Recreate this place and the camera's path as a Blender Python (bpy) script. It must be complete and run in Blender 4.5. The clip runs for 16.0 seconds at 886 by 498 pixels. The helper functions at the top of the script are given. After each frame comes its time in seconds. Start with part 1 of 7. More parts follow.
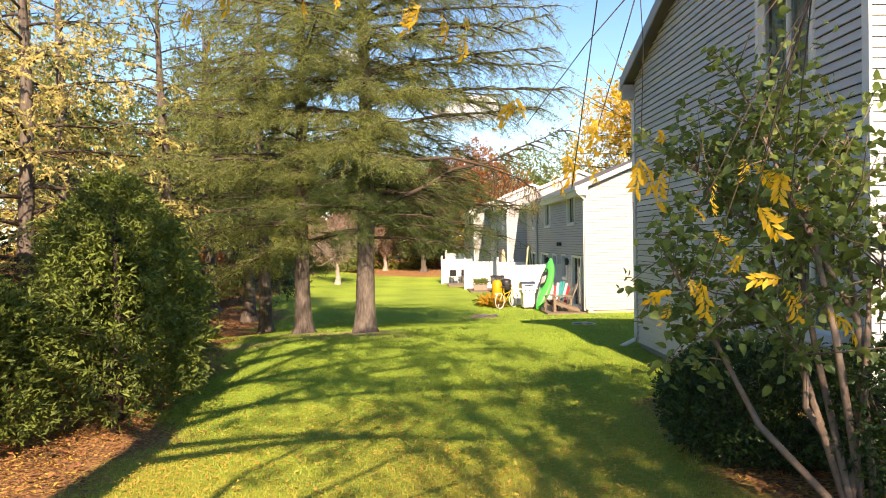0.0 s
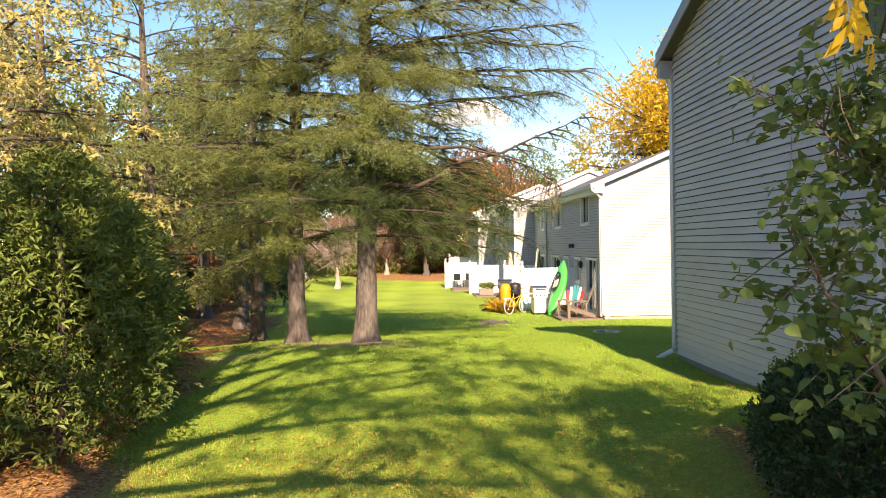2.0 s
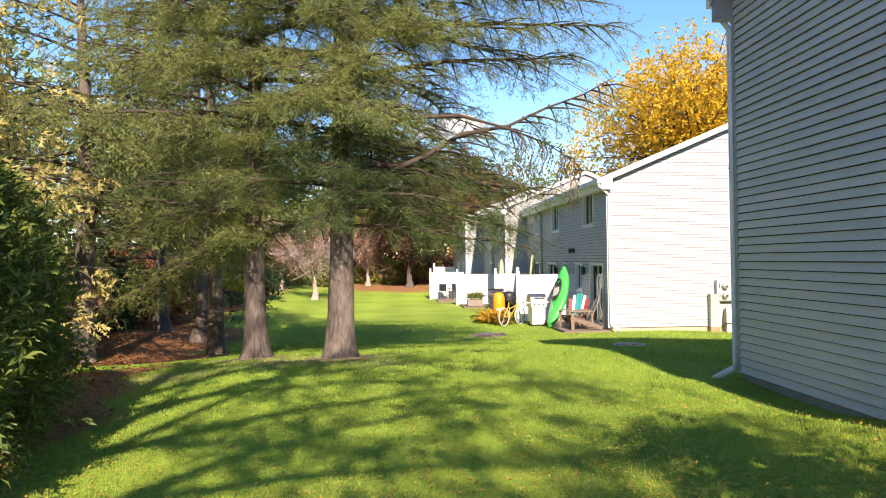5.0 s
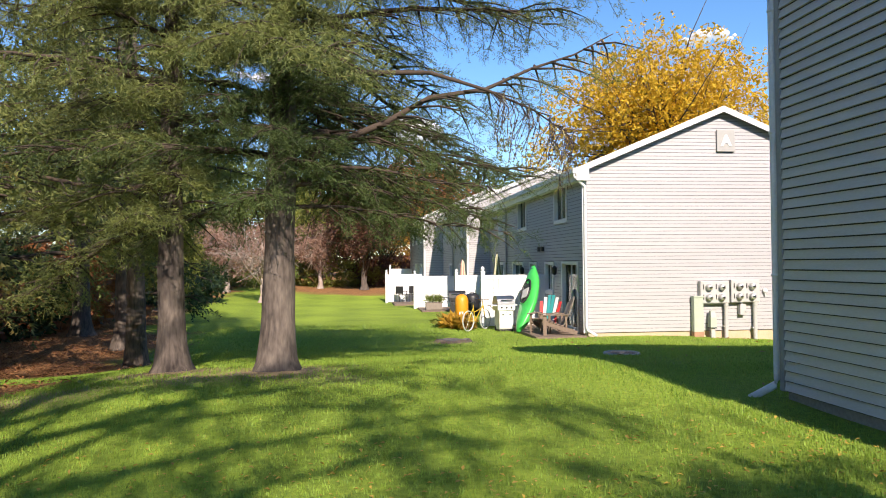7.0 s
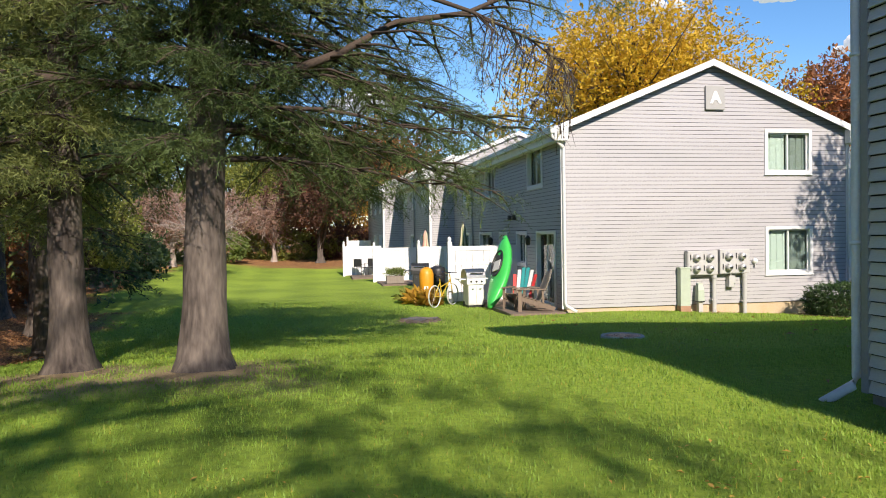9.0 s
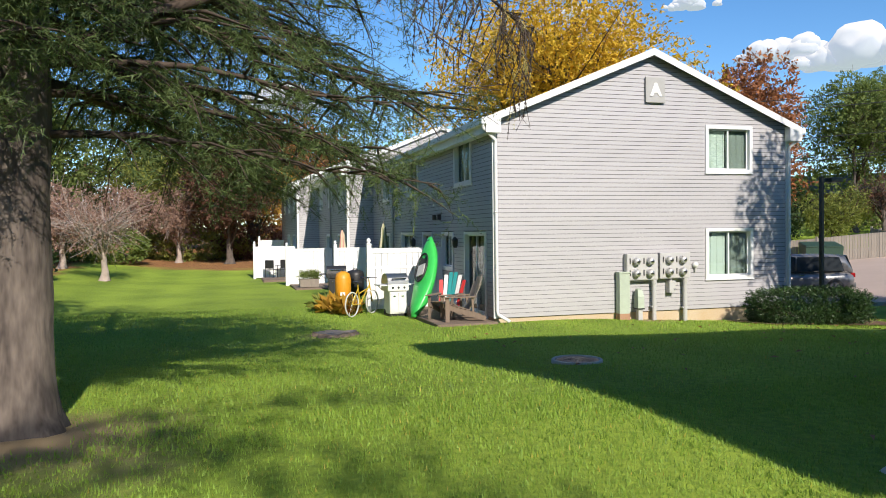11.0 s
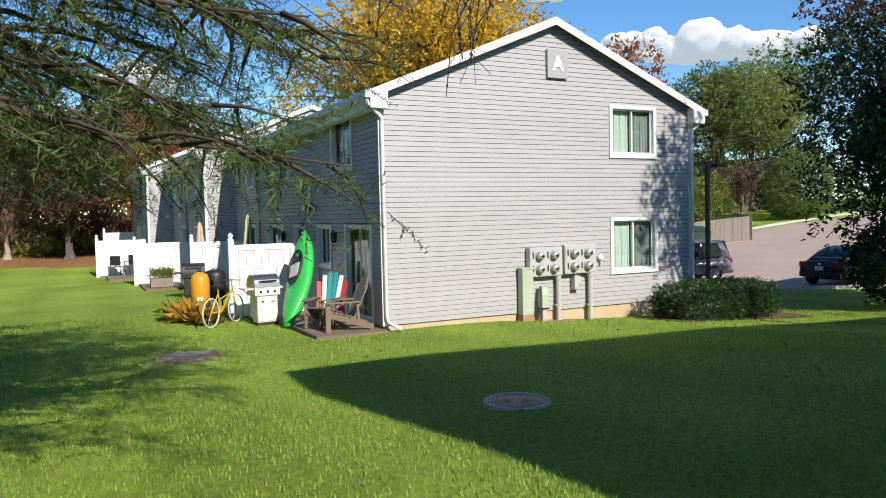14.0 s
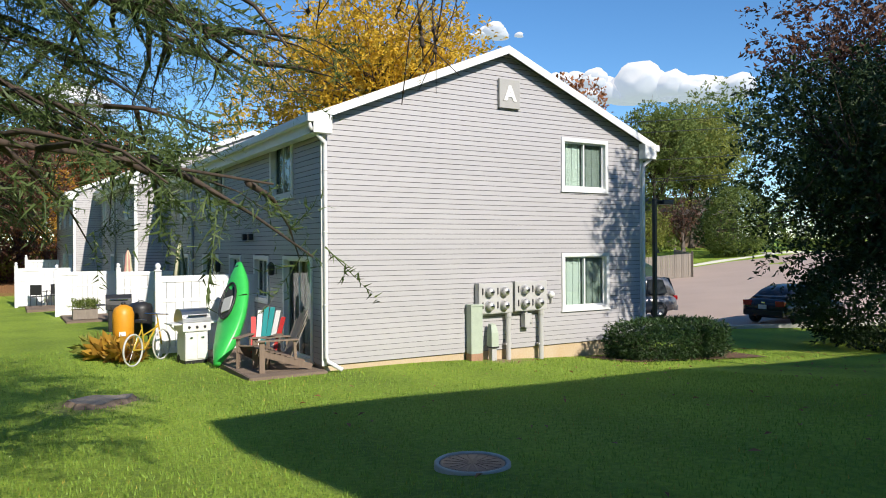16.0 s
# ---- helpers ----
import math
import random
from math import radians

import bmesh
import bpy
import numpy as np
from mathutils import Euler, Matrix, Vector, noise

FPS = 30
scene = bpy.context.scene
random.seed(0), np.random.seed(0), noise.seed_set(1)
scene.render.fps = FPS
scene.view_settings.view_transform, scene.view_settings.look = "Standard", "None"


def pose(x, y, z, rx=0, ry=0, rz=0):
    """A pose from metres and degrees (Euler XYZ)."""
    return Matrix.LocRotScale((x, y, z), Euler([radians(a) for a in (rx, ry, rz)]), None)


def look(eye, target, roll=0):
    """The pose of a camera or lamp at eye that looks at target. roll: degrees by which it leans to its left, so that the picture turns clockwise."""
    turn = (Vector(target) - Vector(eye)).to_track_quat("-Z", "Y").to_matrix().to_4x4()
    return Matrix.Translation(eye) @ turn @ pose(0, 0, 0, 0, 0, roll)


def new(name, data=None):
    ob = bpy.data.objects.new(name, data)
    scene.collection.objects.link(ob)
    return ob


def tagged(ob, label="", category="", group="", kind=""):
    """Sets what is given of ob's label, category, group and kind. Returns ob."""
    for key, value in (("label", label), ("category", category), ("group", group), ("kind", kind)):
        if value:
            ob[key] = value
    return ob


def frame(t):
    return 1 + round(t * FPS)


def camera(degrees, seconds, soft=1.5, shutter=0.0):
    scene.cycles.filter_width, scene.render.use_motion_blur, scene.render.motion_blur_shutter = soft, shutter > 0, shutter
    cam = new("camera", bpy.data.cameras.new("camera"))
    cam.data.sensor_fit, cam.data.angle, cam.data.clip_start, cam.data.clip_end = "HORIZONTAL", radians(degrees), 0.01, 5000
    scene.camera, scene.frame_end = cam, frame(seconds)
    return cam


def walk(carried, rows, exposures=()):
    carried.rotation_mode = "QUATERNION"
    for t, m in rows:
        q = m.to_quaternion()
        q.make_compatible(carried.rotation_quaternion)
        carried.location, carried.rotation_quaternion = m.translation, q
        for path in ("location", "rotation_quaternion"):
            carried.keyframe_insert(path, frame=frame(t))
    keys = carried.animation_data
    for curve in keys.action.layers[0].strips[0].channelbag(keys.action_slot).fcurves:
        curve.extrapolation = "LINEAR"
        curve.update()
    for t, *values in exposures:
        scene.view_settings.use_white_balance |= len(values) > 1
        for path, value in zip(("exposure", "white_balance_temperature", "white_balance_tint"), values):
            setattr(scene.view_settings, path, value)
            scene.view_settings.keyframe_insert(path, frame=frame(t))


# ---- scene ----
cam = camera(62.0, 16.0, soft=1.0)
METRES, EYE, TURN = 14.6, 1.5, -1.9
ROWS = [
    (0.0, 0.0, 0.0, 0.0, -0.01, -0.68, 0.95),
    (0.5, -0.0019, 0.03, -0.0024, -0.26, -0.41, 1.11),
    (1.0, -0.0053, 0.0595, -0.0041, -0.12, -0.54, 1.09),
    (1.5, -0.0103, 0.0898, -0.0051, -0.04, -0.6, 1.26),
    (2.0, -0.013, 0.1214, -0.0084, 0.06, -0.32, 0.93),
    (2.5, -0.0163, 0.1534, -0.0137, -0.77, 0.51, 0.48),
    (3.0, -0.0181, 0.1863, -0.0186, -1.37, 0.85, 0.42),
    (3.5, -0.0229, 0.2162, -0.0224, -1.37, 0.68, 1.11),
    (6.0, -0.0295, 0.4021, -0.042, -1.8, 1.08, 0.2),
    (6.5, -0.0281, 0.442, -0.0458, -3.61, 1.31, 0.59),
    (7.0, -0.0308, 0.4834, -0.0473, -4.85, 1.08, 0.52),
    (7.5, -0.0323, 0.5182, -0.0483, -5.36, 1.05, 0.56),
    (8.0, -0.0325, 0.5562, -0.0496, -5.98, 0.5, 0.57),
    (8.5, -0.0333, 0.5914, -0.0496, -7.28, -0.64, 0.9),
    (9.0, -0.0302, 0.6277, -0.0502, -8.15, -1.16, 0.88),
    (11.5, -0.006, 0.797, -0.0448, -16.08, -1.63, 0.66),
    (12.0, 0.0002, 0.8306, -0.0436, -17.41, -2.19, 0.64),
    (12.5, 0.008, 0.8591, -0.0407, -18.78, -2.28, 0.84),
    (13.0, 0.012, 0.8836, -0.0391, -20.1, -2.58, 0.98),
    (13.5, 0.0136, 0.9092, -0.0377, -22.45, -2.74, 1.1),
    (14.0, 0.0181, 0.9331, -0.0362, -24.69, -2.6, 1.29),
    (14.5, 0.023, 0.9492, -0.0353, -28.14, -2.1, 1.34),
    (15.0, 0.0268, 0.9669, -0.0349, -31.6, -1.51, 1.2),
    (15.5, 0.0327, 0.9778, -0.0352, -31.82, -0.72, 0.83),
    (16.0, 0.0391, 0.9858, -0.0351, -29.08, -0.15, 0.32),
]
EXPOSURES = [(0.0, 1.18, 9000, 20), (3.5, 1.28, 8100, 20), (6.0, 0.86, 7150, 18), (9.0, 0.44, 6850, 14), (12.0, 0.30, 6500, 10), (16.0, 0.30, 6500, 10)]
walk(cam, [(t, pose(0, 0, EYE, 0, 0, TURN) @ pose(METRES * x, METRES * y, METRES * z, 90 + pitch, roll, yaw)) for t, x, y, z, yaw, pitch, roll in ROWS], EXPOSURES)

# ---- world and sun ----
SUN = Vector((0.0808, -0.835, 0.544)).normalized()
world = bpy.data.worlds.new("sky")
scene.world = world
world.use_nodes = True
_n = world.node_tree.nodes
_sky = _n.new("ShaderNodeTexSky")
_sky.sky_type = "NISHITA"
_sky.sun_disc = False
_sky.sun_elevation = math.asin(SUN.z)
_sky.sun_rotation = math.atan2(SUN.x, SUN.y)
_sky.altitude, _sky.air_density, _sky.dust_density, _sky.ozone_density = 800, 1.0, 0.0, 4.0
_n["Background"].inputs["Strength"].default_value = 0.135
_hs = _n.new("ShaderNodeHueSaturation")
_hs.inputs["Saturation"].default_value = 1.18
world.node_tree.links.new(_sky.outputs[0], _hs.inputs["Color"])
world.node_tree.links.new(_hs.outputs[0], _n["Background"].inputs["Color"])
_sun = bpy.data.lights.new("sun", "SUN")
_sun.energy, _sun.angle, _sun.color = 4.8, radians(0.55), (1.0, 0.93, 0.82)
_so = new("sun", _sun)
_so.matrix_world = look((0, -20, 30), Vector((0, -20, 30)) - SUN)


# ---- materials ----
def mat(name, col, rough=0.7, var=0.12, scale=6.0, fine=60.0, bump=0.15, metal=0.0, col2=None, island=0.0, per_object=0.0, trans=0.0, spec=0.5, stretch=(1, 1, 1)):
    """Principled surface with two scales of colour variation and a fine bump."""
    m = bpy.data.materials.new(name)
    m.use_nodes = True
    nt = m.node_tree
    nd, lk = nt.nodes, nt.links
    b = nd["Principled BSDF"]
    b.inputs["Roughness"].default_value = rough
    b.inputs["Metallic"].default_value = metal
    b.inputs["Specular IOR Level"].default_value = spec
    tc = nd.new("ShaderNodeTexCoord")
    mp = nd.new("ShaderNodeMapping")
    mp.inputs["Scale"].default_value = stretch
    lk.new(tc.outputs["Object"], mp.inputs[0])
    big, small = nd.new("ShaderNodeTexNoise"), nd.new("ShaderNodeTexNoise")
    big.inputs["Scale"].default_value, small.inputs["Scale"].default_value = scale, fine
    big.inputs["Detail"].default_value = 4
    for k in (big, small):
        lk.new(mp.outputs[0], k.inputs["Vector"])
    mix = nd.new("ShaderNodeMix")
    mix.data_type = "RGBA"
    c2 = col2 or tuple(max(0, c * (1 - 2.2 * var)) for c in col)
    mix.inputs["A"].default_value, mix.inputs["B"].default_value = (*col, 1), (*c2, 1)
    add = nd.new("ShaderNodeMath")
    add.operation = "ADD"
    ramp = nd.new("ShaderNodeMapRange")
    ramp.inputs["From Min"].default_value, ramp.inputs["From Max"].default_value = 0.7, 1.35
    lk.new(big.outputs[0], add.inputs[0])
    lk.new(small.outputs[0], add.inputs[1])
    lk.new(add.outputs[0], ramp.inputs[0])
    last = ramp.outputs[0]
    if island or per_object:
        src = nd.new("ShaderNodeNewGeometry").outputs["Random Per Island"] if island else nd.new("ShaderNodeObjectInfo").outputs["Random"]
        w = nd.new("ShaderNodeMix")
        w.data_type = "FLOAT"
        w.inputs["Factor"].default_value = island or per_object
        lk.new(last, w.inputs["A"])
        lk.new(src, w.inputs["B"])
        last = w.outputs["Result"]
    lk.new(last, mix.inputs["Factor"])
    out = mix.outputs["Result"]
    lk.new(out, b.inputs["Base Color"])
    if bump:
        bp = nd.new("ShaderNodeBump")
        bp.inputs["Strength"].default_value, bp.inputs["Distance"].default_value = bump, 0.01
        lk.new(small.outputs[0], bp.inputs["Height"])
        lk.new(bp.outputs[0], b.inputs["Normal"])
    if trans:
        t = nd.new("ShaderNodeBsdfTranslucent")
        ms = nd.new("ShaderNodeMixShader")
        ms.inputs[0].default_value = trans
        lk.new(out, t.inputs["Color"])
        lk.new(b.outputs[0], ms.inputs[1])
        lk.new(t.outputs[0], ms.inputs[2])
        lk.new(ms.outputs[0], nd["Material Output"].inputs["Surface"])
    return m


def leaf_mat(name, a, b, trans=0.35, rough=0.55):
    return mat(name, a, rough, col2=b, scale=0.7, fine=9.0, bump=0.0, island=0.6, trans=trans, spec=0.35)


SIDING = mat("grey_vinyl_siding", (0.43, 0.415, 0.425), 0.55, 0.06, 1.2, 40, 0.05, per_object=0.35, stretch=(1, 1, 8))
SIDING_B = mat("grey_vinyl_siding_weathered", (0.63, 0.62, 0.62), 0.55, 0.10, 0.8, 25, 0.05, per_object=0.25, stretch=(1, 1, 6))
# near-black, so the gaps between siding courses read as lap shadow
CORE = mat("lap_shadow_core", (0.05, 0.05, 0.055), 0.9)
WHITE = mat("white_vinyl_trim", (0.80, 0.80, 0.79), 0.45, 0.05, 2, 30, 0.03)
GUTTER = mat("white_painted_gutter", (0.78, 0.78, 0.77), 0.4, 0.07, 3, 30, 0.03)
# plain grey, darker than the white trim; houses B and C, rear rain pipes
GREYTRIM = mat("grey_trim", (0.36, 0.36, 0.37), 0.5, 0.07, 3, 30, 0.03)
ROOF = mat("asphalt_shingle", (0.16, 0.15, 0.14), 0.95, 0.2, 2, 50, 0.4, island=0.5)
CONC = mat("foundation_concrete", (0.42, 0.40, 0.37), 0.9, 0.15, 2, 30, 0.3)
MUDCONC = mat("soil_splashed_foundation", (0.50, 0.36, 0.22), 0.9, 0.12, 2, 30, 0.3, col2=(0.55, 0.45, 0.33))
FENCE = mat("white_vinyl_fence", (0.82, 0.82, 0.82), 0.4, 0.03, 2, 20, 0.02, per_object=0.3)
BARK = mat("grey_brown_bark", (0.18, 0.145, 0.12), 0.95, 0.25, 4, 22, 1.0, col2=(0.04, 0.03, 0.027), stretch=(1, 1, 0.25))
TWIG = mat("dark_twig_bark", (0.085, 0.06, 0.045), 0.9, 0.2, 5, 40, 0.3)
PALETWIG = mat("pale_bark", (0.46, 0.37, 0.32), 0.9, 0.2, 5, 40, 0.3)
LILACBARK = mat("lilac_bark", (0.24, 0.17, 0.13), 0.9, 0.2, 6, 40, 0.4)
NEEDLE = leaf_mat("larch_needles", (0.33, 0.36, 0.11), (0.11, 0.15, 0.05), 0.38)
# darker copy of NEEDLE: shade from the crown put into the colour
NEEDLE_LOW = leaf_mat("shade_toned_larch_needles", (0.15, 0.20, 0.06), (0.05, 0.085, 0.03), 0.3)
NEEDLE_D = leaf_mat("spruce_needles", (0.11, 0.16, 0.06), (0.04, 0.07, 0.035), 0.3)
# yellow needles with the brightness of sunlight mixed into the colour
NEEDLE_Y = leaf_mat("yellowing_sunlit_needles", (0.74, 0.60, 0.23), (0.40, 0.37, 0.13), 0.45)
ARBOR = leaf_mat("arborvitae_scales", (0.23, 0.28, 0.055), (0.04, 0.075, 0.02), 0.28)
HEDGE = leaf_mat("hedge_leaves", (0.045, 0.09, 0.02), (0.02, 0.045, 0.015), 0.15, 0.4)
LILAC = leaf_mat("lilac_leaves", (0.24, 0.31, 0.085), (0.075, 0.13, 0.035), 0.4, 0.45)
YELLOW = leaf_mat("golden_locust_leaves", (0.80, 0.53, 0.04), (0.55, 0.33, 0.03), 0.4)
GOLD = leaf_mat("golden_elm_leaves", (0.66, 0.38, 0.05), (0.38, 0.21, 0.04), 0.4)
AUTUMN = leaf_mat("orange_autumn_leaves", (0.62, 0.36, 0.10), (0.36, 0.25, 0.08), 0.4)
RUST = leaf_mat("rust_red_leaves", (0.48, 0.19, 0.07), (0.22, 0.09, 0.045), 0.3)
MAROON = leaf_mat("maroon_brown_leaves", (0.20, 0.09, 0.055), (0.07, 0.04, 0.03), 0.3)
PINKISH = leaf_mat("dusty_pink_leaves", (0.42, 0.27, 0.20), (0.28, 0.17, 0.13), 0.3)
GREEN = leaf_mat("summer_leaves", (0.24, 0.29, 0.07), (0.10, 0.15, 0.04), 0.38)
DGREEN = leaf_mat("deep_green_leaves", (0.05, 0.085, 0.025), (0.02, 0.04, 0.015), 0.2)
YGREEN = leaf_mat("yellow_green_leaves", (0.36, 0.36, 0.07), (0.16, 0.20, 0.05), 0.4)
BLADE = mat("grass_blades", (0.375, 0.54, 0.075), 0.6, scale=0.35, fine=3.0, bump=0, col2=(0.175, 0.285, 0.04), island=0.6, trans=0.42)
BLADE_Y = mat("yellowing_grass_blades", (0.58, 0.47, 0.08), 0.6, scale=0.8, fine=5.0, bump=0, col2=(0.27, 0.33, 0.05), island=0.5, trans=0.3)
LITTER = leaf_mat("fallen_leaves", (0.72, 0.48, 0.09), (0.42, 0.25, 0.07), 0.2)
REDLITTER = leaf_mat("rusty_fallen_leaves", (0.45, 0.20, 0.08), (0.22, 0.10, 0.05), 0.1)
ASPHALT = mat("sunlit_asphalt", (0.50, 0.38, 0.31), 0.95, 0.06, 0.5, 60, 0.3)
KERB = mat("concrete_kerb", (0.55, 0.52, 0.47), 0.9, 0.08, 1, 30, 0.2)
OLDWOOD = mat("weathered_deck_wood", (0.26, 0.19, 0.14), 0.85, 0.2, 4, 50, 0.4, per_object=0.4, stretch=(1, 6, 1))
GREYWOOD = mat("weathered_grey_wood", (0.33, 0.28, 0.23), 0.85, 0.2, 4, 50, 0.4, per_object=0.4, stretch=(6, 6, 1))
BLACK = mat("black_painted_metal", (0.025, 0.025, 0.027), 0.45, 0.1)
STEEL = mat("brushed_steel", (0.55, 0.55, 0.55), 0.35, 0.06, metal=1.0)
CHROME = mat("chrome", (0.7, 0.7, 0.7), 0.12, 0.02, metal=1.0, bump=0)
METERGREY = mat("grey_meter_enamel", (0.50, 0.49, 0.48), 0.45, 0.06)
PALEGREEN = mat("pale_green_enamel", (0.46, 0.52, 0.42), 0.5, 0.08)
KAYAKG = mat("bright_green_polyethylene", (0.05, 0.55, 0.10), 0.35, 0.08, bump=0.02)
ORANGE = mat("orange_plastic", (0.75, 0.33, 0.02), 0.45, 0.08)
RED = mat("red_paint", (0.62, 0.04, 0.035), 0.5, 0.08)
TEAL = mat("teal_paint", (0.03, 0.30, 0.30), 0.5, 0.08)
WHITEP = mat("white_paint", (0.78, 0.77, 0.74), 0.5, 0.08)
CANVAS = mat("cream_canvas", (0.62, 0.58, 0.40), 0.9, 0.1)
CANVAS2 = mat("olive_canvas_stripe", (0.22, 0.25, 0.12), 0.9, 0.1)
PINKCANVAS = mat("pink_canvas", (0.55, 0.28, 0.24), 0.9, 0.1)
RUBBER = mat("black_rubber", (0.02, 0.02, 0.02), 0.85, 0.1)
CARBLUE = mat("dark_navy_car_paint", (0.012, 0.014, 0.022), 0.18, 0.05, bump=0)
CARSILVER = mat("grey_car_paint", (0.22, 0.21, 0.21), 0.25, 0.05, metal=0.4, bump=0)
CARGLASS = mat("tinted_car_glass", (0.03, 0.035, 0.04), 0.05, 0.0, bump=0)
TAILRED = mat("red_tail_lens", (0.35, 0.01, 0.012), 0.2, 0.0, bump=0)
MULCH = mat("brown_bark_mulch", (0.19, 0.095, 0.06), 0.95, 0.25, 6, 40, 1.0)
BLIND = mat("pale_green_blind", (0.72, 0.84, 0.76), 0.8, 0.04)
# near-black paint in place of the darkness inside rooms and kayak
DARKROOM = mat("painted_interior_shade", (0.035, 0.04, 0.04), 0.9, 0.1)
BRICK = mat("brown_brick", (0.25, 0.17, 0.13), 0.9, 0.2)
CLOUD = mat("cloud_white", (0.22, 0.22, 0.22), 1.0, 0.0, bump=0)


def cloud_glow(m):
    """Paints the cloud's shading as glow: near-white on its upper billows, grey-blue beneath."""
    nd, lk = m.node_tree.nodes, m.node_tree.links
    sx, r = nd.new("ShaderNodeSeparateXYZ"), nd.new("ShaderNodeValToRGB")
    lk.new(nd.new("ShaderNodeNewGeometry").outputs["Normal"], sx.inputs[0])
    r.color_ramp.elements[0].color, r.color_ramp.elements[1].color = (0.36, 0.42, 0.54, 1), (0.66, 0.66, 0.68, 1)
    r.color_ramp.elements[0].position, r.color_ramp.elements[1].position = 0.0, 0.6
    lk.new(sx.outputs["Z"], r.inputs[0])
    lk.new(r.outputs[0], nd["Principled BSDF"].inputs["Emission Color"])
    nd["Principled BSDF"].inputs["Emission Strength"].default_value = 0.9


cloud_glow(CLOUD)
DUMPGREEN = mat("dark_green_steel", (0.03, 0.07, 0.045), 0.5, 0.1)
SIGNGREY = mat("pale_grey_sign", (0.40, 0.39, 0.37), 0.6, 0.05)
TERRA = mat("terracotta", (0.42, 0.24, 0.15), 0.8, 0.1)


def glass_mat():
    m = bpy.data.materials.new("window_glass")
    m.use_nodes = True
    nd, lk = m.node_tree.nodes, m.node_tree.links
    tr, gl, mx = nd.new("ShaderNodeBsdfTransparent"), nd.new("ShaderNodeBsdfGlossy"), nd.new("ShaderNodeMixShader")
    tr.inputs["Color"].default_value = (0.82, 0.86, 0.85, 1)
    gl.inputs["Roughness"].default_value = 0.02
    mx.inputs[0].default_value = 0.13
    lk.new(tr.outputs[0], mx.inputs[1])
    lk.new(gl.outputs[0], mx.inputs[2])
    lk.new(mx.outputs[0], nd["Material Output"].inputs["Surface"])
    return m


GLASS = glass_mat()


# ---- mesh helpers ----
def part(name, bm, material, parent=None, label=""):
    me = bpy.data.meshes.new(name)
    bm.to_mesh(me)
    bm.free()
    me.materials.append(material)
    ob = new(name, me)
    if parent:
        ob.parent = parent
    return tagged(ob, label)


def thing(name, label, category, at=(0, 0, 0), rz=0, group="", kind=""):
    ob = new(name)
    ob.empty_display_size = 0.1
    ob.matrix_basis = pose(*at, 0, 0, rz)
    return tagged(ob, label, category, group, kind)


def raw(name, V, Fc, material, parent=None, label="", smooth=False):
    me = bpy.data.meshes.new(name)
    me.from_pydata([tuple(v) for v in V], [], [tuple(f) for f in Fc])
    me.materials.append(material)
    if smooth:
        me.polygons.foreach_set("use_smooth", [True] * len(me.polygons))
    me.update()
    ob = new(name, me)
    if parent:
        ob.parent = parent
    return tagged(ob, label)


def raw_tris(name, V, T, material, parent=None, label=""):
    """Fast mesh of triangles from numpy arrays."""
    V, T = np.asarray(V, dtype=np.float32), np.asarray(T, dtype=np.int32)
    me = bpy.data.meshes.new(name)
    me.vertices.add(len(V))
    me.vertices.foreach_set("co", V.ravel())
    me.loops.add(T.size)
    me.loops.foreach_set("vertex_index", T.ravel())
    me.polygons.add(len(T))
    me.polygons.foreach_set("loop_start", np.arange(0, T.size, 3, dtype=np.int32))
    me.materials.append(material)
    me.update(calc_edges=True)
    me.validate()
    ob = new(name, me)
    if parent:
        ob.parent = parent
    return tagged(ob, label)


def box(bm, x0, x1, y0, y1, z0, z1, bevel=0.0):
    g = bmesh.ops.create_cube(bm, size=1.0, matrix=Matrix.LocRotScale(((x0 + x1) / 2, (y0 + y1) / 2, (z0 + z1) / 2), None, (abs(x1 - x0), abs(y1 - y0), abs(z1 - z0))))
    if bevel:
        ed = list({e for v in g["verts"] for e in v.link_edges})
        bmesh.ops.bevel(bm, geom=ed, offset=bevel, segments=2, affect="EDGES", profile=0.7)
    return bm


def boxed(x0, x1, y0, y1, z0, z1, bevel=0.0):
    return box(bmesh.new(), x0, x1, y0, y1, z0, z1, bevel)


def rod(bm, a, b, r0, r1=None, seg=10):
    a, b = Vector(a), Vector(b)
    d = b - a
    m = Matrix.Translation((a + b) / 2) @ d.to_track_quat("Z", "Y").to_matrix().to_4x4()
    bmesh.ops.create_cone(bm, cap_ends=True, segments=seg, radius1=r0, radius2=r0 if r1 is None else r1, depth=d.length, matrix=m)
    return bm


def bar(bm, a, b, w, h):
    """A square bar from a to b."""
    a, b = Vector(a), Vector(b)
    d = b - a
    m = Matrix.Translation((a + b) / 2) @ d.to_track_quat("Z", "Y").to_matrix().to_4x4() @ Matrix.Diagonal((w, h, d.length, 1))
    bmesh.ops.create_cube(bm, size=1.0, matrix=m)
    return bm


def lathe(profile, seg=20, cap=True):
    """A turned body from (radius, height) pairs."""
    bm = bmesh.new()
    rings = [[bm.verts.new((r * math.cos(2 * math.pi * k / seg), r * math.sin(2 * math.pi * k / seg), z)) for k in range(seg)] for r, z in profile]
    for a, b in zip(rings, rings[1:]):
        for k in range(seg):
            bm.faces.new((a[k], a[(k + 1) % seg], b[(k + 1) % seg], b[k]))
    if cap:
        bm.faces.new(list(reversed(rings[0])))
        bm.faces.new(rings[-1])
    for f in bm.faces:
        f.smooth = len(f.verts) == 4
    return bm


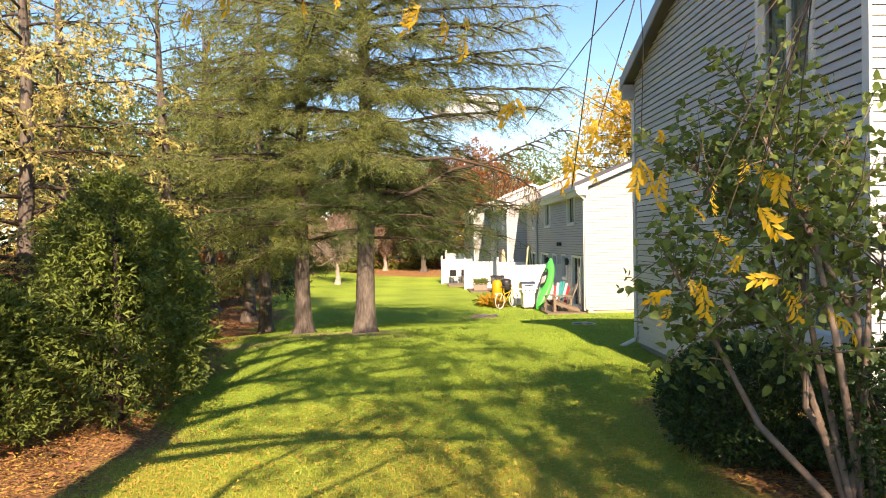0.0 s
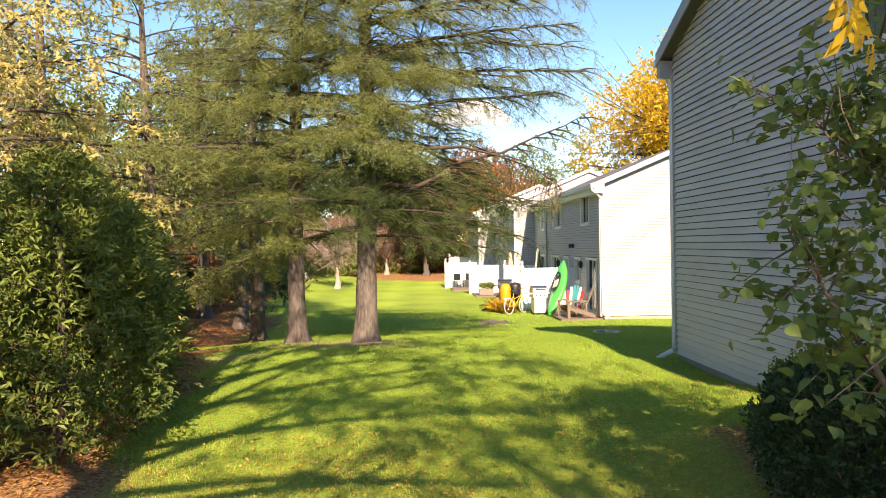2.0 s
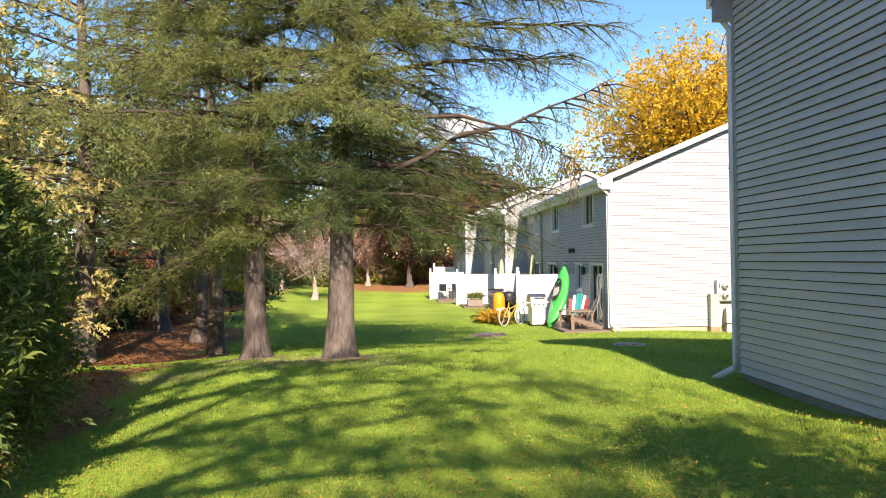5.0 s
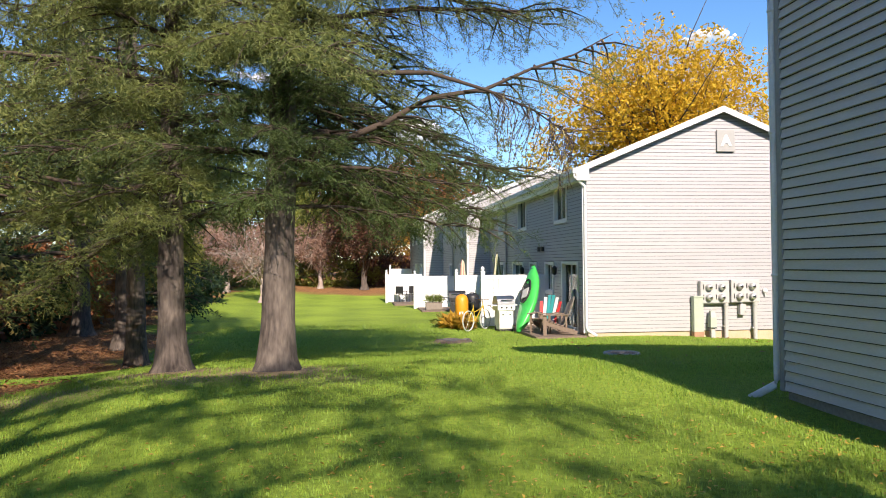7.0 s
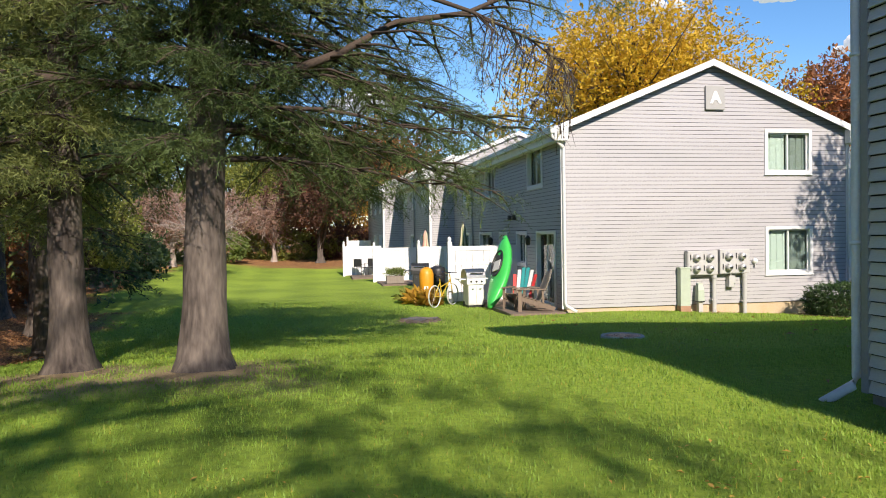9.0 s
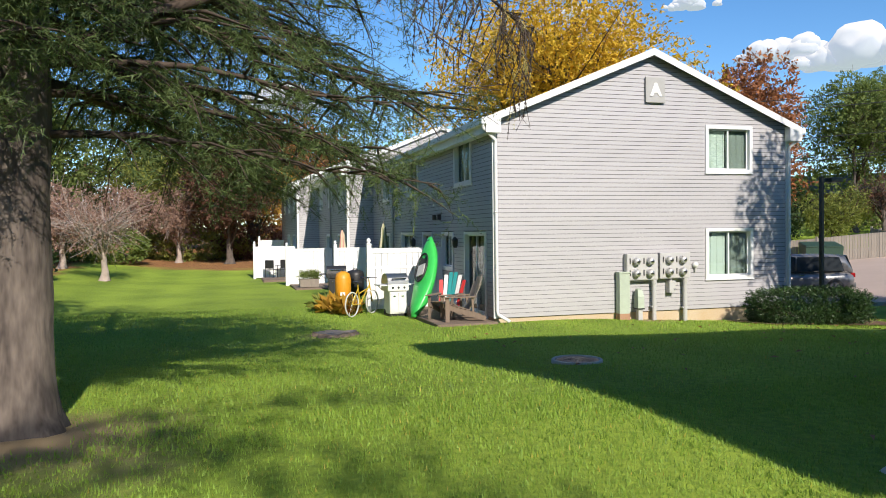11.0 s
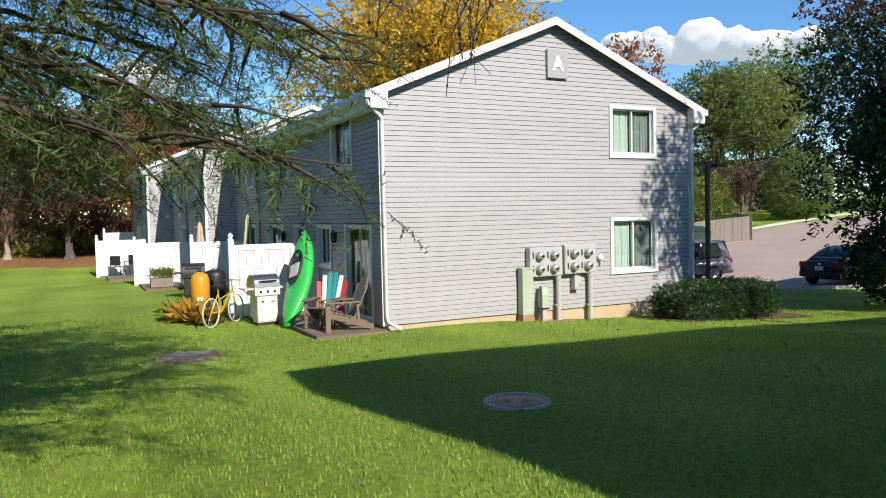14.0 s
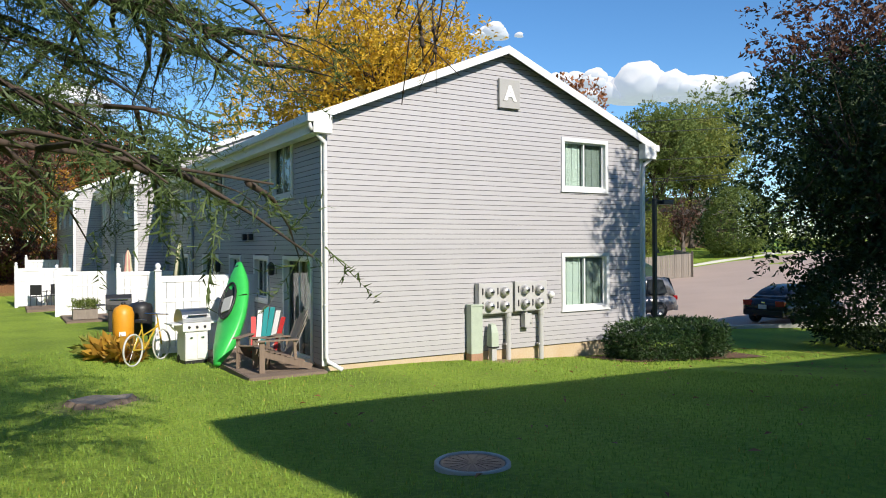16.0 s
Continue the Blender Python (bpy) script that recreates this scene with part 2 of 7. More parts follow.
def tube_path(pts, radii, sides=6):
    """Vertices and faces of a tube along a polyline."""
    V, Fc = [], []
    pts = [Vector(p) for p in pts]
    for i, (p, r) in enumerate(zip(pts, radii)):
        d = (pts[min(i + 1, len(pts) - 1)] - pts[max(i - 1, 0)]).normalized()
        u = d.cross(Vector((0.31, 0.17, 0.93)))
        u = u.normalized() if u.length > 1e-4 else Vector((1, 0, 0))
        w = d.cross(u)
        for k in range(sides):
            a = 2 * math.pi * k / sides
            V.append(p + r * (math.cos(a) * u + math.sin(a) * w))
    for i in range(len(pts) - 1):
        for k in range(sides):
            a, b = i * sides + k, i * sides + (k + 1) % sides
            Fc.append((a, b, b + sides, a + sides))
    n = len(V)
    Fc.append(tuple(range(sides - 1, -1, -1)))
    Fc.append(tuple(range(n - sides, n)))
    return V, Fc


class Wood:
    """Collects tubes into one mesh."""

    def __init__(self):
        self.V, self.F = [], []

    def add(self, pts, radii, sides=6):
        V, Fc = tube_path(pts, radii, sides)
        o = len(self.V)
        self.V += V
        self.F += [tuple(i + o for i in f) for f in Fc]

    def mesh(self, name, material, parent, label=""):
        return raw(name, self.V, self.F, material, parent, label, smooth=True)


# leaf templates, pointing along +x: vertices and triangles
def t_leaf(w=0.5, fold=0.15):
    V = [(0, 0, 0), (0.5, w / 2, fold), (1, 0, 0), (0.5, -w / 2, fold)]
    return np.array(V), np.array([(0, 1, 2), (0, 2, 3)])


def t_spray(n, rng, w=0.35, spread=0.7, size=0.45):
    """A sprig of leaves along a short stem."""
    V, T = [], []
    lv, lt = t_leaf(w)
    for k in range(n):
        s = size * rng.uniform(0.7, 1.2)
        a = rng.uniform(-1, 1) * spread * 2.2
        b = rng.uniform(-0.9, 0.9)
        R = np.array(Euler((rng.uniform(-1.2, 1.2), b, a)).to_matrix())
        P = lv * s @ R.T + np.array([k / n * 0.8, 0, 0])
        T += [t + len(V) for t in lt]
        V += list(P)
    return np.array(V), np.array(T)


def t_needles(n, rng, length=0.3, width=0.035):
    """A twig set round with needles."""
    V, T = [], []
    for k in range(n):
        x = k / n
        a = rng.uniform(0, 2 * math.pi)
        d = np.array([rng.uniform(0.3, 0.9), math.cos(a), math.sin(a)])
        d = d / np.linalg.norm(d) * length * rng.uniform(0.7, 1.2) * (1 - 0.4 * x)
        side = np.cross(d, [0.3, 0.5, 0.8])
        side = side / np.linalg.norm(side) * width
        p = np.array([x, 0, 0])
        T.append((len(V), len(V) + 1, len(V) + 2))
        V += [p - side, p + side, p + d]
    T.append((len(V), len(V) + 1, len(V) + 2))
    V += [np.array([0, -0.012, 0]), np.array([0, 0.012, 0]), np.array([1, 0, 0])]
    return np.array(V), np.array(T)


def t_tuft(n, rng, length=0.19, width=0.019, spurs=3):
    """A hanging twig: a thin stem, short side shoots, tufts of needles along all of them."""
    V, T = [], []

    def blade(a, b, w):
        d = b - a
        side = np.cross(d, [rng.uniform(-1, 1), rng.uniform(-1, 1), rng.uniform(-1, 1)])
        side = side / (np.linalg.norm(side) + 1e-9) * w
        T.append((len(V), len(V) + 1, len(V) + 2))
        V.extend([a - side, a + side, b])

    lines = [(np.zeros(3), np.array([1.0, 0.0, 0.0]))]
    for k in range(spurs):
        p = np.array([0.15 + 0.65 * k / spurs, 0, 0])
        lines.append((p, p + np.array([0.30, (0.34 if k % 2 else -0.34) * rng.uniform(0.6, 1.2), rng.uniform(-0.2, 0.1)])))
    for a, b in lines:
        blade(a, b, 0.010)
        m = max(3, int(n * np.linalg.norm(b - a) / 2.3))
        for k in range(m):
            p = a + (b - a) * (k + rng.uniform(0, 0.8)) / m
            d = np.array([rng.uniform(0.0, 0.9), rng.uniform(-1, 1), rng.uniform(-1, 1)])
            blade(p, p + d / np.linalg.norm(d) * length * rng.uniform(0.6, 1.2), width)
    return np.array(V), np.array(T)


def scatter(rng, P, D, temps, scale, jitter=0.5, roll=True):
    """Places templates at P along D; returns vertices and triangles. rng is a numpy Generator."""
    P, D = np.asarray(P, float), np.asarray(D, float)
    n = len(P)
    D = D + rng.normal(0, jitter, (n, 3))
    D /= np.linalg.norm(D, axis=1, keepdims=True) + 1e-9
    up = np.tile([0.0, 0.0, 1.0], (n, 1)) + rng.normal(0, 0.9 if roll else 0.15, (n, 3))
    Y = np.cross(up, D)
    Y /= np.linalg.norm(Y, axis=1, keepdims=True) + 1e-9
    Z = np.cross(D, Y)
    S = scale * rng.uniform(0.65, 1.35, n)
    kind = rng.integers(0, len(temps), n)
    VV, TT, o = [], [], 0
    for k, (tv, tt) in enumerate(temps):
        i = np.where(kind == k)[0]
        if not len(i):
            continue
        R = np.stack([D[i], Y[i], Z[i]], axis=1)
        W = np.einsum("vk,nkj->nvj", tv, R) * S[i][:, None, None] + P[i][:, None, :]
        VV.append(W.reshape(-1, 3))
        TT.append((tt[None] + (np.arange(len(i)) * len(tv))[:, None, None] + o).reshape(-1, 3))
        o += len(i) * len(tv)
    return np.concatenate(VV), np.concatenate(TT)


# ---- ground ----
_PY = [-60, -30, 0, 3.2, 5.9, 9.2, 12.5, 14.4, 17, 19.4, 23, 27, 34, 45, 52, 60, 80, 200, 3000]
_PZ = [1.2, 0.9, 0, -0.33, -0.61, -0.73, -0.63, -0.55, -0.52, -0.80, -1.12, -1.3, -1.42, -1.6, -1.62, -1.35, -0.6, 0.5, 0.5]


def _sm(a, b, v):
    s = np.clip((np.asarray(v, float) - a) / (b - a), 0, 1)
    return s * s * (3 - 2 * s)


def ground_z(x, y):
    x, y = np.asarray(x, float), np.asarray(y, float)
    p = sum(np.interp(y + k, _PY, _PZ) for k in (-1.6, -0.8, 0, 0.8, 1.6)) / 5
    left = -0.25 * _sm(-2, -6, x) * _sm(3, 12, y) * (1 - _sm(22, 30, y))
    near_b = 0.22 * _sm(1.0, 4.5, x) * _sm(2, 6, y) * (1 - _sm(10, 14, y))
    right = -0.62 * _sm(5, 24, x) * _sm(17, 24, y) * (1 - _sm(60, 90, y))
    far_left = 0.55 * _sm(-2, -9, x) * _sm(36, 50, y)
    rise = 2.6 * np.clip((x - 27) / 26, 0, 1) * _sm(24, 34, y)
    b_foot = -0.15 * _sm(3.0, 4.2, x) * _sm(10.5, 12.5, y) * (1 - _sm(15.5, 18, y))
    lumps = 0.03 * np.sin(x * 0.9 + 0.3) * np.sin(y * 0.7 + 1.0)
    return p + left + near_b + right + far_left + rise + b_foot + lumps


def gz(x, y):
    return float(ground_z(x, y))


def ground_mat():
    m = bpy.data.materials.new("lawn_soil")
    m.use_nodes = True
    nd, lk = m.node_tree.nodes, m.node_tree.links
    b = nd["Principled BSDF"]
    b.inputs["Roughness"].default_value = 0.9
    b.inputs["Specular IOR Level"].default_value = 0.2
    geo = nd.new("ShaderNodeNewGeometry")
    n1, n2, n3 = nd.new("ShaderNodeTexNoise"), nd.new("ShaderNodeTexNoise"), nd.new("ShaderNodeTexNoise")
    for k, s in ((n1, 0.35), (n2, 14.0), (n3, 130.0)):
        k.inputs["Scale"].default_value, k.inputs["Detail"].default_value = s, 5
        lk.new(geo.outputs["Position"], k.inputs["Vector"])
    r = nd.new("ShaderNodeValToRGB")
    e = r.color_ramp.elements
    e[0].position, e[0].color = 0.35, (0.185, 0.275, 0.038, 1)
    e[1].position, e[1].color = 0.65, (0.385, 0.515, 0.065, 1)
    mm = nd.new("ShaderNodeMix")
    mm.data_type = "FLOAT"
    mm.inputs["Factor"].default_value = 0.5
    lk.new(n1.outputs[0], mm.inputs["A"])
    lk.new(n2.outputs[0], mm.inputs["B"])
    sep, wv, mw = nd.new("ShaderNodeSeparateXYZ"), nd.new("ShaderNodeMath"), nd.new("ShaderNodeMath")
    lk.new(geo.outputs["Position"], sep.inputs[0])
    wv.operation, mw.operation = "SINE", "MULTIPLY_ADD"
    sc = nd.new("ShaderNodeMath")
    sc.operation = "MULTIPLY"
    sc.inputs[1].default_value = 2.7
    lk.new(sep.outputs["X"], sc.inputs[0])
    lk.new(sc.outputs[0], wv.inputs[0])
    mw.inputs[1].default_value = 0.045
    lk.new(wv.outputs[0], mw.inputs[0])
    lk.new(mm.outputs["Result"], mw.inputs[2])
    lk.new(mw.outputs[0], r.inputs[0])
    soil = nd.new("ShaderNodeMix")
    soil.data_type = "RGBA"
    soil.inputs["B"].default_value = (0.42, 0.31, 0.18, 1)
    at = nd.new("ShaderNodeAttribute")
    at.attribute_name = "bare"
    sub = nd.new("ShaderNodeMath")
    sub.operation = "MULTIPLY_ADD"
    sub.inputs[1].default_value = 1.75
    n5 = nd.new("ShaderNodeTexNoise")
    n5.inputs["Scale"].default_value, n5.inputs["Detail"].default_value, n5.inputs["Roughness"].default_value = 4.0, 8, 0.72
    lk.new(geo.outputs["Position"], n5.inputs["Vector"])
    k2 = nd.new("ShaderNodeMath")
    k2.operation = "SUBTRACT"
    k2.inputs[1].default_value = 0.62
    lk.new(n5.outputs[0], k2.inputs[0])
    lk.new(at.outputs["Fac"], sub.inputs[0])
    lk.new(k2.outputs[0], sub.inputs[2])
    sub.use_clamp = True
    ylw = nd.new("ShaderNodeMix")
    ylw.data_type = "RGBA"
    ylw.inputs["B"].default_value = (0.52, 0.38, 0.07, 1)
    at3 = nd.new("ShaderNodeAttribute")
    at3.attribute_name = "yellowed"
    s4 = nd.new("ShaderNodeMath")
    s4.operation = "MULTIPLY_ADD"
    s4.inputs[1].default_value = 1.2
    s4.use_clamp = True
    k3 = nd.new("ShaderNodeMath")
    k3.operation = "SUBTRACT"
    k3.inputs[1].default_value = 0.66
    lk.new(n2.outputs[0], k3.inputs[0])
    lk.new(at3.outputs["Fac"], s4.inputs[0])
    lk.new(k3.outputs[0], s4.inputs[2])
    lk.new(s4.outputs[0], ylw.inputs["Factor"])
    lk.new(r.outputs[0], ylw.inputs["A"])
    lk.new(ylw.outputs["Result"], soil.inputs["A"])
    lk.new(sub.outputs[0], soil.inputs["Factor"])
    lit = nd.new("ShaderNodeMix")
    lit.data_type = "RGBA"
    at2 = nd.new("ShaderNodeAttribute")
    at2.attribute_name = "litter"
    r2 = nd.new("ShaderNodeValToRGB")
    r2.color_ramp.elements[0].color, r2.color_ramp.elements[1].color = (0.16, 0.07, 0.035, 1), (0.52, 0.27, 0.11, 1)
    r2.color_ramp.elements[0].position, r2.color_ramp.elements[1].position = 0.38, 0.62
    n4 = nd.new("ShaderNodeTexNoise")
    n4.inputs["Scale"].default_value = 25
    lk.new(geo.outputs["Position"], n4.inputs["Vector"])
    lk.new(n4.outputs[0], r2.inputs[0])
    lk.new(soil.outputs["Result"], lit.inputs["A"])
    lk.new(r2.outputs[0], lit.inputs["B"])
    s3 = nd.new("ShaderNodeMath")
    s3.operation = "MULTIPLY_ADD"
    s3.inputs[1].default_value = 1.5
    s3.use_clamp = True
    lk.new(at2.outputs["Fac"], s3.inputs[0])
    lk.new(k2.outputs[0], s3.inputs[2])
    lk.new(s3.outputs[0], lit.inputs["Factor"])
    lk.new(lit.outputs["Result"], b.inputs["Base Color"])
    bp = nd.new("ShaderNodeBump")
    bp.inputs["Strength"].default_value, bp.inputs["Distance"].default_value = 0.9, 0.03
    lk.new(n3.outputs[0], bp.inputs["Height"])
    lk.new(bp.outputs[0], b.inputs["Normal"])
    return m


def litter_amount(x, y):
    """Where fallen leaves cover the soil: beds under the hedges and the wood's edge."""
    x, y = np.asarray(x, float), np.asarray(y, float)
    w = 0.35 * np.sin(y * 1.3) + 0.25 * np.sin(y * 3.1 + x)
    bed_l = _sm(-2.55, -3.5, x + 0.12 * (y - 7) + w * 0.6) * (1 - _sm(17, 18.5, y))
    bed_r = _sm(2.3, 2.95, x + w * 0.3) * (1 - _sm(8.6, 9.6, y + w)) * (1 - _sm(4.35, 4.4, x))
    wood = _sm(-4.2, -6.0, x + w + 0.05 * (y - 20)) * _sm(20, 22, y + w) * (1 - _sm(31, 33, y))
    wood2 = _sm(-7.5, -9.0, x + w) * _sm(26, 29, y)
    far = _sm(58, 61, y + 2 * w - 0.25 * np.abs(x)) * (1 - _sm(14, 17, x))
    return np.clip(np.maximum.reduce([bed_l, bed_r, wood, wood2, far]), 0, 1)


def bare_amount(x, y):
    x, y = np.asarray(x, float), np.asarray(y, float)
    out = np.zeros_like(x)
    for cx, cy, r, a in ((-1.25, 16.8, 0.95, 0.85), (-2.8, 17.5, 1.0, 0.8), (-2.2, 16.4, 0.9, 0.62), (-3.6, 15.6, 0.9, 0.5), (-0.45, 15.9, 0.5, 0.4), (10.2, 27.0, 0.5, 0.9), (2.25, 26.0, 0.6, 0.6)):
        out = np.maximum(out, a * np.exp(-((x - cx) ** 2 + (y - cy) ** 2) / r ** 2))
    return out


def yellow_amount(x, y):
    """Lawn yellowed by tiny fallen leaflets near the locust."""
    x, y = np.asarray(x, float), np.asarray(y, float)
    patch = 0.5 + 0.5 * np.sin(x * 1.9 + 0.6 * np.sin(y * 1.1)) * np.sin(y * 1.2 + 0.8 * np.sin(x * 0.7))
    return np.clip(0.98 - 0.115 * (y - 3.5), 0.04, 0.95) * (0.55 + 0.45 * patch)


def _axis(edges, steps):
    out = [edges[0]]
    for a, b, s in zip(edges, edges[1:], steps):
        out += list(np.linspace(a, b, max(1, round((b - a) / s)) + 1)[1:])
    return np.array(out)


def build_ground():
    xs = _axis([-2500, -300, -60, -14, 10, 32, 90, 300, 2500], [700, 60, 4, 0.4, 1.0, 4, 50, 700])
    ys = _axis([-2500, -300, -40, -2, 30, 70, 130, 400, 2500], [700, 60, 4, 0.4, 1.0, 6, 60, 700])
    X, Y = np.meshgrid(xs, ys)
    Z = ground_z(X, Y)
    nx, ny = len(xs), len(ys)
    V = np.stack([X, Y, Z], -1).reshape(-1, 3)
    i = (np.arange(ny - 1)[:, None] * nx + np.arange(nx - 1)[None]).ravel()
    Fc = np.stack([i, i + 1, i + 1 + nx, i + nx], 1)
    ob = raw("ground", V, Fc.tolist(), ground_mat(), smooth=True)
    for nm, fn in (("bare", bare_amount), ("litter", litter_amount), ("yellowed", yellow_amount)):
        a = ob.data.attributes.new(nm, "FLOAT", "POINT")
        a.data.foreach_set("value", fn(V[:, 0], V[:, 1]).astype(np.float32))
    tagged(ob, "green mown lawn with bare soil and leaf litter", "lawn", kind="structure")


build_ground()


# ---- buildings ----
def prism(V, Fc, quad, a, b, P):
    """Adds the prism over a quad of (u, z) corners between depths a and b."""
    o = len(V)
    for d in (a, b):
        V.extend(P(u, d, z) for u, z in quad)
    Fc.extend([(o, o + 1, o + 2, o + 3), (o + 7, o + 6, o + 5, o + 4)])
    for k in range(4):
        j = (k + 1) % 4
        Fc.append((o + k, o + k + 4, o + j + 4, o + j))


def welded(ob):
    """Joins touching pieces of one part."""
    bm = bmesh.new()
    bm.from_mesh(ob.data)
    bmesh.ops.remove_doubles(bm, verts=bm.verts, dist=1e-4)
    bm.to_mesh(ob.data)
    bm.free()
    return ob


def wall(parent, o, u, n, knots, z0, openings, material, single=True, exp=0.102, thick=0.18, lap=0.014, gap=0.009):
    """A clapboarded wall: thick near-black core with real openings, courses of siding on its face, gaps that show the
    core as painted lap shadows. knots: (u, top) along the wall.
    """
    o, u, n = Vector(o), Vector(u), Vector(n)
    P = lambda s, d, z: (o.x + u.x * s + n.x * d, o.y + u.y * s + n.y * d, z)
    us, tops = [k[0] for k in knots], [k[1] for k in knots]
    L = us[-1]
    top = lambda s: float(np.interp(s, us, tops))
    cuts = sorted(set(us + [e for w in openings for e in w[:2]]))
    V, Fc = [], []
    for a, b in zip(cuts, cuts[1:]):
        m, z = (a + b) / 2, z0
        for w in sorted([w for w in openings if w[0] < m < w[1]], key=lambda w: w[2]):
            if w[2] > z:
                prism(V, Fc, [(a, z), (b, z), (b, w[2]), (a, w[2])], -thick, 0, P)
            z = w[3]
        prism(V, Fc, [(a, z), (b, z), (b, top(b)), (a, top(a))], -thick, 0, P)
    core = welded(raw("wall", V, Fc, CORE, parent))

    def span(z):
        k = int(np.argmax(tops))
        if max(tops) <= z + 1e-4:
            return None
        lo = 0.0 if tops[0] >= z else float(np.interp(z, tops[: k + 1], us[: k + 1]))
        hi = L if tops[-1] >= z else float(np.interp(-z, [-t for t in tops[k:]], us[k:]))
        return lo, hi

    JV, JF, z = [], [], z0
    while True:
        zt = min(z + exp, max(tops) - 0.002)
        s0, s1 = span(z), span(zt)
        if not s0 or not s1 or zt - z < 0.02:
            break
        segs, mid = [(s0[0], s0[1])], (z + zt) / 2
        for w in openings:
            if w[2] < mid < w[3]:
                segs = [q for a, b in segs for q in ((a, min(b, w[0])), (max(a, w[1]), b)) if q[1] - q[0] > 0.03]
        for a, b in segs:
            at = max(a, s1[0]) if a == s0[0] else a
            bt = min(b, s1[1]) if b == s0[1] else b
            v, f = [], []
            for s, d, h in ((a, 0.001, z + gap), (b, 0.001, z + gap), (b, lap, z + gap), (a, lap, z + gap), (at, 0.001, zt), (bt, 0.001, zt), (bt, 0.003, zt), (at, 0.003, zt)):
                v.append(P(s, d, h))
            f = [(0, 1, 2, 3), (3, 2, 6, 7), (0, 3, 7, 4), (1, 5, 6, 2), (4, 7, 6, 5)]
            if single:
                raw("siding_board", v, f, material, core)
            else:
                JF += [tuple(i + len(JV) for i in q) for q in f]
                JV += v
        z += exp
    if not single:
        tagged(raw("siding", JV, JF, material, core), "grey vinyl clapboard courses", kind="stuff")
    return core


def framed(bm, P, a, b, z0, z1, w, d0, d1):
    """Four mitre-free bars round an opening."""
    V, Fc = [], []
    for q in ([(a, z0), (b, z0), (b, z0 + w), (a, z0 + w)], [(a, z1 - w), (b, z1 - w), (b, z1), (a, z1)], [(a, z0 + w), (a + w, z0 + w), (a + w, z1 - w), (a, z1 - w)], [(b - w, z0 + w), (b, z0 + w), (b, z1 - w), (b - w, z1 - w)]):
        prism(V, Fc, q, d0, d1, P)
    return V, Fc


def window(parent, o, u, n, a, b, z0, z1, left=None, right=None, name="window", trim=0.085, label="", sash_mat=None, frame_mat=None):
    """A sliding window in the opening a..b, z0..z1: casing, two sashes with panes, backings behind. left and right:
    what stands behind each pane; DARKROOM is a sheet painted as the dark of the room.
    """
    o, u, n = Vector(o), Vector(u), Vector(n)
    P = lambda s, d, z: (o.x + u.x * s + n.x * d, o.y + u.y * s + n.y * d, z)
    fm = frame_mat or WHITE
    V, Fc = framed(None, P, a - 0.02, b + 0.02, z0 - 0.02, z1 + 0.02, trim, -0.10, 0.04)
    win = welded(raw(name, V, Fc, fm, parent, label or "sliding window with white vinyl frame"))
    V, Fc = [], []
    prism(V, Fc, [(a - 0.04, z0 - 0.045), (b + 0.04, z0 - 0.045), (b + 0.04, z0 - 0.02), (a - 0.04, z0 - 0.02)], -0.02, 0.055, P)
    raw("sill", V, Fc, fm, win)
    ia, ib, j0, j1 = a + trim - 0.02, b - trim + 0.02, z0 + trim - 0.02, z1 - trim + 0.02
    m = (ia + ib) / 2
    for k, (p, q, hang) in enumerate(((ia, m + 0.02, left), (m - 0.02, ib, right))):
        d = -0.03 - 0.03 * k
        V, Fc = framed(None, P, p, q, j0, j1, 0.035, d - 0.02, d + 0.005)
        welded(raw("sash", V, Fc, sash_mat or fm, win))
        V, Fc = [], []
        prism(V, Fc, [(p + 0.03, j0 + 0.03), (q - 0.03, j0 + 0.03), (q - 0.03, j1 - 0.03), (p + 0.03, j1 - 0.03)], d - 0.012, d - 0.006, P)
        pane = raw("pane", V, Fc, GLASS, win, "clear reflective glass pane")
        pane.visible_shadow = False
        if hang:
            V, Fc = [], []
            steps = 7
            for i in range(steps):
                x0, x1 = p + (q - p) * i / steps, p + (q - p) * (i + 1) / steps
                w = 0.015 * (i % 2)
                prism(V, Fc, [(x0, j0), (x1, j0), (x1, j1), (x0, j1)], -0.15 - w, -0.14 - w, P)
            welded(raw("pane_backing", V, Fc, hang, win))
    return win


SCREEN = mat("grey_green_screen", (0.33, 0.40, 0.36), 0.9, 0.06)
CURTAIN = mat("pale_curtain", (0.55, 0.55, 0.52), 0.9, 0.08)


def slab(name, parent, quad, up, thick, material, label=""):
    V = [Vector(q) for q in quad] + [Vector(q) + Vector(up) * thick for q in quad]
    return raw(name, V, [(3, 2, 1, 0), (4, 5, 6, 7), (0, 1, 5, 4), (1, 2, 6, 5), (2, 3, 7, 6), (3, 0, 4, 7)], material, parent, label)


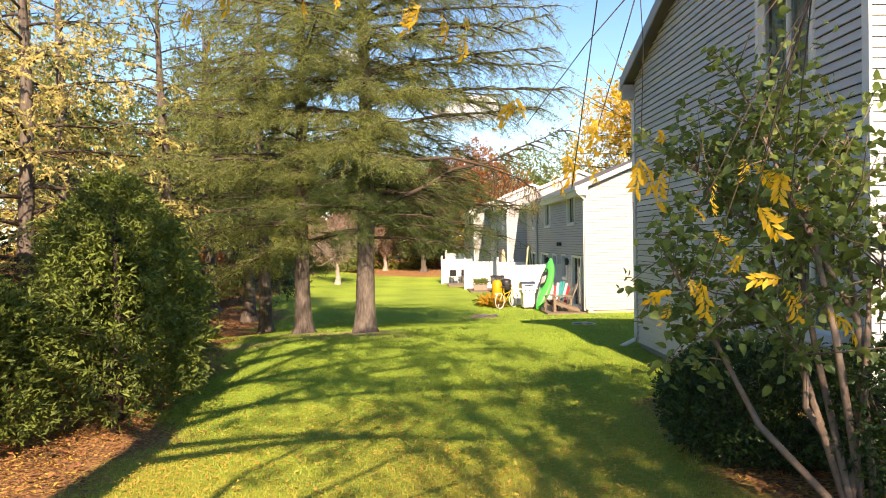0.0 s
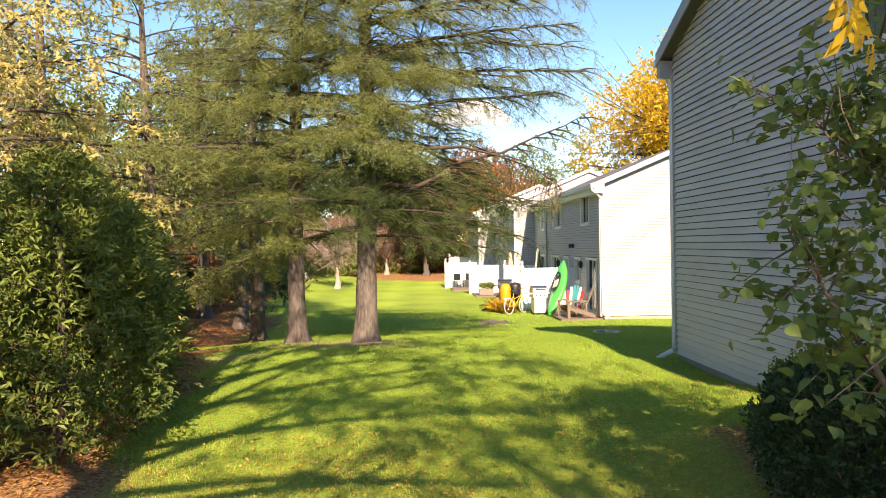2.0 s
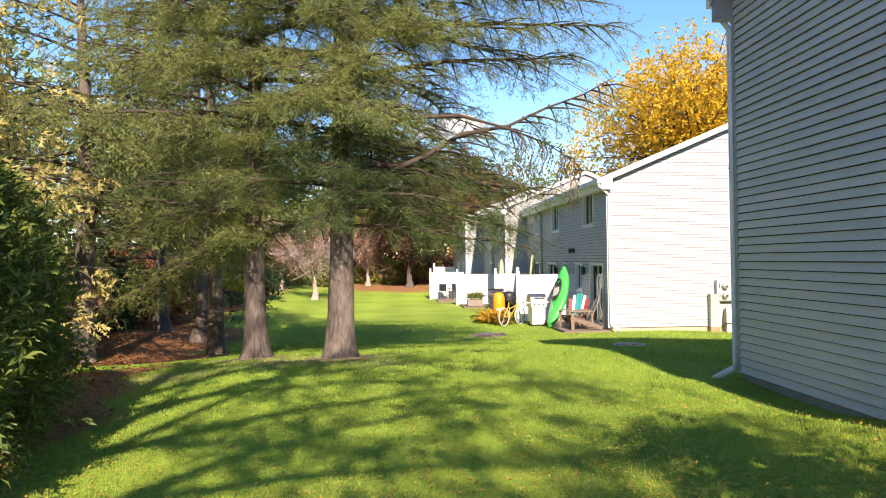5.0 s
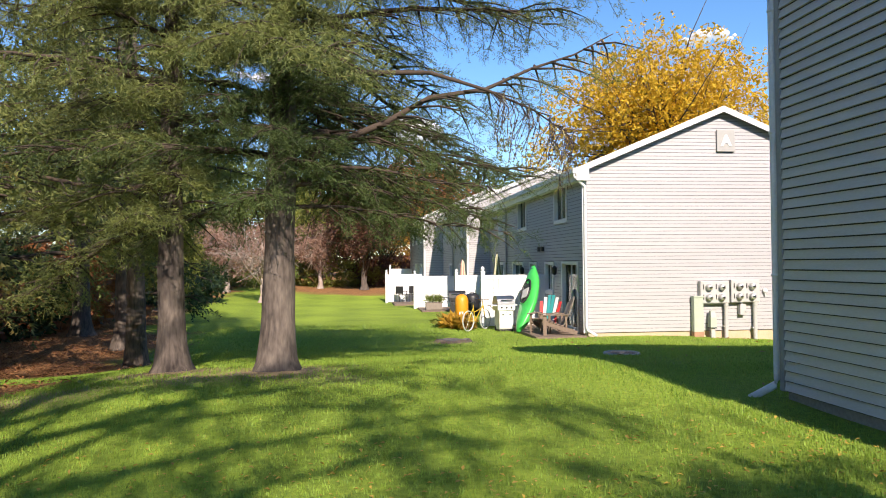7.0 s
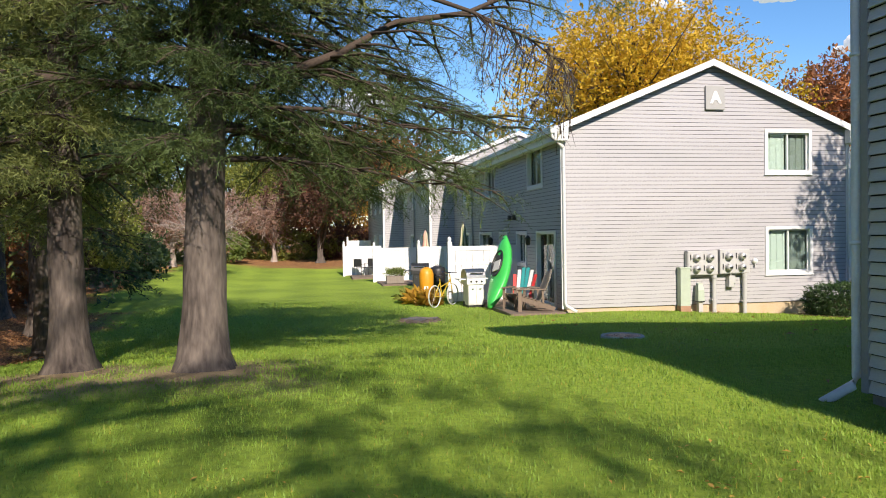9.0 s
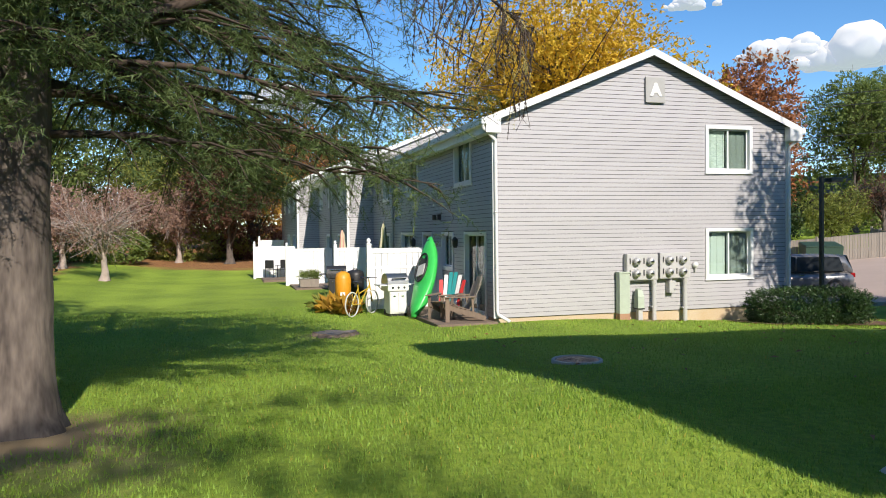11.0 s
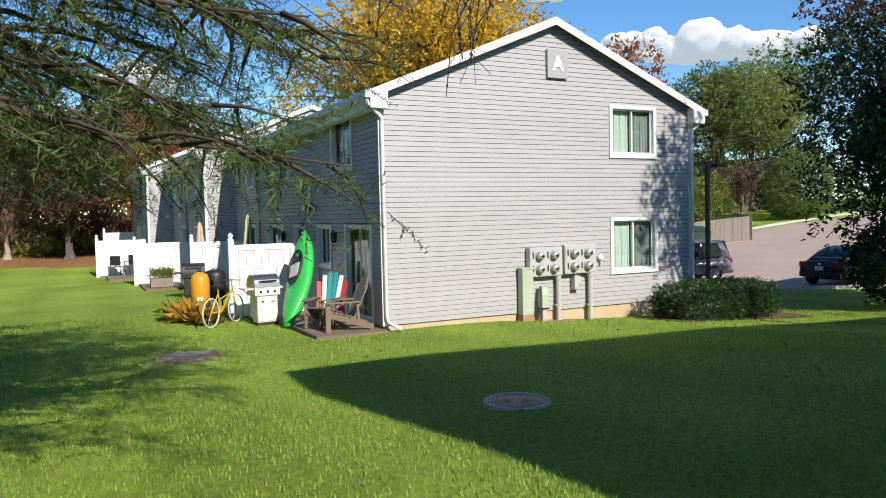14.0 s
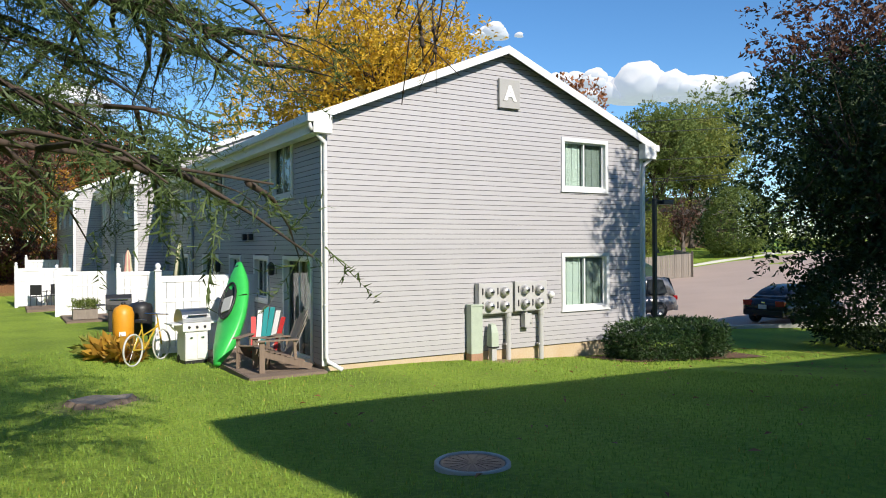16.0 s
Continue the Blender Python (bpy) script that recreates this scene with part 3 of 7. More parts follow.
def downspout(parent, top, corner, foot_z, kick, material, size=0.04):
    """A rain pipe: elbow from the gutter to the wall, down, and a kicked-out foot."""
    t, c, k = Vector(top), Vector(corner), Vector(kick)
    pts = [t, t + Vector((0, 0, -0.12)), Vector((c.x, c.y, t.z - 0.38)), Vector((c.x, c.y, t.z - 0.5)), Vector((c.x, c.y, foot_z + 0.28)), Vector((c.x, c.y, foot_z + 0.2)) + k * 0.12, Vector((c.x, c.y, foot_z + 0.06)) + k]
    V, Fc = tube_path(pts, [size] * len(pts), 8)
    pipe = raw("downspout", V, Fc, material, parent, "rain pipe with kicked-out foot", smooth=True)
    for f in (0.25, 0.6, 0.9):
        z = pts[4].z + (pts[3].z - pts[4].z) * f
        bm = lathe([(size * 1.02, -0.015), (size * 1.18, -0.012), (size * 1.18, 0.012), (size * 1.02, 0.015)], 10)
        bmesh.ops.translate(bm, vec=(c.x, c.y, z), verts=bm.verts)
        part("strap", bm, material, pipe)


# building A: a terrace whose gable end faces the lawn
AX0, AX1, AY = 6.15, 14.37, 27.2
AXM, A_EAVE, A_RIDGE, A_BASE = 10.26, 3.45, 5.15, -1.2
bldg_a = thing("apartment_building", "two-storey grey vinyl-sided terrace with white trim", "building")


def gable_knots(L, eave, ridge):
    return [(0, eave), (L / 2, ridge), (L, eave)]


GABLE_WINS = [(5.72, 7.08, 2.26, 3.42), (5.72, 7.1, -0.44, 0.82)]
wall(bldg_a, (AX0, AY, 0), (1, 0, 0), (0, -1, 0), gable_knots(AX1 - AX0, A_EAVE, A_RIDGE), A_BASE, GABLE_WINS, SIDING)
for a, b, z0, z1 in GABLE_WINS:
    window(bldg_a, (AX0, AY, 0), (1, 0, 0), (0, -1, 0), a, b, z0, z1, BLIND, SCREEN)
# side wall of the first two units: u runs with +y
UP_WIN = (1.55, 2.95, 2.05, 3.25)
SIDE = [UP_WIN, (0.5, 2.12, -1.2, 0.80), (3.15, 4.2, -0.2, 0.80), (5.35, 6.35, -0.2, 0.8), (7.5, 9.3, -0.2, 0.8), (6.9, 8.3, 2.05, 3.25), (11.3, 12.3, 2.05, 3.25), (11.2, 13.0, -0.9, 0.8)]
side_knots = [(0, A_EAVE), (7.0, A_EAVE + 0.001), (14.5, A_EAVE)]
wall(bldg_a, (AX0, AY, 0), (0, 1, 0), (-1, 0, 0), side_knots, A_BASE, SIDE, SIDING)
for k, (a, b, z0, z1) in enumerate(SIDE):
    if k == 1:
        continue
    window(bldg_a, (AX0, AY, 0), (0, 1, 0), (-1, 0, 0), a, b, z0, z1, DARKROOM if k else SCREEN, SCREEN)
window(bldg_a, (AX0, AY, 0), (0, 1, 0), (-1, 0, 0), *SIDE[1], CURTAIN, DARKROOM, name="sliding_door", trim=0.07, label="sliding glass patio door with white frame")
# units stepping out to the side behind
STEPS = [(5.05, 41.7, 51.5), (3.9, 51.5, 63.0)]
for x, y0, y1 in STEPS:
    wall(bldg_a, (x, y0, 0), (1, 0, 0), (0, -1, 0), gable_knots(AX1 - AX0, A_EAVE + 0.15, A_RIDGE + 0.15), A_BASE - 0.3, [], SIDING, single=False)
    wins = [(1.2, 2.2, 2.1, 3.3), (4.6, 5.6, 2.1, 3.3), (1.2, 2.6, -1.0, 0.75), (5.0, 6.4, -1.0, 0.75), (8.0, 9.0, 2.1, 3.3)]
    wall(bldg_a, (x, y0, 0), (0, 1, 0), (-1, 0, 0), [(0, A_EAVE + 0.15), (y1 - y0, A_EAVE + 0.15)], A_BASE - 0.3, wins, SIDING, single=False)
    for a, b, z0, z1 in wins:
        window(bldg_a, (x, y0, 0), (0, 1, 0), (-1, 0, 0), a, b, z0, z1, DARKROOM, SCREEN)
# closing walls at the far side and end
part("wall", boxed(AX1 - 0.2, AX1, AY + 0.19, 63, A_BASE - 0.3, A_EAVE), SIDING, bldg_a)
part("wall", boxed(3.9 + 0.2, AX1 - 0.2, 62.8, 63, A_BASE - 0.3, A_EAVE), SIDING, bldg_a)
part("floor_slab", boxed(AX0 + 0.2, AX1 - 0.2, AY + 0.2, 62.7, 0.95, 1.15), DARKROOM, bldg_a)
part("foundation", boxed(AX0 + 0.03, AX1 - 0.03, AY + 0.03, 41.6, -2.2, A_BASE), MUDCONC, bldg_a, "earth-splashed concrete foundation")
part("foundation", boxed(5.1, AX1 - 0.05, 41.8, 62.9, -2.2, A_BASE - 0.3), CONC, bldg_a)


def gable_roof(parent, x0, x1, y0, y1, eave, ridge, over=0.25, rake=0.22):
    """Ridge along y. Two slabs, white rake boards, deep boxed eaves with gutters."""
    xm = (x0 + x1) / 2
    s = (ridge - eave) / (xm - x0)
    el = eave - s * over
    for xe, sg in ((x0 - over, -1), (x1 + over, 1)):
        slab("roof", parent, [(xe, y0 - rake, el), (xm, y0 - rake, ridge), (xm, y1, ridge), (xe, y1, el)], (0, 0, 1), 0.06, ROOF, "dark asphalt shingle roof slope")
        slab("rake_board", parent, [(xe, y0 - rake - 0.025, el - 0.09), (xm, y0 - rake - 0.025, ridge - 0.09), (xm, y0 - rake, ridge - 0.09), (xe, y0 - rake, el - 0.09)], (0, 0, 1), 0.17, WHITE, "white rake board")
        xw = x0 if sg < 0 else x1
        a, b = (xe, xw - 0.024) if sg < 0 else (xw + 0.024, xe)
        part("boxed_eave", boxed(a, b, y0 - rake + 0.002, y1, el - 0.27, el - 0.004, 0.006), WHITE, parent, "deep white boxed eave")
        g = bmesh.new()
        xo = xe - 0.11 if sg < 0 else xe + 0.11
        box(g, min(xe, xo), max(xe, xo), y0 - rake - 0.03, y1, el - 0.08, el + 0.07, 0.015)
        part("gutter", g, GUTTER, parent, "white metal gutter")
        part("eave_return", boxed(a - (0.0 if sg < 0 else 0.14), b + (0.14 if sg < 0 else 0.0), y0 - rake - 0.02, y0 - 0.03, el - 0.27, el + 0.10, 0.008), WHITE, parent)
    return el


_el = gable_roof(bldg_a, AX0, AX1, AY, 41.69, A_EAVE, A_RIDGE)
for x, y0, y1 in STEPS:
    gable_roof(bldg_a, x, x + AX1 - AX0, y0, y1, A_EAVE + 0.15, A_RIDGE + 0.15, rake=0.12)
# corner boards
part("corner_board", boxed(AX0 - 0.03, AX0 + 0.07, AY - 0.03, AY - 0.001, A_BASE, A_EAVE - 0.02, 0.004), WHITE, bldg_a, "white corner board")
part("corner_board", boxed(AX1 - 0.07, AX1 + 0.03, AY - 0.03, AY - 0.001, A_BASE, A_EAVE - 0.02, 0.004), WHITE, bldg_a, "white corner board")
for x, y0, y1 in STEPS:
    part("corner_board", boxed(x - 0.03, x + 0.07, y0 - 0.03, y0 - 0.001, A_BASE - 0.3, A_EAVE, 0.004), WHITE, bldg_a)
downspout(bldg_a, (AX0 - 0.30, AY - 0.18, _el - 0.04), (AX0 + 0.03, AY - 0.08, 0), gz(AX0, AY), Vector((0.22, -0.25, 0)), GUTTER)
downspout(bldg_a, (AX1 + 0.30, AY - 0.18, _el - 0.04), (AX1 - 0.02, AY - 0.08, 0), gz(AX1, AY), Vector((0.1, -0.25, 0)), GUTTER)
downspout(bldg_a, (AX0 - 0.31, 37.55, _el - 0.04), (AX0 - 0.07, 37.6, 0), gz(AX0, 37.6), Vector((-0.2, 0, 0)), GREYTRIM)
downspout(bldg_a, (5.05 - 0.31, 46.4, _el + 0.1), (5.05 - 0.07, 46.4, 0), gz(5, 46.4), Vector((-0.2, 0, 0)), GREYTRIM)
for y in (4.3, 4.8):
    part("dryer_vent", boxed(AX0 - 0.11, AX0 - 0.005, AY + y, AY + y + 0.14, 1.17, 1.33, 0.02), BLACK, bldg_a, "small dark wall vent")
for y, z in ((2.65, 0.55), (7.2, 0.5)):
    lamp = part("wall_lantern", lathe([(0.05, 0.0), (0.075, 0.05), (0.085, 0.2), (0.09, 0.21), (0.02, 0.29)], 8), BLACK, bldg_a, "dark wall lantern")
    lamp.location = (AX0 - 0.12, AY + y, z - 0.15)

# the plate with the letter
sign = thing("building_sign", "pale grey gable plate lettered white A", "sign", (AXM + 0.13, AY - 0.06, 4.25))
part("plate", boxed(-0.27, 0.27, -0.025, 0.03, -0.31, 0.31, 0.01), SIGNGREY, sign)
_fc = bpy.data.curves.new("letter", "FONT")
_fc.body, _fc.size, _fc.extrude, _fc.align_x, _fc.align_y, _fc.offset = "A", 0.42, 0.006, "CENTER", "CENTER", 0.022
_fo = new("letter", _fc)
_fo.data.materials.append(WHITEP)
_fo.matrix_basis = pose(0, -0.035, -0.01, 90, 0, 0)
_fo.parent = sign

# building B: gable end beside the walk, ridge along x
BX, BY0, BY1, B_EAVE, B_RIDGE, B_BASE = 4.36, 6.95, 14.55, 4.6, 6.0, -0.6
bldg_b = thing("apartment_building", "two-storey grey vinyl-sided house end in shade", "building")
BLEN = 24.0
# u runs from the far corner back to the near one
BW = [(5.3, 6.62, 3.26, 4.5), (5.75, 7.1, 0.35, 1.75)]
wall(bldg_b, (BX, BY1, 0), (0, -1, 0), (-1, 0, 0), gable_knots(BY1 - BY0, B_EAVE, B_RIDGE), B_BASE, BW, SIDING_B, exp=0.108, lap=0.028, gap=0.013)
for w in BW:
    window(bldg_b, (BX, BY1, 0), (0, -1, 0), (-1, 0, 0), *w, SCREEN, CURTAIN, frame_mat=WHITE, label="two-light window with pale frame")
wall(bldg_b, (BX, BY1, 0), (1, 0, 0), (0, 1, 0), [(0, B_EAVE), (BLEN, B_EAVE)], B_BASE, [], SIDING_B, single=False)
wall(bldg_b, (BX, BY0, 0), (1, 0, 0), (0, -1, 0), [(0, B_EAVE), (BLEN, B_EAVE)], B_BASE, [], SIDING_B, single=False)
part("wall", boxed(BX + BLEN - 0.2, BX + BLEN, BY0 + 0.2, BY1 - 0.2, B_BASE, B_EAVE + 1.4), SIDING_B, bldg_b)
part("foundation", boxed(BX + 0.03, BX + BLEN, BY0 + 0.03, BY1 - 0.03, -2.6, B_BASE), CONC, bldg_b, "grey concrete foundation")
part("corner_board", boxed(BX - 0.03, BX - 0.001, BY0 - 0.03, BY0 + 0.09, B_BASE, B_EAVE - 0.3, 0.004), WHITE, bldg_b, "white corner board")
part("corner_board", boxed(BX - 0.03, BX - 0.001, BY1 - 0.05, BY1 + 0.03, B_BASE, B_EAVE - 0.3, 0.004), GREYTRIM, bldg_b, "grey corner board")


def gable_roof_x(parent, x0, x1, y0, y1, eave, ridge, over=0.3, rake=0.28, box_mat=None, rs=1):
    """Ridge along x; the gable that shows looks towards rs < 0: -x, rs > 0: +x."""
    ym = (y0 + y1) / 2
    s = (ridge - eave) / (ym - y0)
    el = eave - s * over
    xa, xb = (x0 - rake, x1) if rs < 0 else (x0, x1 + rake)
    for ye, sg in ((y0 - over, -1), (y1 + over, 1)):
        slab("roof", parent, [(xa, ye, el), (xb, ye, el), (xb, ym, ridge), (xa, ym, ridge)], (0, 0, 1), 0.13, ROOF, "dark asphalt shingle roof slope")
        xr = xa if rs < 0 else xb + 0.025
        slab("rake_board", parent, [(xr - 0.025, ye, el - 0.07), (xr, ye, el - 0.07), (xr, ym, ridge - 0.07), (xr - 0.025, ym, ridge - 0.07)], (0, 0, 1), 0.22, box_mat, "rake board")
        yw = y0 - 0.024 if sg < 0 else y1 + 0.024
        part("boxed_eave", boxed(xa + 0.002, xb - 0.002, min(ye, yw), max(ye, yw), el - 0.3, el - 0.004, 0.006), box_mat, parent, "deep boxed eave")
        g = bmesh.new()
        yo = ye + 0.11 * sg
        box(g, xa - 0.03, xb + 0.03, min(ye, yo), max(ye, yo), el - 0.08, el + 0.06, 0.015)
        part("gutter", g, GUTTER, parent)
    return el


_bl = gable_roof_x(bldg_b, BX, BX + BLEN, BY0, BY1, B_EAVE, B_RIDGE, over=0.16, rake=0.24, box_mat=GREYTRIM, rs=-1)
downspout(bldg_b, (BX - 0.12, BY1 + 0.22, _bl - 0.05), (BX - 0.02, BY1 + 0.09, 0), gz(BX, BY1) - 0.07, Vector((-0.30, 0.04, 0)), GUTTER, 0.042)

# building C: the end of a house behind the evergreens
bldg_c = thing("apartment_building", "grey vinyl-sided house end behind evergreens", "building")
CX, CY0, CY1 = -6.95, 4.0, 11.6
wall(bldg_c, (CX, CY0, 0), (0, 1, 0), (1, 0, 0), gable_knots(CY1 - CY0, 4.3, 5.98), -0.5, [], SIDING_B, single=False)
wall(bldg_c, (CX - 14, CY1, 0), (1, 0, 0), (0, 1, 0), [(0, 4.3), (14, 4.3)], -0.5, [], SIDING_B, single=False)
part("wall", boxed(CX - 14, CX - 0.01, CY0, CY0 + 0.2, -0.5, 4.3), SIDING_B, bldg_c)
part("wall", boxed(CX - 14, CX - 13.8, CY0 + 0.2, CY1 - 0.2, -0.5, 5.2), SIDING_B, bldg_c)
part("foundation", boxed(CX - 13.9, CX - 0.03, CY0 + 0.03, CY1 - 0.03, -2, -0.5), CONC, bldg_c)
part("corner_board", boxed(CX + 0.001, CX + 0.03, CY1 - 0.07, CY1 + 0.03, -0.5, 4.05, 0.004), GREYTRIM, bldg_c)
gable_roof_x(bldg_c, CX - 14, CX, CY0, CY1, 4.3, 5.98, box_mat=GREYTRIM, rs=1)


# ---- trees and shrubs ----
def wob(rng, s):
    return Vector((rng.normal(0, s), rng.normal(0, s), rng.normal(0, s * 0.6)))


def trunk_pts(rng, base, h, lean=(0, 0), n=12):
    bx, by, bz = base
    out = []
    for i in range(n):
        f = i / (n - 1)
        out.append(Vector((bx + lean[0] * f * h + 0.05 * math.sin(f * 7 + bx), by + lean[1] * f * h + 0.05 * math.cos(f * 6 + by), bz - 0.15 + (h + 0.15) * f)))
    return out


def trunk_mesh(tree, rng, pts, r, material, sides=14):
    """A tapering bole with root flare and an uneven, ridged surface."""
    V, Fc, n = [], [], len(pts)
    dense = []
    for a, b in zip(pts, pts[1:]):
        dense += [a.lerp(b, k / 4) for k in range(4)]
    dense.append(pts[-1])
    base, h = dense[0], (dense[-1] - dense[0]).length
    for p in dense:
        hh = p.z - base.z
        f = hh / h
        rad = r * max(0.0, 1 - f) ** 0.8 + 0.012 + r * 0.85 * math.exp(-hh / 0.27)
        for k in range(sides):
            a = 2 * math.pi * k / sides
            q = rad * (1 + 0.10 * noise.noise(Vector((math.cos(a) * 2, math.sin(a) * 2, hh * 1.5 + base.x))) + (0.22 * math.exp(-hh / 0.25)) * math.sin(a * 4 + base.y))
            V.append((p.x + q * math.cos(a), p.y + q * math.sin(a), p.z))
    for i in range(len(dense) - 1):
        for k in range(sides):
            a, b = i * sides + k, i * sides + (k + 1) % sides
            Fc.append((a, b, b + sides, a + sides))
    Fc.append(tuple(range(len(V) - sides, len(V))))
    raw("trunk", V, Fc, material, tree, smooth=True)


def larch(label, x, y, h, r, seed, first, reach, nb, sec, twigs, size, needle, lean=(0, 0), low=None, group="", fine_below=-99.0, short=(), extra=(), needle_len=0.24, needles_n=15, width=0.03, bark=None, bare_above=99.0, skirt=-99.0, tuft=0, branchy=0.42):
    """A conifer with long level boughs, side branches that droop and needled twigs."""
    rng = np.random.default_rng(seed)
    z0 = gz(x, y)
    tree = thing("larch_tree", label, "tree", group=group)
    pts = trunk_pts(rng, (x, y, z0), h, lean)
    trunk_mesh(tree, rng, pts, r, bark or BARK)
    wood, P, D = Wood(), [], []
    az = rng.uniform(0, 6.28)
    for i in range(nb + len(extra)):
        f = (i + rng.uniform(0, 0.9)) / nb
        own = extra[i - nb] if i >= nb else None
        z = own[1] if own else first + (h - first - 0.3) * f ** 1.05
        k = z / h * (len(pts) - 1)
        a, b = pts[int(k)], pts[min(int(k) + 1, len(pts) - 1)]
        start = a.lerp(b, k - int(k))
        az = radians(own[0]) if own else az + 2.4 + rng.normal(0, 0.35)
        L = reach * (1 - z / h) ** 0.55 * rng.uniform(0.7, 1.12) + 0.25
        if own:
            L = own[2]
        elif any(z < q[2] and q[0] < math.degrees(az) % 360 < q[1] for q in short):
            L *= 0.42
        if not own and tuft and z < (4.0 if 190 < math.degrees(az) % 360 < 350 else 3.3) and not 100 < math.degrees(az) % 360 < 190:
            continue
        d = Vector((math.cos(az), math.sin(az), 0))
        side = Vector((-d.y, d.x, 0))
        rise = (own[3] if len(own) > 3 else 0.10) if own else rng.uniform(-0.05, 0.28) + 0.35 * f
        bend = rng.normal(0, 0.05 if own else 0.14)
        line = []
        for j in range(8):
            s = j / 7
            line.append(start + d * (L * s) + Vector((0, 0, L * (rise * s - 0.42 * s * s + 0.20 * s ** 3))) + side * (L * bend * s * s) + wob(rng, 0.02 * L * s))
        r0 = max(0.018, r * 0.34 * (1 - z / h) ** 0.5 * L / reach + 0.012)
        if own and len(own) > 4:
            r0 = own[4]
        wood.add(line, [r0 * (1 - 0.88 * j / 7) for j in range(8)], 6)
        count = max(3, int(sec * L / reach * (0.4 if z > bare_above else 1.0))) + (7 if own and L < 2.5 else 0)
        for q in range(count):
            s = 0.12 + 0.86 * (q + rng.uniform(0, 1)) / count
            s = min(s, 0.99)
            j = s * 7
            p = line[int(j)].lerp(line[min(int(j) + 1, 7)], j - int(j))
            sg = 1 if q % 2 else -1
            sl = L * (branchy - 0.6 * branchy * s) * rng.uniform(0.6, 1.35) + 0.2
            dd = (d * rng.uniform(0.35, 0.9) + side * sg * rng.uniform(0.5, 1.0) + Vector((0, 0, rng.uniform(-0.25, 0.22)))).normalized()
            sub = [p + dd * (sl * t) + Vector((0, 0, -0.38 * sl * t * t)) + wob(rng, 0.02 * sl) for t in (0, 0.35, 0.7, 1.0)]
            wood.add(sub, [r0 * 0.3 + 0.004, r0 * 0.2 + 0.004, 0.005, 0.003], 4)
            nt = max(2, int(twigs * (1.0 if not own else 1.7 if L < 2.5 else 0.85) * sl / (0.3 * reach) * rng.uniform(0.8, 1.2)))
            t = rng.uniform(0.05, 1.0, nt)
            for tt in t:
                u = tt * 3
                pp = sub[min(int(u), 2)].lerp(sub[min(int(u), 2) + 1], u - min(int(u), 2))
                P.append(pp + wob(rng, 0.05 if not tuft else 0.03))
                e = dd * rng.uniform(0.1, 0.9) + side * rng.normal(0, 0.6) + Vector((0, 0, rng.uniform(-0.9, 0.15)))
                D.append(e)
    wood.mesh("bough_frame", TWIG, tree)
    prng = random.Random(seed)
    temps = [t_tuft(tuft, prng) if tuft else t_needles(needles_n, prng, needle_len, width) for _ in range(6)]
    P, D = np.array([tuple(p) for p in P]), np.array([tuple(d) for d in D])
    keep = P[:, 2] > skirt
    P, D = P[keep], D[keep]
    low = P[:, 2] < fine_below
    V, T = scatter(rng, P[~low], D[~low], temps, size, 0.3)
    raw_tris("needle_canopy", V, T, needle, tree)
    # low twigs: finer tufts in the needle colour with crown shade painted in
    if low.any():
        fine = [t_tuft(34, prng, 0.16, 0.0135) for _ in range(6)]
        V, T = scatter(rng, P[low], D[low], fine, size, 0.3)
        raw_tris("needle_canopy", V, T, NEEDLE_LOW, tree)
    return tree


def lumpy_points(rng, c, rad, n, lumps, shell=0.55):
    """Points inside a crown made of overlapping uneven lumps, denser towards the outside."""
    c, rad = np.array(c, float), np.array(rad, float)
    d = rng.normal(0, 1, (lumps, 3))
    d /= np.linalg.norm(d, axis=1, keepdims=True)
    cen = c + d * rad * rng.uniform(0.25, 0.72, (lumps, 1))
    lr = rng.uniform(0.28, 0.5, lumps)
    k = rng.integers(0, lumps, n)
    e = rng.normal(0, 1, (n, 3))
    e /= np.linalg.norm(e, axis=1, keepdims=True)
    rr = rng.uniform(shell, 1.0, (n, 1)) ** 0.7
    P = cen[k] + e * rr * lr[k][:, None] * rad
    return P, e, cen


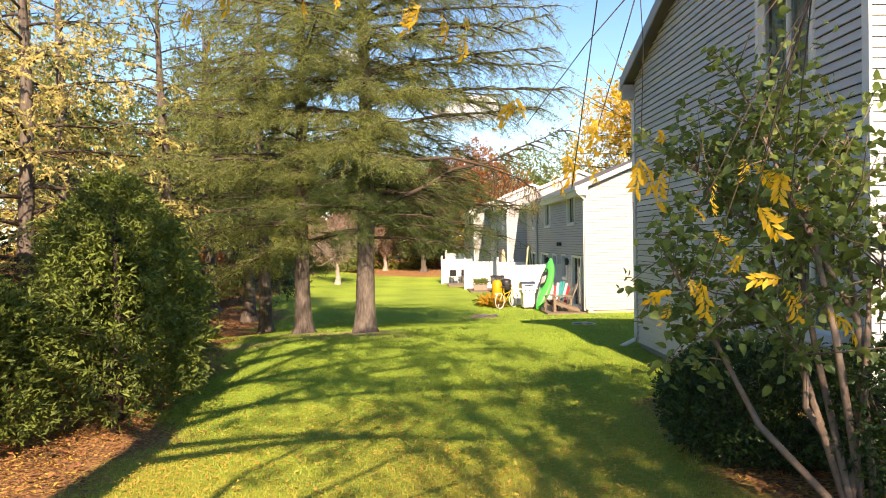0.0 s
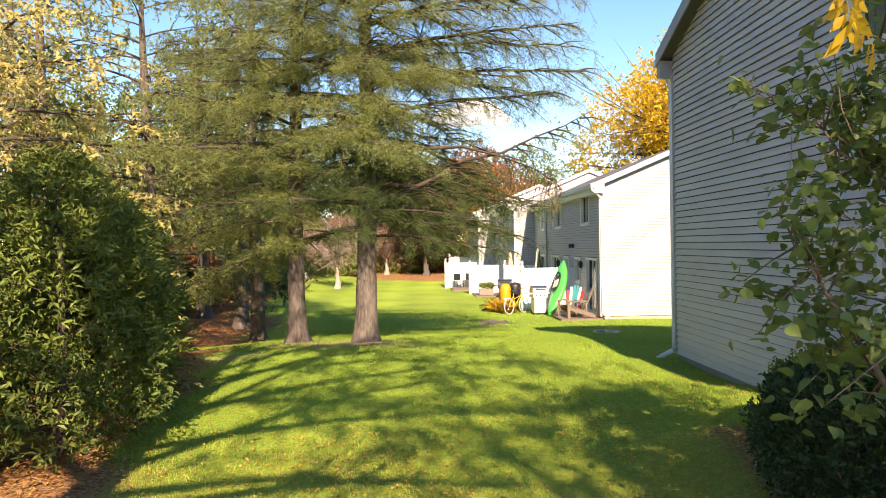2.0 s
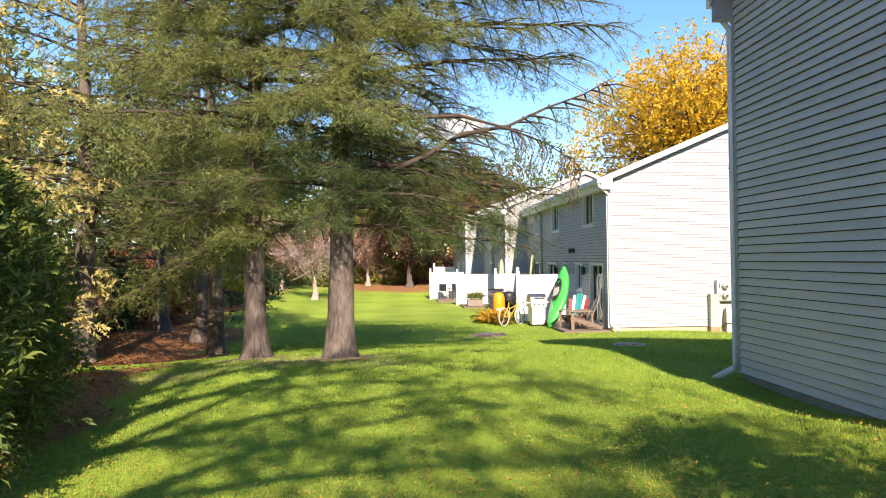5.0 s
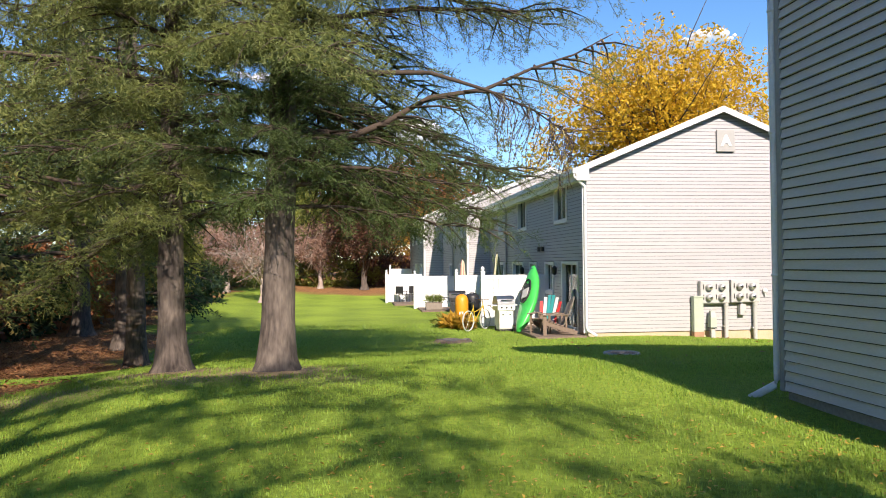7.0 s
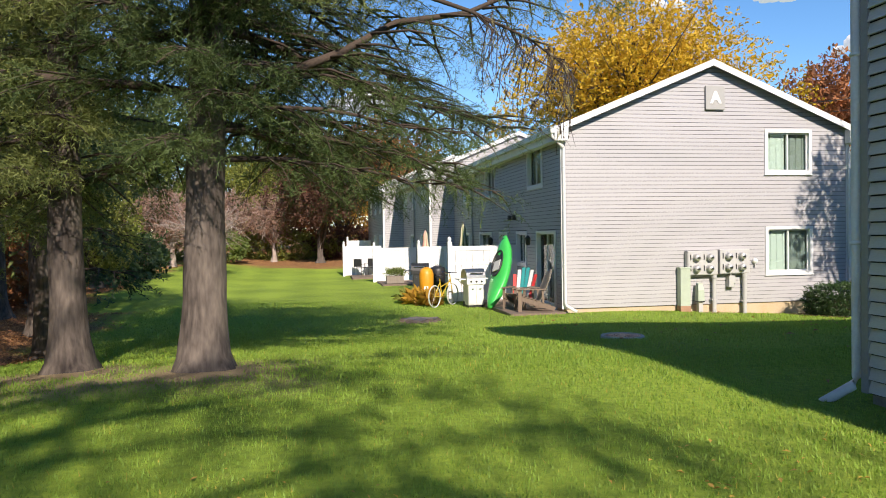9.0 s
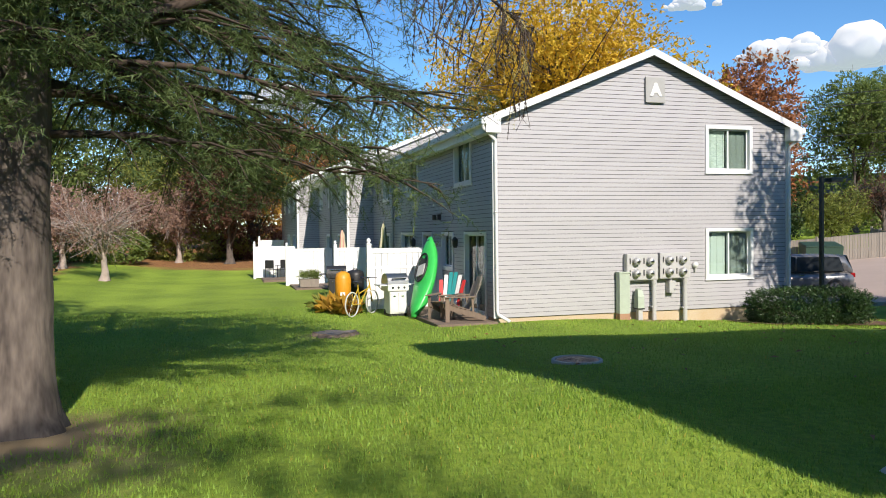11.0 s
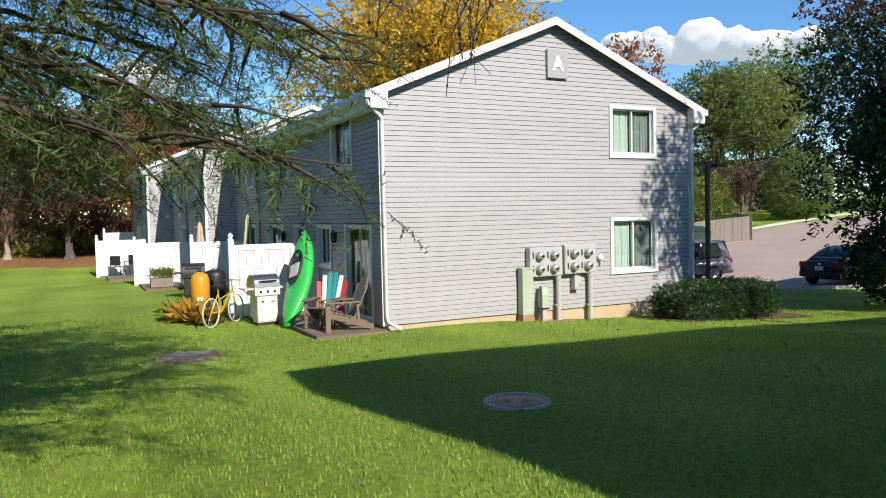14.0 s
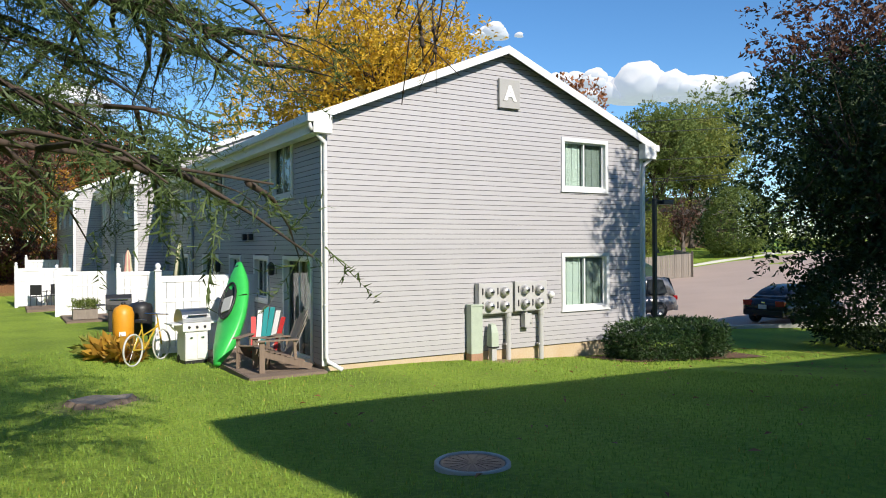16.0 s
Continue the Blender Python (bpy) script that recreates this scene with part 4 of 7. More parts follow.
def broadleaf(name, label, x, y, h, rad, seed, leaf, n, size, bark=None, trunk_r=0.2, crown_low=0.3, lumps=22, group="", leaves=5, twiggy=0, z_off=0.0, mats2=None, squash=1.0):
    """A leafy tree: bole, forking limbs to each mass of foliage, sprays of leaves round them."""
    rng = np.random.default_rng(seed)
    z0 = gz(x, y) + z_off
    tree = thing(name, label, "tree", group=group)
    zc = z0 + h * (crown_low + (1 - crown_low) / 2)
    c = (x, y, zc)
    R = (rad, rad * squash, h * (1 - crown_low) / 2)
    P, E, cen = lumpy_points(rng, c, R, n, lumps)
    split = Vector((x, y, z0 + h * crown_low * 0.9))
    top = [Vector((x, y, z0)), Vector((x + 0.05, y, z0 + h * crown_low * 0.5)), split, Vector((x, y, zc + R[2] * 0.4))]
    trunk_mesh(tree, rng, top, trunk_r, bark or BARK, 10)
    wood = Wood()
    for q in cen:
        q = Vector(q)
        s = split.lerp(Vector((x, y, zc)), rng.uniform(0, 0.8))
        m = s.lerp(q, 0.5) + wob(rng, 0.06 * rad) + Vector((0, 0, 0.05 * rad))
        wood.add([s, m, q], [trunk_r * 0.42, trunk_r * 0.25, trunk_r * 0.08], 5)
        for _ in range(5 + twiggy):
            e = q + Vector(rng.normal(0, 1, 3)) * rad * 0.26
            s2 = s.lerp(q, rng.uniform(0.45, 0.95)).lerp(m, 0.25)
            wood.add([s2, s2.lerp(e, 0.5) + wob(rng, 0.03 * rad), e], [trunk_r * 0.13, trunk_r * 0.08, 0.008], 4)
    wood.mesh("limb_frame", bark or TWIG, tree)
    prng = random.Random(seed)
    temps = [t_spray(leaves, prng, 0.5, 0.8, 0.42) for _ in range(5)]
    V, T = scatter(rng, P, E + np.array([0, 0, -0.2]), temps, size, 0.6)
    if mats2:
        keep = (V[T[:, 0]][:, 2] > zc + R[2] * mats2[1])
        raw_tris("foliage", V, T[~keep], leaf, tree)
        raw_tris("foliage", V, T[keep], mats2[0], tree)
    else:
        raw_tris("foliage", V, T, leaf, tree)
    return tree


def shrub(name, label, category, c, half, seed, leaf, n, size, boxy=2.6, leaves=5, stems=10, group="", wid=0.5, bark=None, inner=0.72):
    """A dense bush: leaf sprays in the outer layer of a rounded block, stems inside."""
    rng = np.random.default_rng(seed)
    z0 = gz(c[0], c[1])
    ob = thing(name, label, category, group=group)
    e = rng.normal(0, 1, (n, 3))
    e /= (np.abs(e) ** boxy).sum(1, keepdims=True) ** (1 / boxy)
    e[:, 2] = np.where(e[:, 2] < -0.75, -0.75 + rng.uniform(0, 0.2, n), e[:, 2])
    lump = np.array([1 + 0.09 * noise.noise(Vector(q * 3.1 + seed)) + 0.06 * noise.noise(Vector(q * 7.0)) for q in e])
    rr = rng.uniform(inner, 1.0, (n, 1)) ** 0.6
    H = np.array(half, float)
    P = e * lump[:, None] * rr * H + np.array([c[0], c[1], z0 + half[2] * 0.78])
    D = e * H / H.max() + np.array([0, 0, 0.25])
    prng = random.Random(seed)
    temps = [t_spray(leaves, prng, wid, 0.7, 0.42) for _ in range(4)]
    V, T = scatter(rng, P, D, temps, size, 0.5)
    raw_tris("foliage", V, T, leaf, ob)
    wood = Wood()
    for k in range(stems):
        a = rng.uniform(0, 6.28)
        b = Vector((c[0] + half[0] * 0.35 * math.cos(a), c[1] + half[1] * 0.35 * math.sin(a), z0 - 0.05))
        t = Vector((c[0] + half[0] * 0.8 * math.cos(a), c[1] + half[1] * 0.8 * math.sin(a), z0 + half[2] * rng.uniform(0.7, 1.5)))
        wood.add([b, b.lerp(t, 0.5) + wob(rng, 0.06), t], [0.02, 0.014, 0.006], 5)
    wood.mesh("stem_frame", bark or TWIG, ob)
    return ob


def arborvitae(label, x, y, h, rad, seed, n):
    """An upright evergreen clothed in flat sprays down to the ground."""
    rng = np.random.default_rng(seed)
    z0 = gz(x, y)
    ob = thing("arborvitae", label, "evergreen shrub", group="arborvitae hedge row")
    f = rng.uniform(0.02, 1, n) ** 0.85
    a = rng.uniform(0, 2 * math.pi, n)
    prof = np.interp(f, [0, 0.12, 0.45, 0.8, 1.0], [0.72, 0.95, 1.0, 0.72, 0.12])
    lump = np.array([1 + 0.42 * noise.noise(Vector((math.cos(p) * 2.2, math.sin(p) * 2.2, q * 5 + seed))) + 0.28 * noise.noise(Vector((math.cos(p) * 5, math.sin(p) * 5, q * 13 + seed))) for p, q in zip(a, f)])
    rr = rad * prof * lump * rng.uniform(0.6, 1.03, n) ** 0.6
    P = np.stack([x + rr * np.cos(a), y + rr * np.sin(a), z0 + 0.1 + f * h], 1)
    D = np.stack([np.cos(a), np.sin(a), np.full(n, 0.35)], 1)
    prng = random.Random(seed)
    temps = [t_spray(5, prng, 0.30, 0.45, 0.46) for _ in range(5)]
    V, T = scatter(rng, P, D, temps, 0.19, 0.5)
    raw_tris("foliage", V, T, ARBOR, ob)
    wood = Wood()
    wood.add([Vector((x, y, z0 - 0.05)), Vector((x + 0.04, y, z0 + h * 0.5)), Vector((x, y, z0 + h * 0.95))], [0.07, 0.05, 0.01], 7)
    for k in range(34):
        fz = rng.uniform(0.03, 0.85)
        aa = rng.uniform(0, 6.28)
        L = rad * float(np.interp(fz, [0, 0.5, 1], [0.95, 0.8, 0.2])) * 0.95
        s = Vector((x, y, z0 + fz * h))
        wood.add([s, s + Vector((math.cos(aa), math.sin(aa), 0.25)) * L], [0.014, 0.004], 4)
    wood.mesh("stem_frame", TWIG, ob)
    return ob


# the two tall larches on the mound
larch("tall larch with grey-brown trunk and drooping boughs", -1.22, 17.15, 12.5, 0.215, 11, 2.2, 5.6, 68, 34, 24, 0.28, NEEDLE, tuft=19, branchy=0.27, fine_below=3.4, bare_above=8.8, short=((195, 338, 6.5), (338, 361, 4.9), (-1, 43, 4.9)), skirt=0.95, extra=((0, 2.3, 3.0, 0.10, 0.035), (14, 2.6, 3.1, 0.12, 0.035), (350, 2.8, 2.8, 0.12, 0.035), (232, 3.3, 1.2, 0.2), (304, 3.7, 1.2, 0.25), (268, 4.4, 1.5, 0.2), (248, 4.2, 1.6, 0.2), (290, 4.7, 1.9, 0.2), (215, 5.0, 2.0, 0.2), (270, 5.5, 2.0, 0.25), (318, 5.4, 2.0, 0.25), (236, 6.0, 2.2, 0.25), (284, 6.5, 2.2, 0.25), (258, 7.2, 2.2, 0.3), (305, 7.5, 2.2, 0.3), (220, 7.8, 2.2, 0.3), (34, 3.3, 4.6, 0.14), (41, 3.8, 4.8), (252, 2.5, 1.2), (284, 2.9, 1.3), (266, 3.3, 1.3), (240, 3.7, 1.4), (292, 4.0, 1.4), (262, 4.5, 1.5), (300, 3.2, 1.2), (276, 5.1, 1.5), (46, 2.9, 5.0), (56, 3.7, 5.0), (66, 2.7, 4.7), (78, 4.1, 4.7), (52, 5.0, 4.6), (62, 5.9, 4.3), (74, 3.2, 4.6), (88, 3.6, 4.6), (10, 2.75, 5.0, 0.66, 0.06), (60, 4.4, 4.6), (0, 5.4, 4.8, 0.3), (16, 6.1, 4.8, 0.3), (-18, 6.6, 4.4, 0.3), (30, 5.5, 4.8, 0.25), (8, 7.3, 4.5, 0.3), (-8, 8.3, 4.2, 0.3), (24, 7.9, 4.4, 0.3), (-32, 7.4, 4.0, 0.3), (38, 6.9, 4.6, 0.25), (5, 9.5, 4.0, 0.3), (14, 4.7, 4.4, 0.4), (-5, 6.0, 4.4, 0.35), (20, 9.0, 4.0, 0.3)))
larch("slimmer larch with mottled trunk on bare soil", -2.78, 17.9, 11.5, 0.185, 12, 2.0, 4.8, 60, 28, 28, 0.30, NEEDLE, bare_above=8.8, extra=((262, 2.4, 1.1), (285, 2.9, 1.2), (250, 3.4, 1.3), (275, 4.0, 1.4), (295, 4.6, 1.4), (240, 5.3, 1.6), (270, 5.8, 1.6), (300, 6.4, 1.6), (225, 6.0, 1.7), (255, 7.0, 1.6), (285, 7.6, 1.5)), tuft=18, branchy=0.28)


def bare_bough():
    """A long low bough whose hanging ends are nearly bare and set with cones."""
    rng = np.random.default_rng(77)
    tree = thing("larch_bough", "long bare larch bough hung with cones and twigs", "branch")
    wood, P, D = Wood(), [], []
    cones = []
    start = Vector((-1.3, 16.85, 2.95))
    main = [start, Vector((-0.2, 16.9, 3.35)), Vector((0.8, 17.0, 3.4)), Vector((1.6, 17.1, 3.2)), Vector((2.3, 17.2, 2.95)), Vector((2.85, 17.3, 2.6))]
    wood.add(main, [0.06, 0.045, 0.03, 0.022, 0.014, 0.006], 7)
    for k in range(46):
        s = rng.uniform(0.60, 1.0) * 5
        p = main[min(int(s), 4)].lerp(main[min(int(s), 4) + 1], s - min(int(s), 4))
        e = Vector((rng.normal(0.0, 0.2), rng.normal(0, 0.3), -rng.uniform(0.3, 1.0)))
        q = [p, p + e * 0.35 + Vector((0.1, 0, 0.12)), p + e * 0.7 + wob(rng, 0.03), p + e]
        wood.add(q, [0.008, 0.006, 0.004, 0.0025], 4)
        for j in range(8):
            t = rng.uniform(0.15, 1) * 3
            c = q[min(int(t), 2)].lerp(q[min(int(t), 2) + 1], t - min(int(t), 2))
            cones.append(c)
            if rng.uniform() < 0.30:
                P.append(c)
                D.append((rng.normal(0, 0.5), rng.normal(0, 0.5), -1))
            if rng.uniform() < 0.5:
                tw = c + Vector((rng.normal(0, 0.12), rng.normal(0, 0.12), -rng.uniform(0.02, 0.2)))
                wood.add([c, tw], [0.003, 0.0015], 3)
    wood.mesh("bough_frame", TWIG, tree)
    CV, CT = [], []
    for c in cones:
        s = rng.uniform(0.008, 0.017)
        o = len(CV)
        CV += [c + Vector(v) * s for v in ((1, 0, 0), (-1, 0, 0), (0, 1, 0), (0, -1, 0), (0, 0, 1.4), (0, 0, -1.4))]
        CT += [(o + i, o + j, o + k) for i, j, k in ((0, 2, 4), (2, 1, 4), (1, 3, 4), (3, 0, 4), (2, 0, 5), (1, 2, 5), (3, 1, 5), (0, 3, 5))]
    raw_tris("cone_stuff", [tuple(v) for v in CV], CT, TWIG, tree, "small dark cones")["kind"] = "stuff"
    prng = random.Random(3)
    V, T = scatter(rng, P, D, [t_needles(20, prng, 0.22, 0.012) for _ in range(3)], 0.16, 0.3)
    raw_tris("needle_canopy", V, T, NEEDLE_Y, tree)


bare_bough()

# trees of the wood's edge
WOOD = "trees of the wood edge"
for lab, x, y, h, r, seed, first, reach, nb, sec, tw, size, m in (
    ("conifer with pale trunk at the wood edge", -7.7, 22.6, 11, 0.25, 21, 3.0, 5.0, 34, 12, 9, 0.46, NEEDLE),
    ("dark conifer over leaf-strewn ground", -8.6, 31.0, 11.5, 0.26, 22, 2.6, 5.0, 32, 11, 8, 0.55, NEEDLE_D),
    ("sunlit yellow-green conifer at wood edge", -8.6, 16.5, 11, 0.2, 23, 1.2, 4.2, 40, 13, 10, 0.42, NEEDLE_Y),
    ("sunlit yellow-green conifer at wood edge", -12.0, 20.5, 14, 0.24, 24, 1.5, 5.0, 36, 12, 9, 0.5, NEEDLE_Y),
    ("tall green conifer in the wood", -13.0, 27.5, 16, 0.28, 25, 1.5, 5.4, 34, 11, 8, 0.6, NEEDLE),
    ("dark green pine deep in the wood", -10.5, 37.0, 15, 0.28, 26, 1.2, 5.0, 30, 10, 8, 0.66, NEEDLE_D),
    ("dark green pine deep in the wood", -13.5, 44.0, 15, 0.28, 27, 1.0, 5.0, 28, 10, 7, 0.75, NEEDLE_D),
    ("tall conifer behind the larches", -6.2, 27.0, 11, 0.22, 28, 4.5, 4.2, 30, 11, 8, 0.5, NEEDLE),
    ("tall full conifer behind the larches", -4.9, 23.4, 12.5, 0.2, 30, 4.2, 3.6, 44, 12, 9, 0.44, NEEDLE),
    ("dark green pine deep in the wood", -17.0, 33.0, 17, 0.3, 29, 1.0, 6.0, 28, 10, 7, 0.8, NEEDLE_D),
):
    larch(lab, x, y, h, r, seed, first, reach, nb, sec, tw, size, m, group=WOOD, needles_n=12, width=0.055, needle_len=0.27)

for lab, x, y, h, rad, seed, m, n, size, low in (
    ("tree with golden autumn leaves", -13.0, 15.0, 12, 4.2, 31, GOLD, 5200, 0.36, 0.2),
    ("tree with orange autumn leaves", -18.5, 22.0, 15, 6.0, 32, AUTUMN, 4000, 0.5, 0.2),
    ("tree with yellow-green leaves", -20, 40, 15, 6.5, 33, YGREEN, 2000, 0.7, 0.1),
    ("tree with yellow-green leaves", -16, 55, 13, 6, 34, YGREEN, 2000, 0.7, 0.08),
    ("leafy green tree at the lawn's end", -12, 66, 13, 6.5, 35, GREEN, 3040, 0.75, 0.08),
    ("leafy green tree at the lawn's end", -3.5, 80, 15, 8, 36, GREEN, 2200, 0.9, 0.08),
    ("rust-red tree at the lawn's end", 6.0, 80, 14, 6.5, 37, RUST, 2880, 0.8, 0.1),
    ("maroon-brown tree beside the terrace", 0.4, 63.5, 10.5, 4.6, 38, MAROON, 5200, 0.5, 0.06),
    ("green leafy tree far behind", -24, 70, 17, 9, 39, GREEN, 1800, 1.0, 0.08),
    ("green leafy tree far behind", 16, 95, 16, 9, 40, GREEN, 1700, 1.0, 0.1),
    ("golden tree closing the lawn", 2.2, 72, 9.5, 4.2, 44, GOLD, 2400, 0.55, 0.04),
    ("yellow-green tree closing the lawn", -5.5, 75, 10, 4.8, 45, YGREEN, 2200, 0.6, 0.04),
    ("yellow shrubby tree in the wood", -9.2, 42.5, 5.5, 2.4, 43, YGREEN, 2200, 0.34, 0.06),
):
    broadleaf("autumn_tree", lab, x, y, h, rad, seed, m, n, size, crown_low=low, group=WOOD)
for k, (x, y, h, rad) in enumerate(((-5.5, 50.0, 4.6, 2.9), (-8.5, 56.0, 5.0, 3.0), (-3.0, 65.5, 5.2, 3.2), (-6.5, 64.0, 5.0, 3.0))):
    broadleaf("crab_apple_tree", "small pale-barked tree with thin dusty pink leaves", x, y, h, rad, 50 + k, PINKISH, 650 if k == 0 else 2200, 0.22 if k == 0 else 0.34, bark=PALETWIG, trunk_r=0.15, crown_low=0.2, lumps=16, twiggy=9, group="crab apples")
for k, (x, y, a, b, hh, m) in enumerate(((-10.5, 24, 2.2, 2.5, 1.3, MAROON), (-11.5, 30.5, 2.2, 3, 1.5, DGREEN), (-11, 34.5, 2.0, 2.4, 1.6, RUST), (-9.8, 47, 2.4, 2.6, 1.2, DGREEN), (-8, 61, 3.5, 1.6, 1.1, GREEN), (-2.0, 67.5, 4.0, 1.5, 1.2, YGREEN), (-14, 37, 2.5, 3, 1.8, DGREEN), (-9.6, 19.5, 1.8, 2.2, 1.2, MAROON), (-14.5, 23.5, 2.5, 3, 1.8, DGREEN), (2.5, 68, 3, 1.5, 1.3, MAROON))):
    shrub("understorey_bush", "dense wild bush at the wood edge", "bush", (x, y), (a, b, hh), 60 + k, m, 1050, 0.54, boxy=2.1, group="understorey bushes")

# evergreens by the start of the walk
for k, (x, y, h, rad) in enumerate(((-3.95, 9.7, 3.05, 0.98), (-4.35, 11.5, 2.85, 0.95), (-5.05, 13.0, 2.9, 0.9), (-5.15, 8.4, 1.95, 0.85))):
    arborvitae("shaggy green arborvitae with browning sprays", x, y, h, rad, 80 + k, 4700)

# trees past the terrace and the car park
broadleaf("honey_locust", "huge golden honey locust rising behind the roof", 18.5, 50, 16.3, 10.0, 91, YELLOW, 13000, 0.5, crown_low=0.28, lumps=46, trunk_r=0.4, leaves=5)
for lab, x, y, h, rad, seed, m, n, size, low in (
    ("orange-red tree beyond the car park", 41, 62, 16, 5, 92, RUST, 3360, 0.8, 0.2),
    ("tall green tree beyond the car park", 50, 60, 15.5, 5.5, 93, GREEN, 4200, 0.55, 0.25),
    ("tall yellow-green tree beyond the car park", 57, 62, 15, 6, 94, YGREEN, 2800, 0.7, 0.25),
    ("tall green tree beyond the car park", 64, 66, 17, 7.5, 95, GREEN, 2200, 0.9, 0.15),
    ("tall green tree beyond the car park", 70, 54, 17, 7.5, 96, GREEN, 2000, 0.9, 0.15),
    ("tall green tree beyond the car park", 36, 72, 14, 6.5, 97, YGREEN, 2200, 0.75, 0.2),
    ("tall green tree beyond the car park", 82, 40, 17, 8, 98, GREEN, 1600, 1.0, 0.12),
    ("tall green tree beyond the car park", 85, 62, 16, 8, 99, DGREEN, 1400, 1.1, 0.12),
    ("bush behind the bin enclosure", 43, 55.0, 4.0, 3.0, 101, YGREEN, 2600, 0.4, 0.05),
    ("bare purplish tree by the bin enclosure", 45.5, 53.0, 6.0, 2.4, 102, MAROON, 500, 0.3, 0.25),
):
    broadleaf("leafy_tree", lab, x, y, h, rad, seed, m, n, size, crown_low=low, group="trees beyond the car park")
broadleaf("dark_maple", "big dark maple, leaves reddening near the top", 22.4, 25.4, 11.5, 4.6, 103, DGREEN, 9500, 0.40, crown_low=0.03, lumps=40, trunk_r=0.22, mats2=(MAROON, 0.35))
shrub("bushy_tree", "full bushy green tree on a mown verge", "tree", (51, 52.5), (2.4, 2.4, 3.0), 105, GREEN, 4200, 0.34, boxy=1.9)
shrub("maple_skirt", "low dark foliage round the maple's foot", "bush", (22.6, 25.2), (3.3, 2.6, 1.5), 106, DGREEN, 3000, 0.34, boxy=2.0)
for k, (x, y, a, hh, m) in enumerate(((41, 62, 5, 3.2, DGREEN), (50, 62, 5, 3.0, GREEN), (59, 58.5, 5, 3.4, DGREEN), (68, 56, 5.5, 3.4, GREEN), (78, 52, 6, 3.6, DGREEN), (88, 46, 7, 4.0, GREEN), (97, 36, 7, 4.0, DGREEN))):
    shrub("background_thicket", "dense green thicket beyond the car park", "bush", (x, y), (a, 2.5, hh), 140 + k, m, 800, 0.85, boxy=2.2, group="thickets beyond the car park")
for k, (x, y) in enumerate(((-30, 78), (-19, 84), (-8, 88), (3, 90), (14, 92), (25, 90), (36, 86))):
    shrub("background_thicket", "dense autumn thicket closing the lawn", "bush", (x, y), (7.5, 3, 4.2), 160 + k, (YGREEN, DGREEN, MAROON)[k % 3], 1000, 1.15, boxy=2.2, group="thickets at the lawn end")
broadleaf("leafy_tree", "leafy tree shading the grass by the car park", 19.8, 18.3, 10.5, 3.2, 107, GREEN, 2200, 0.4, crown_low=0.3, lumps=18, trunk_r=0.16)
broadleaf("leafy_tree", "slim green tree between the two houses", 14.9, 19.2, 9.4, 1.9, 104, GREEN, 1500, 0.3, crown_low=0.42, lumps=12, trunk_r=0.12)


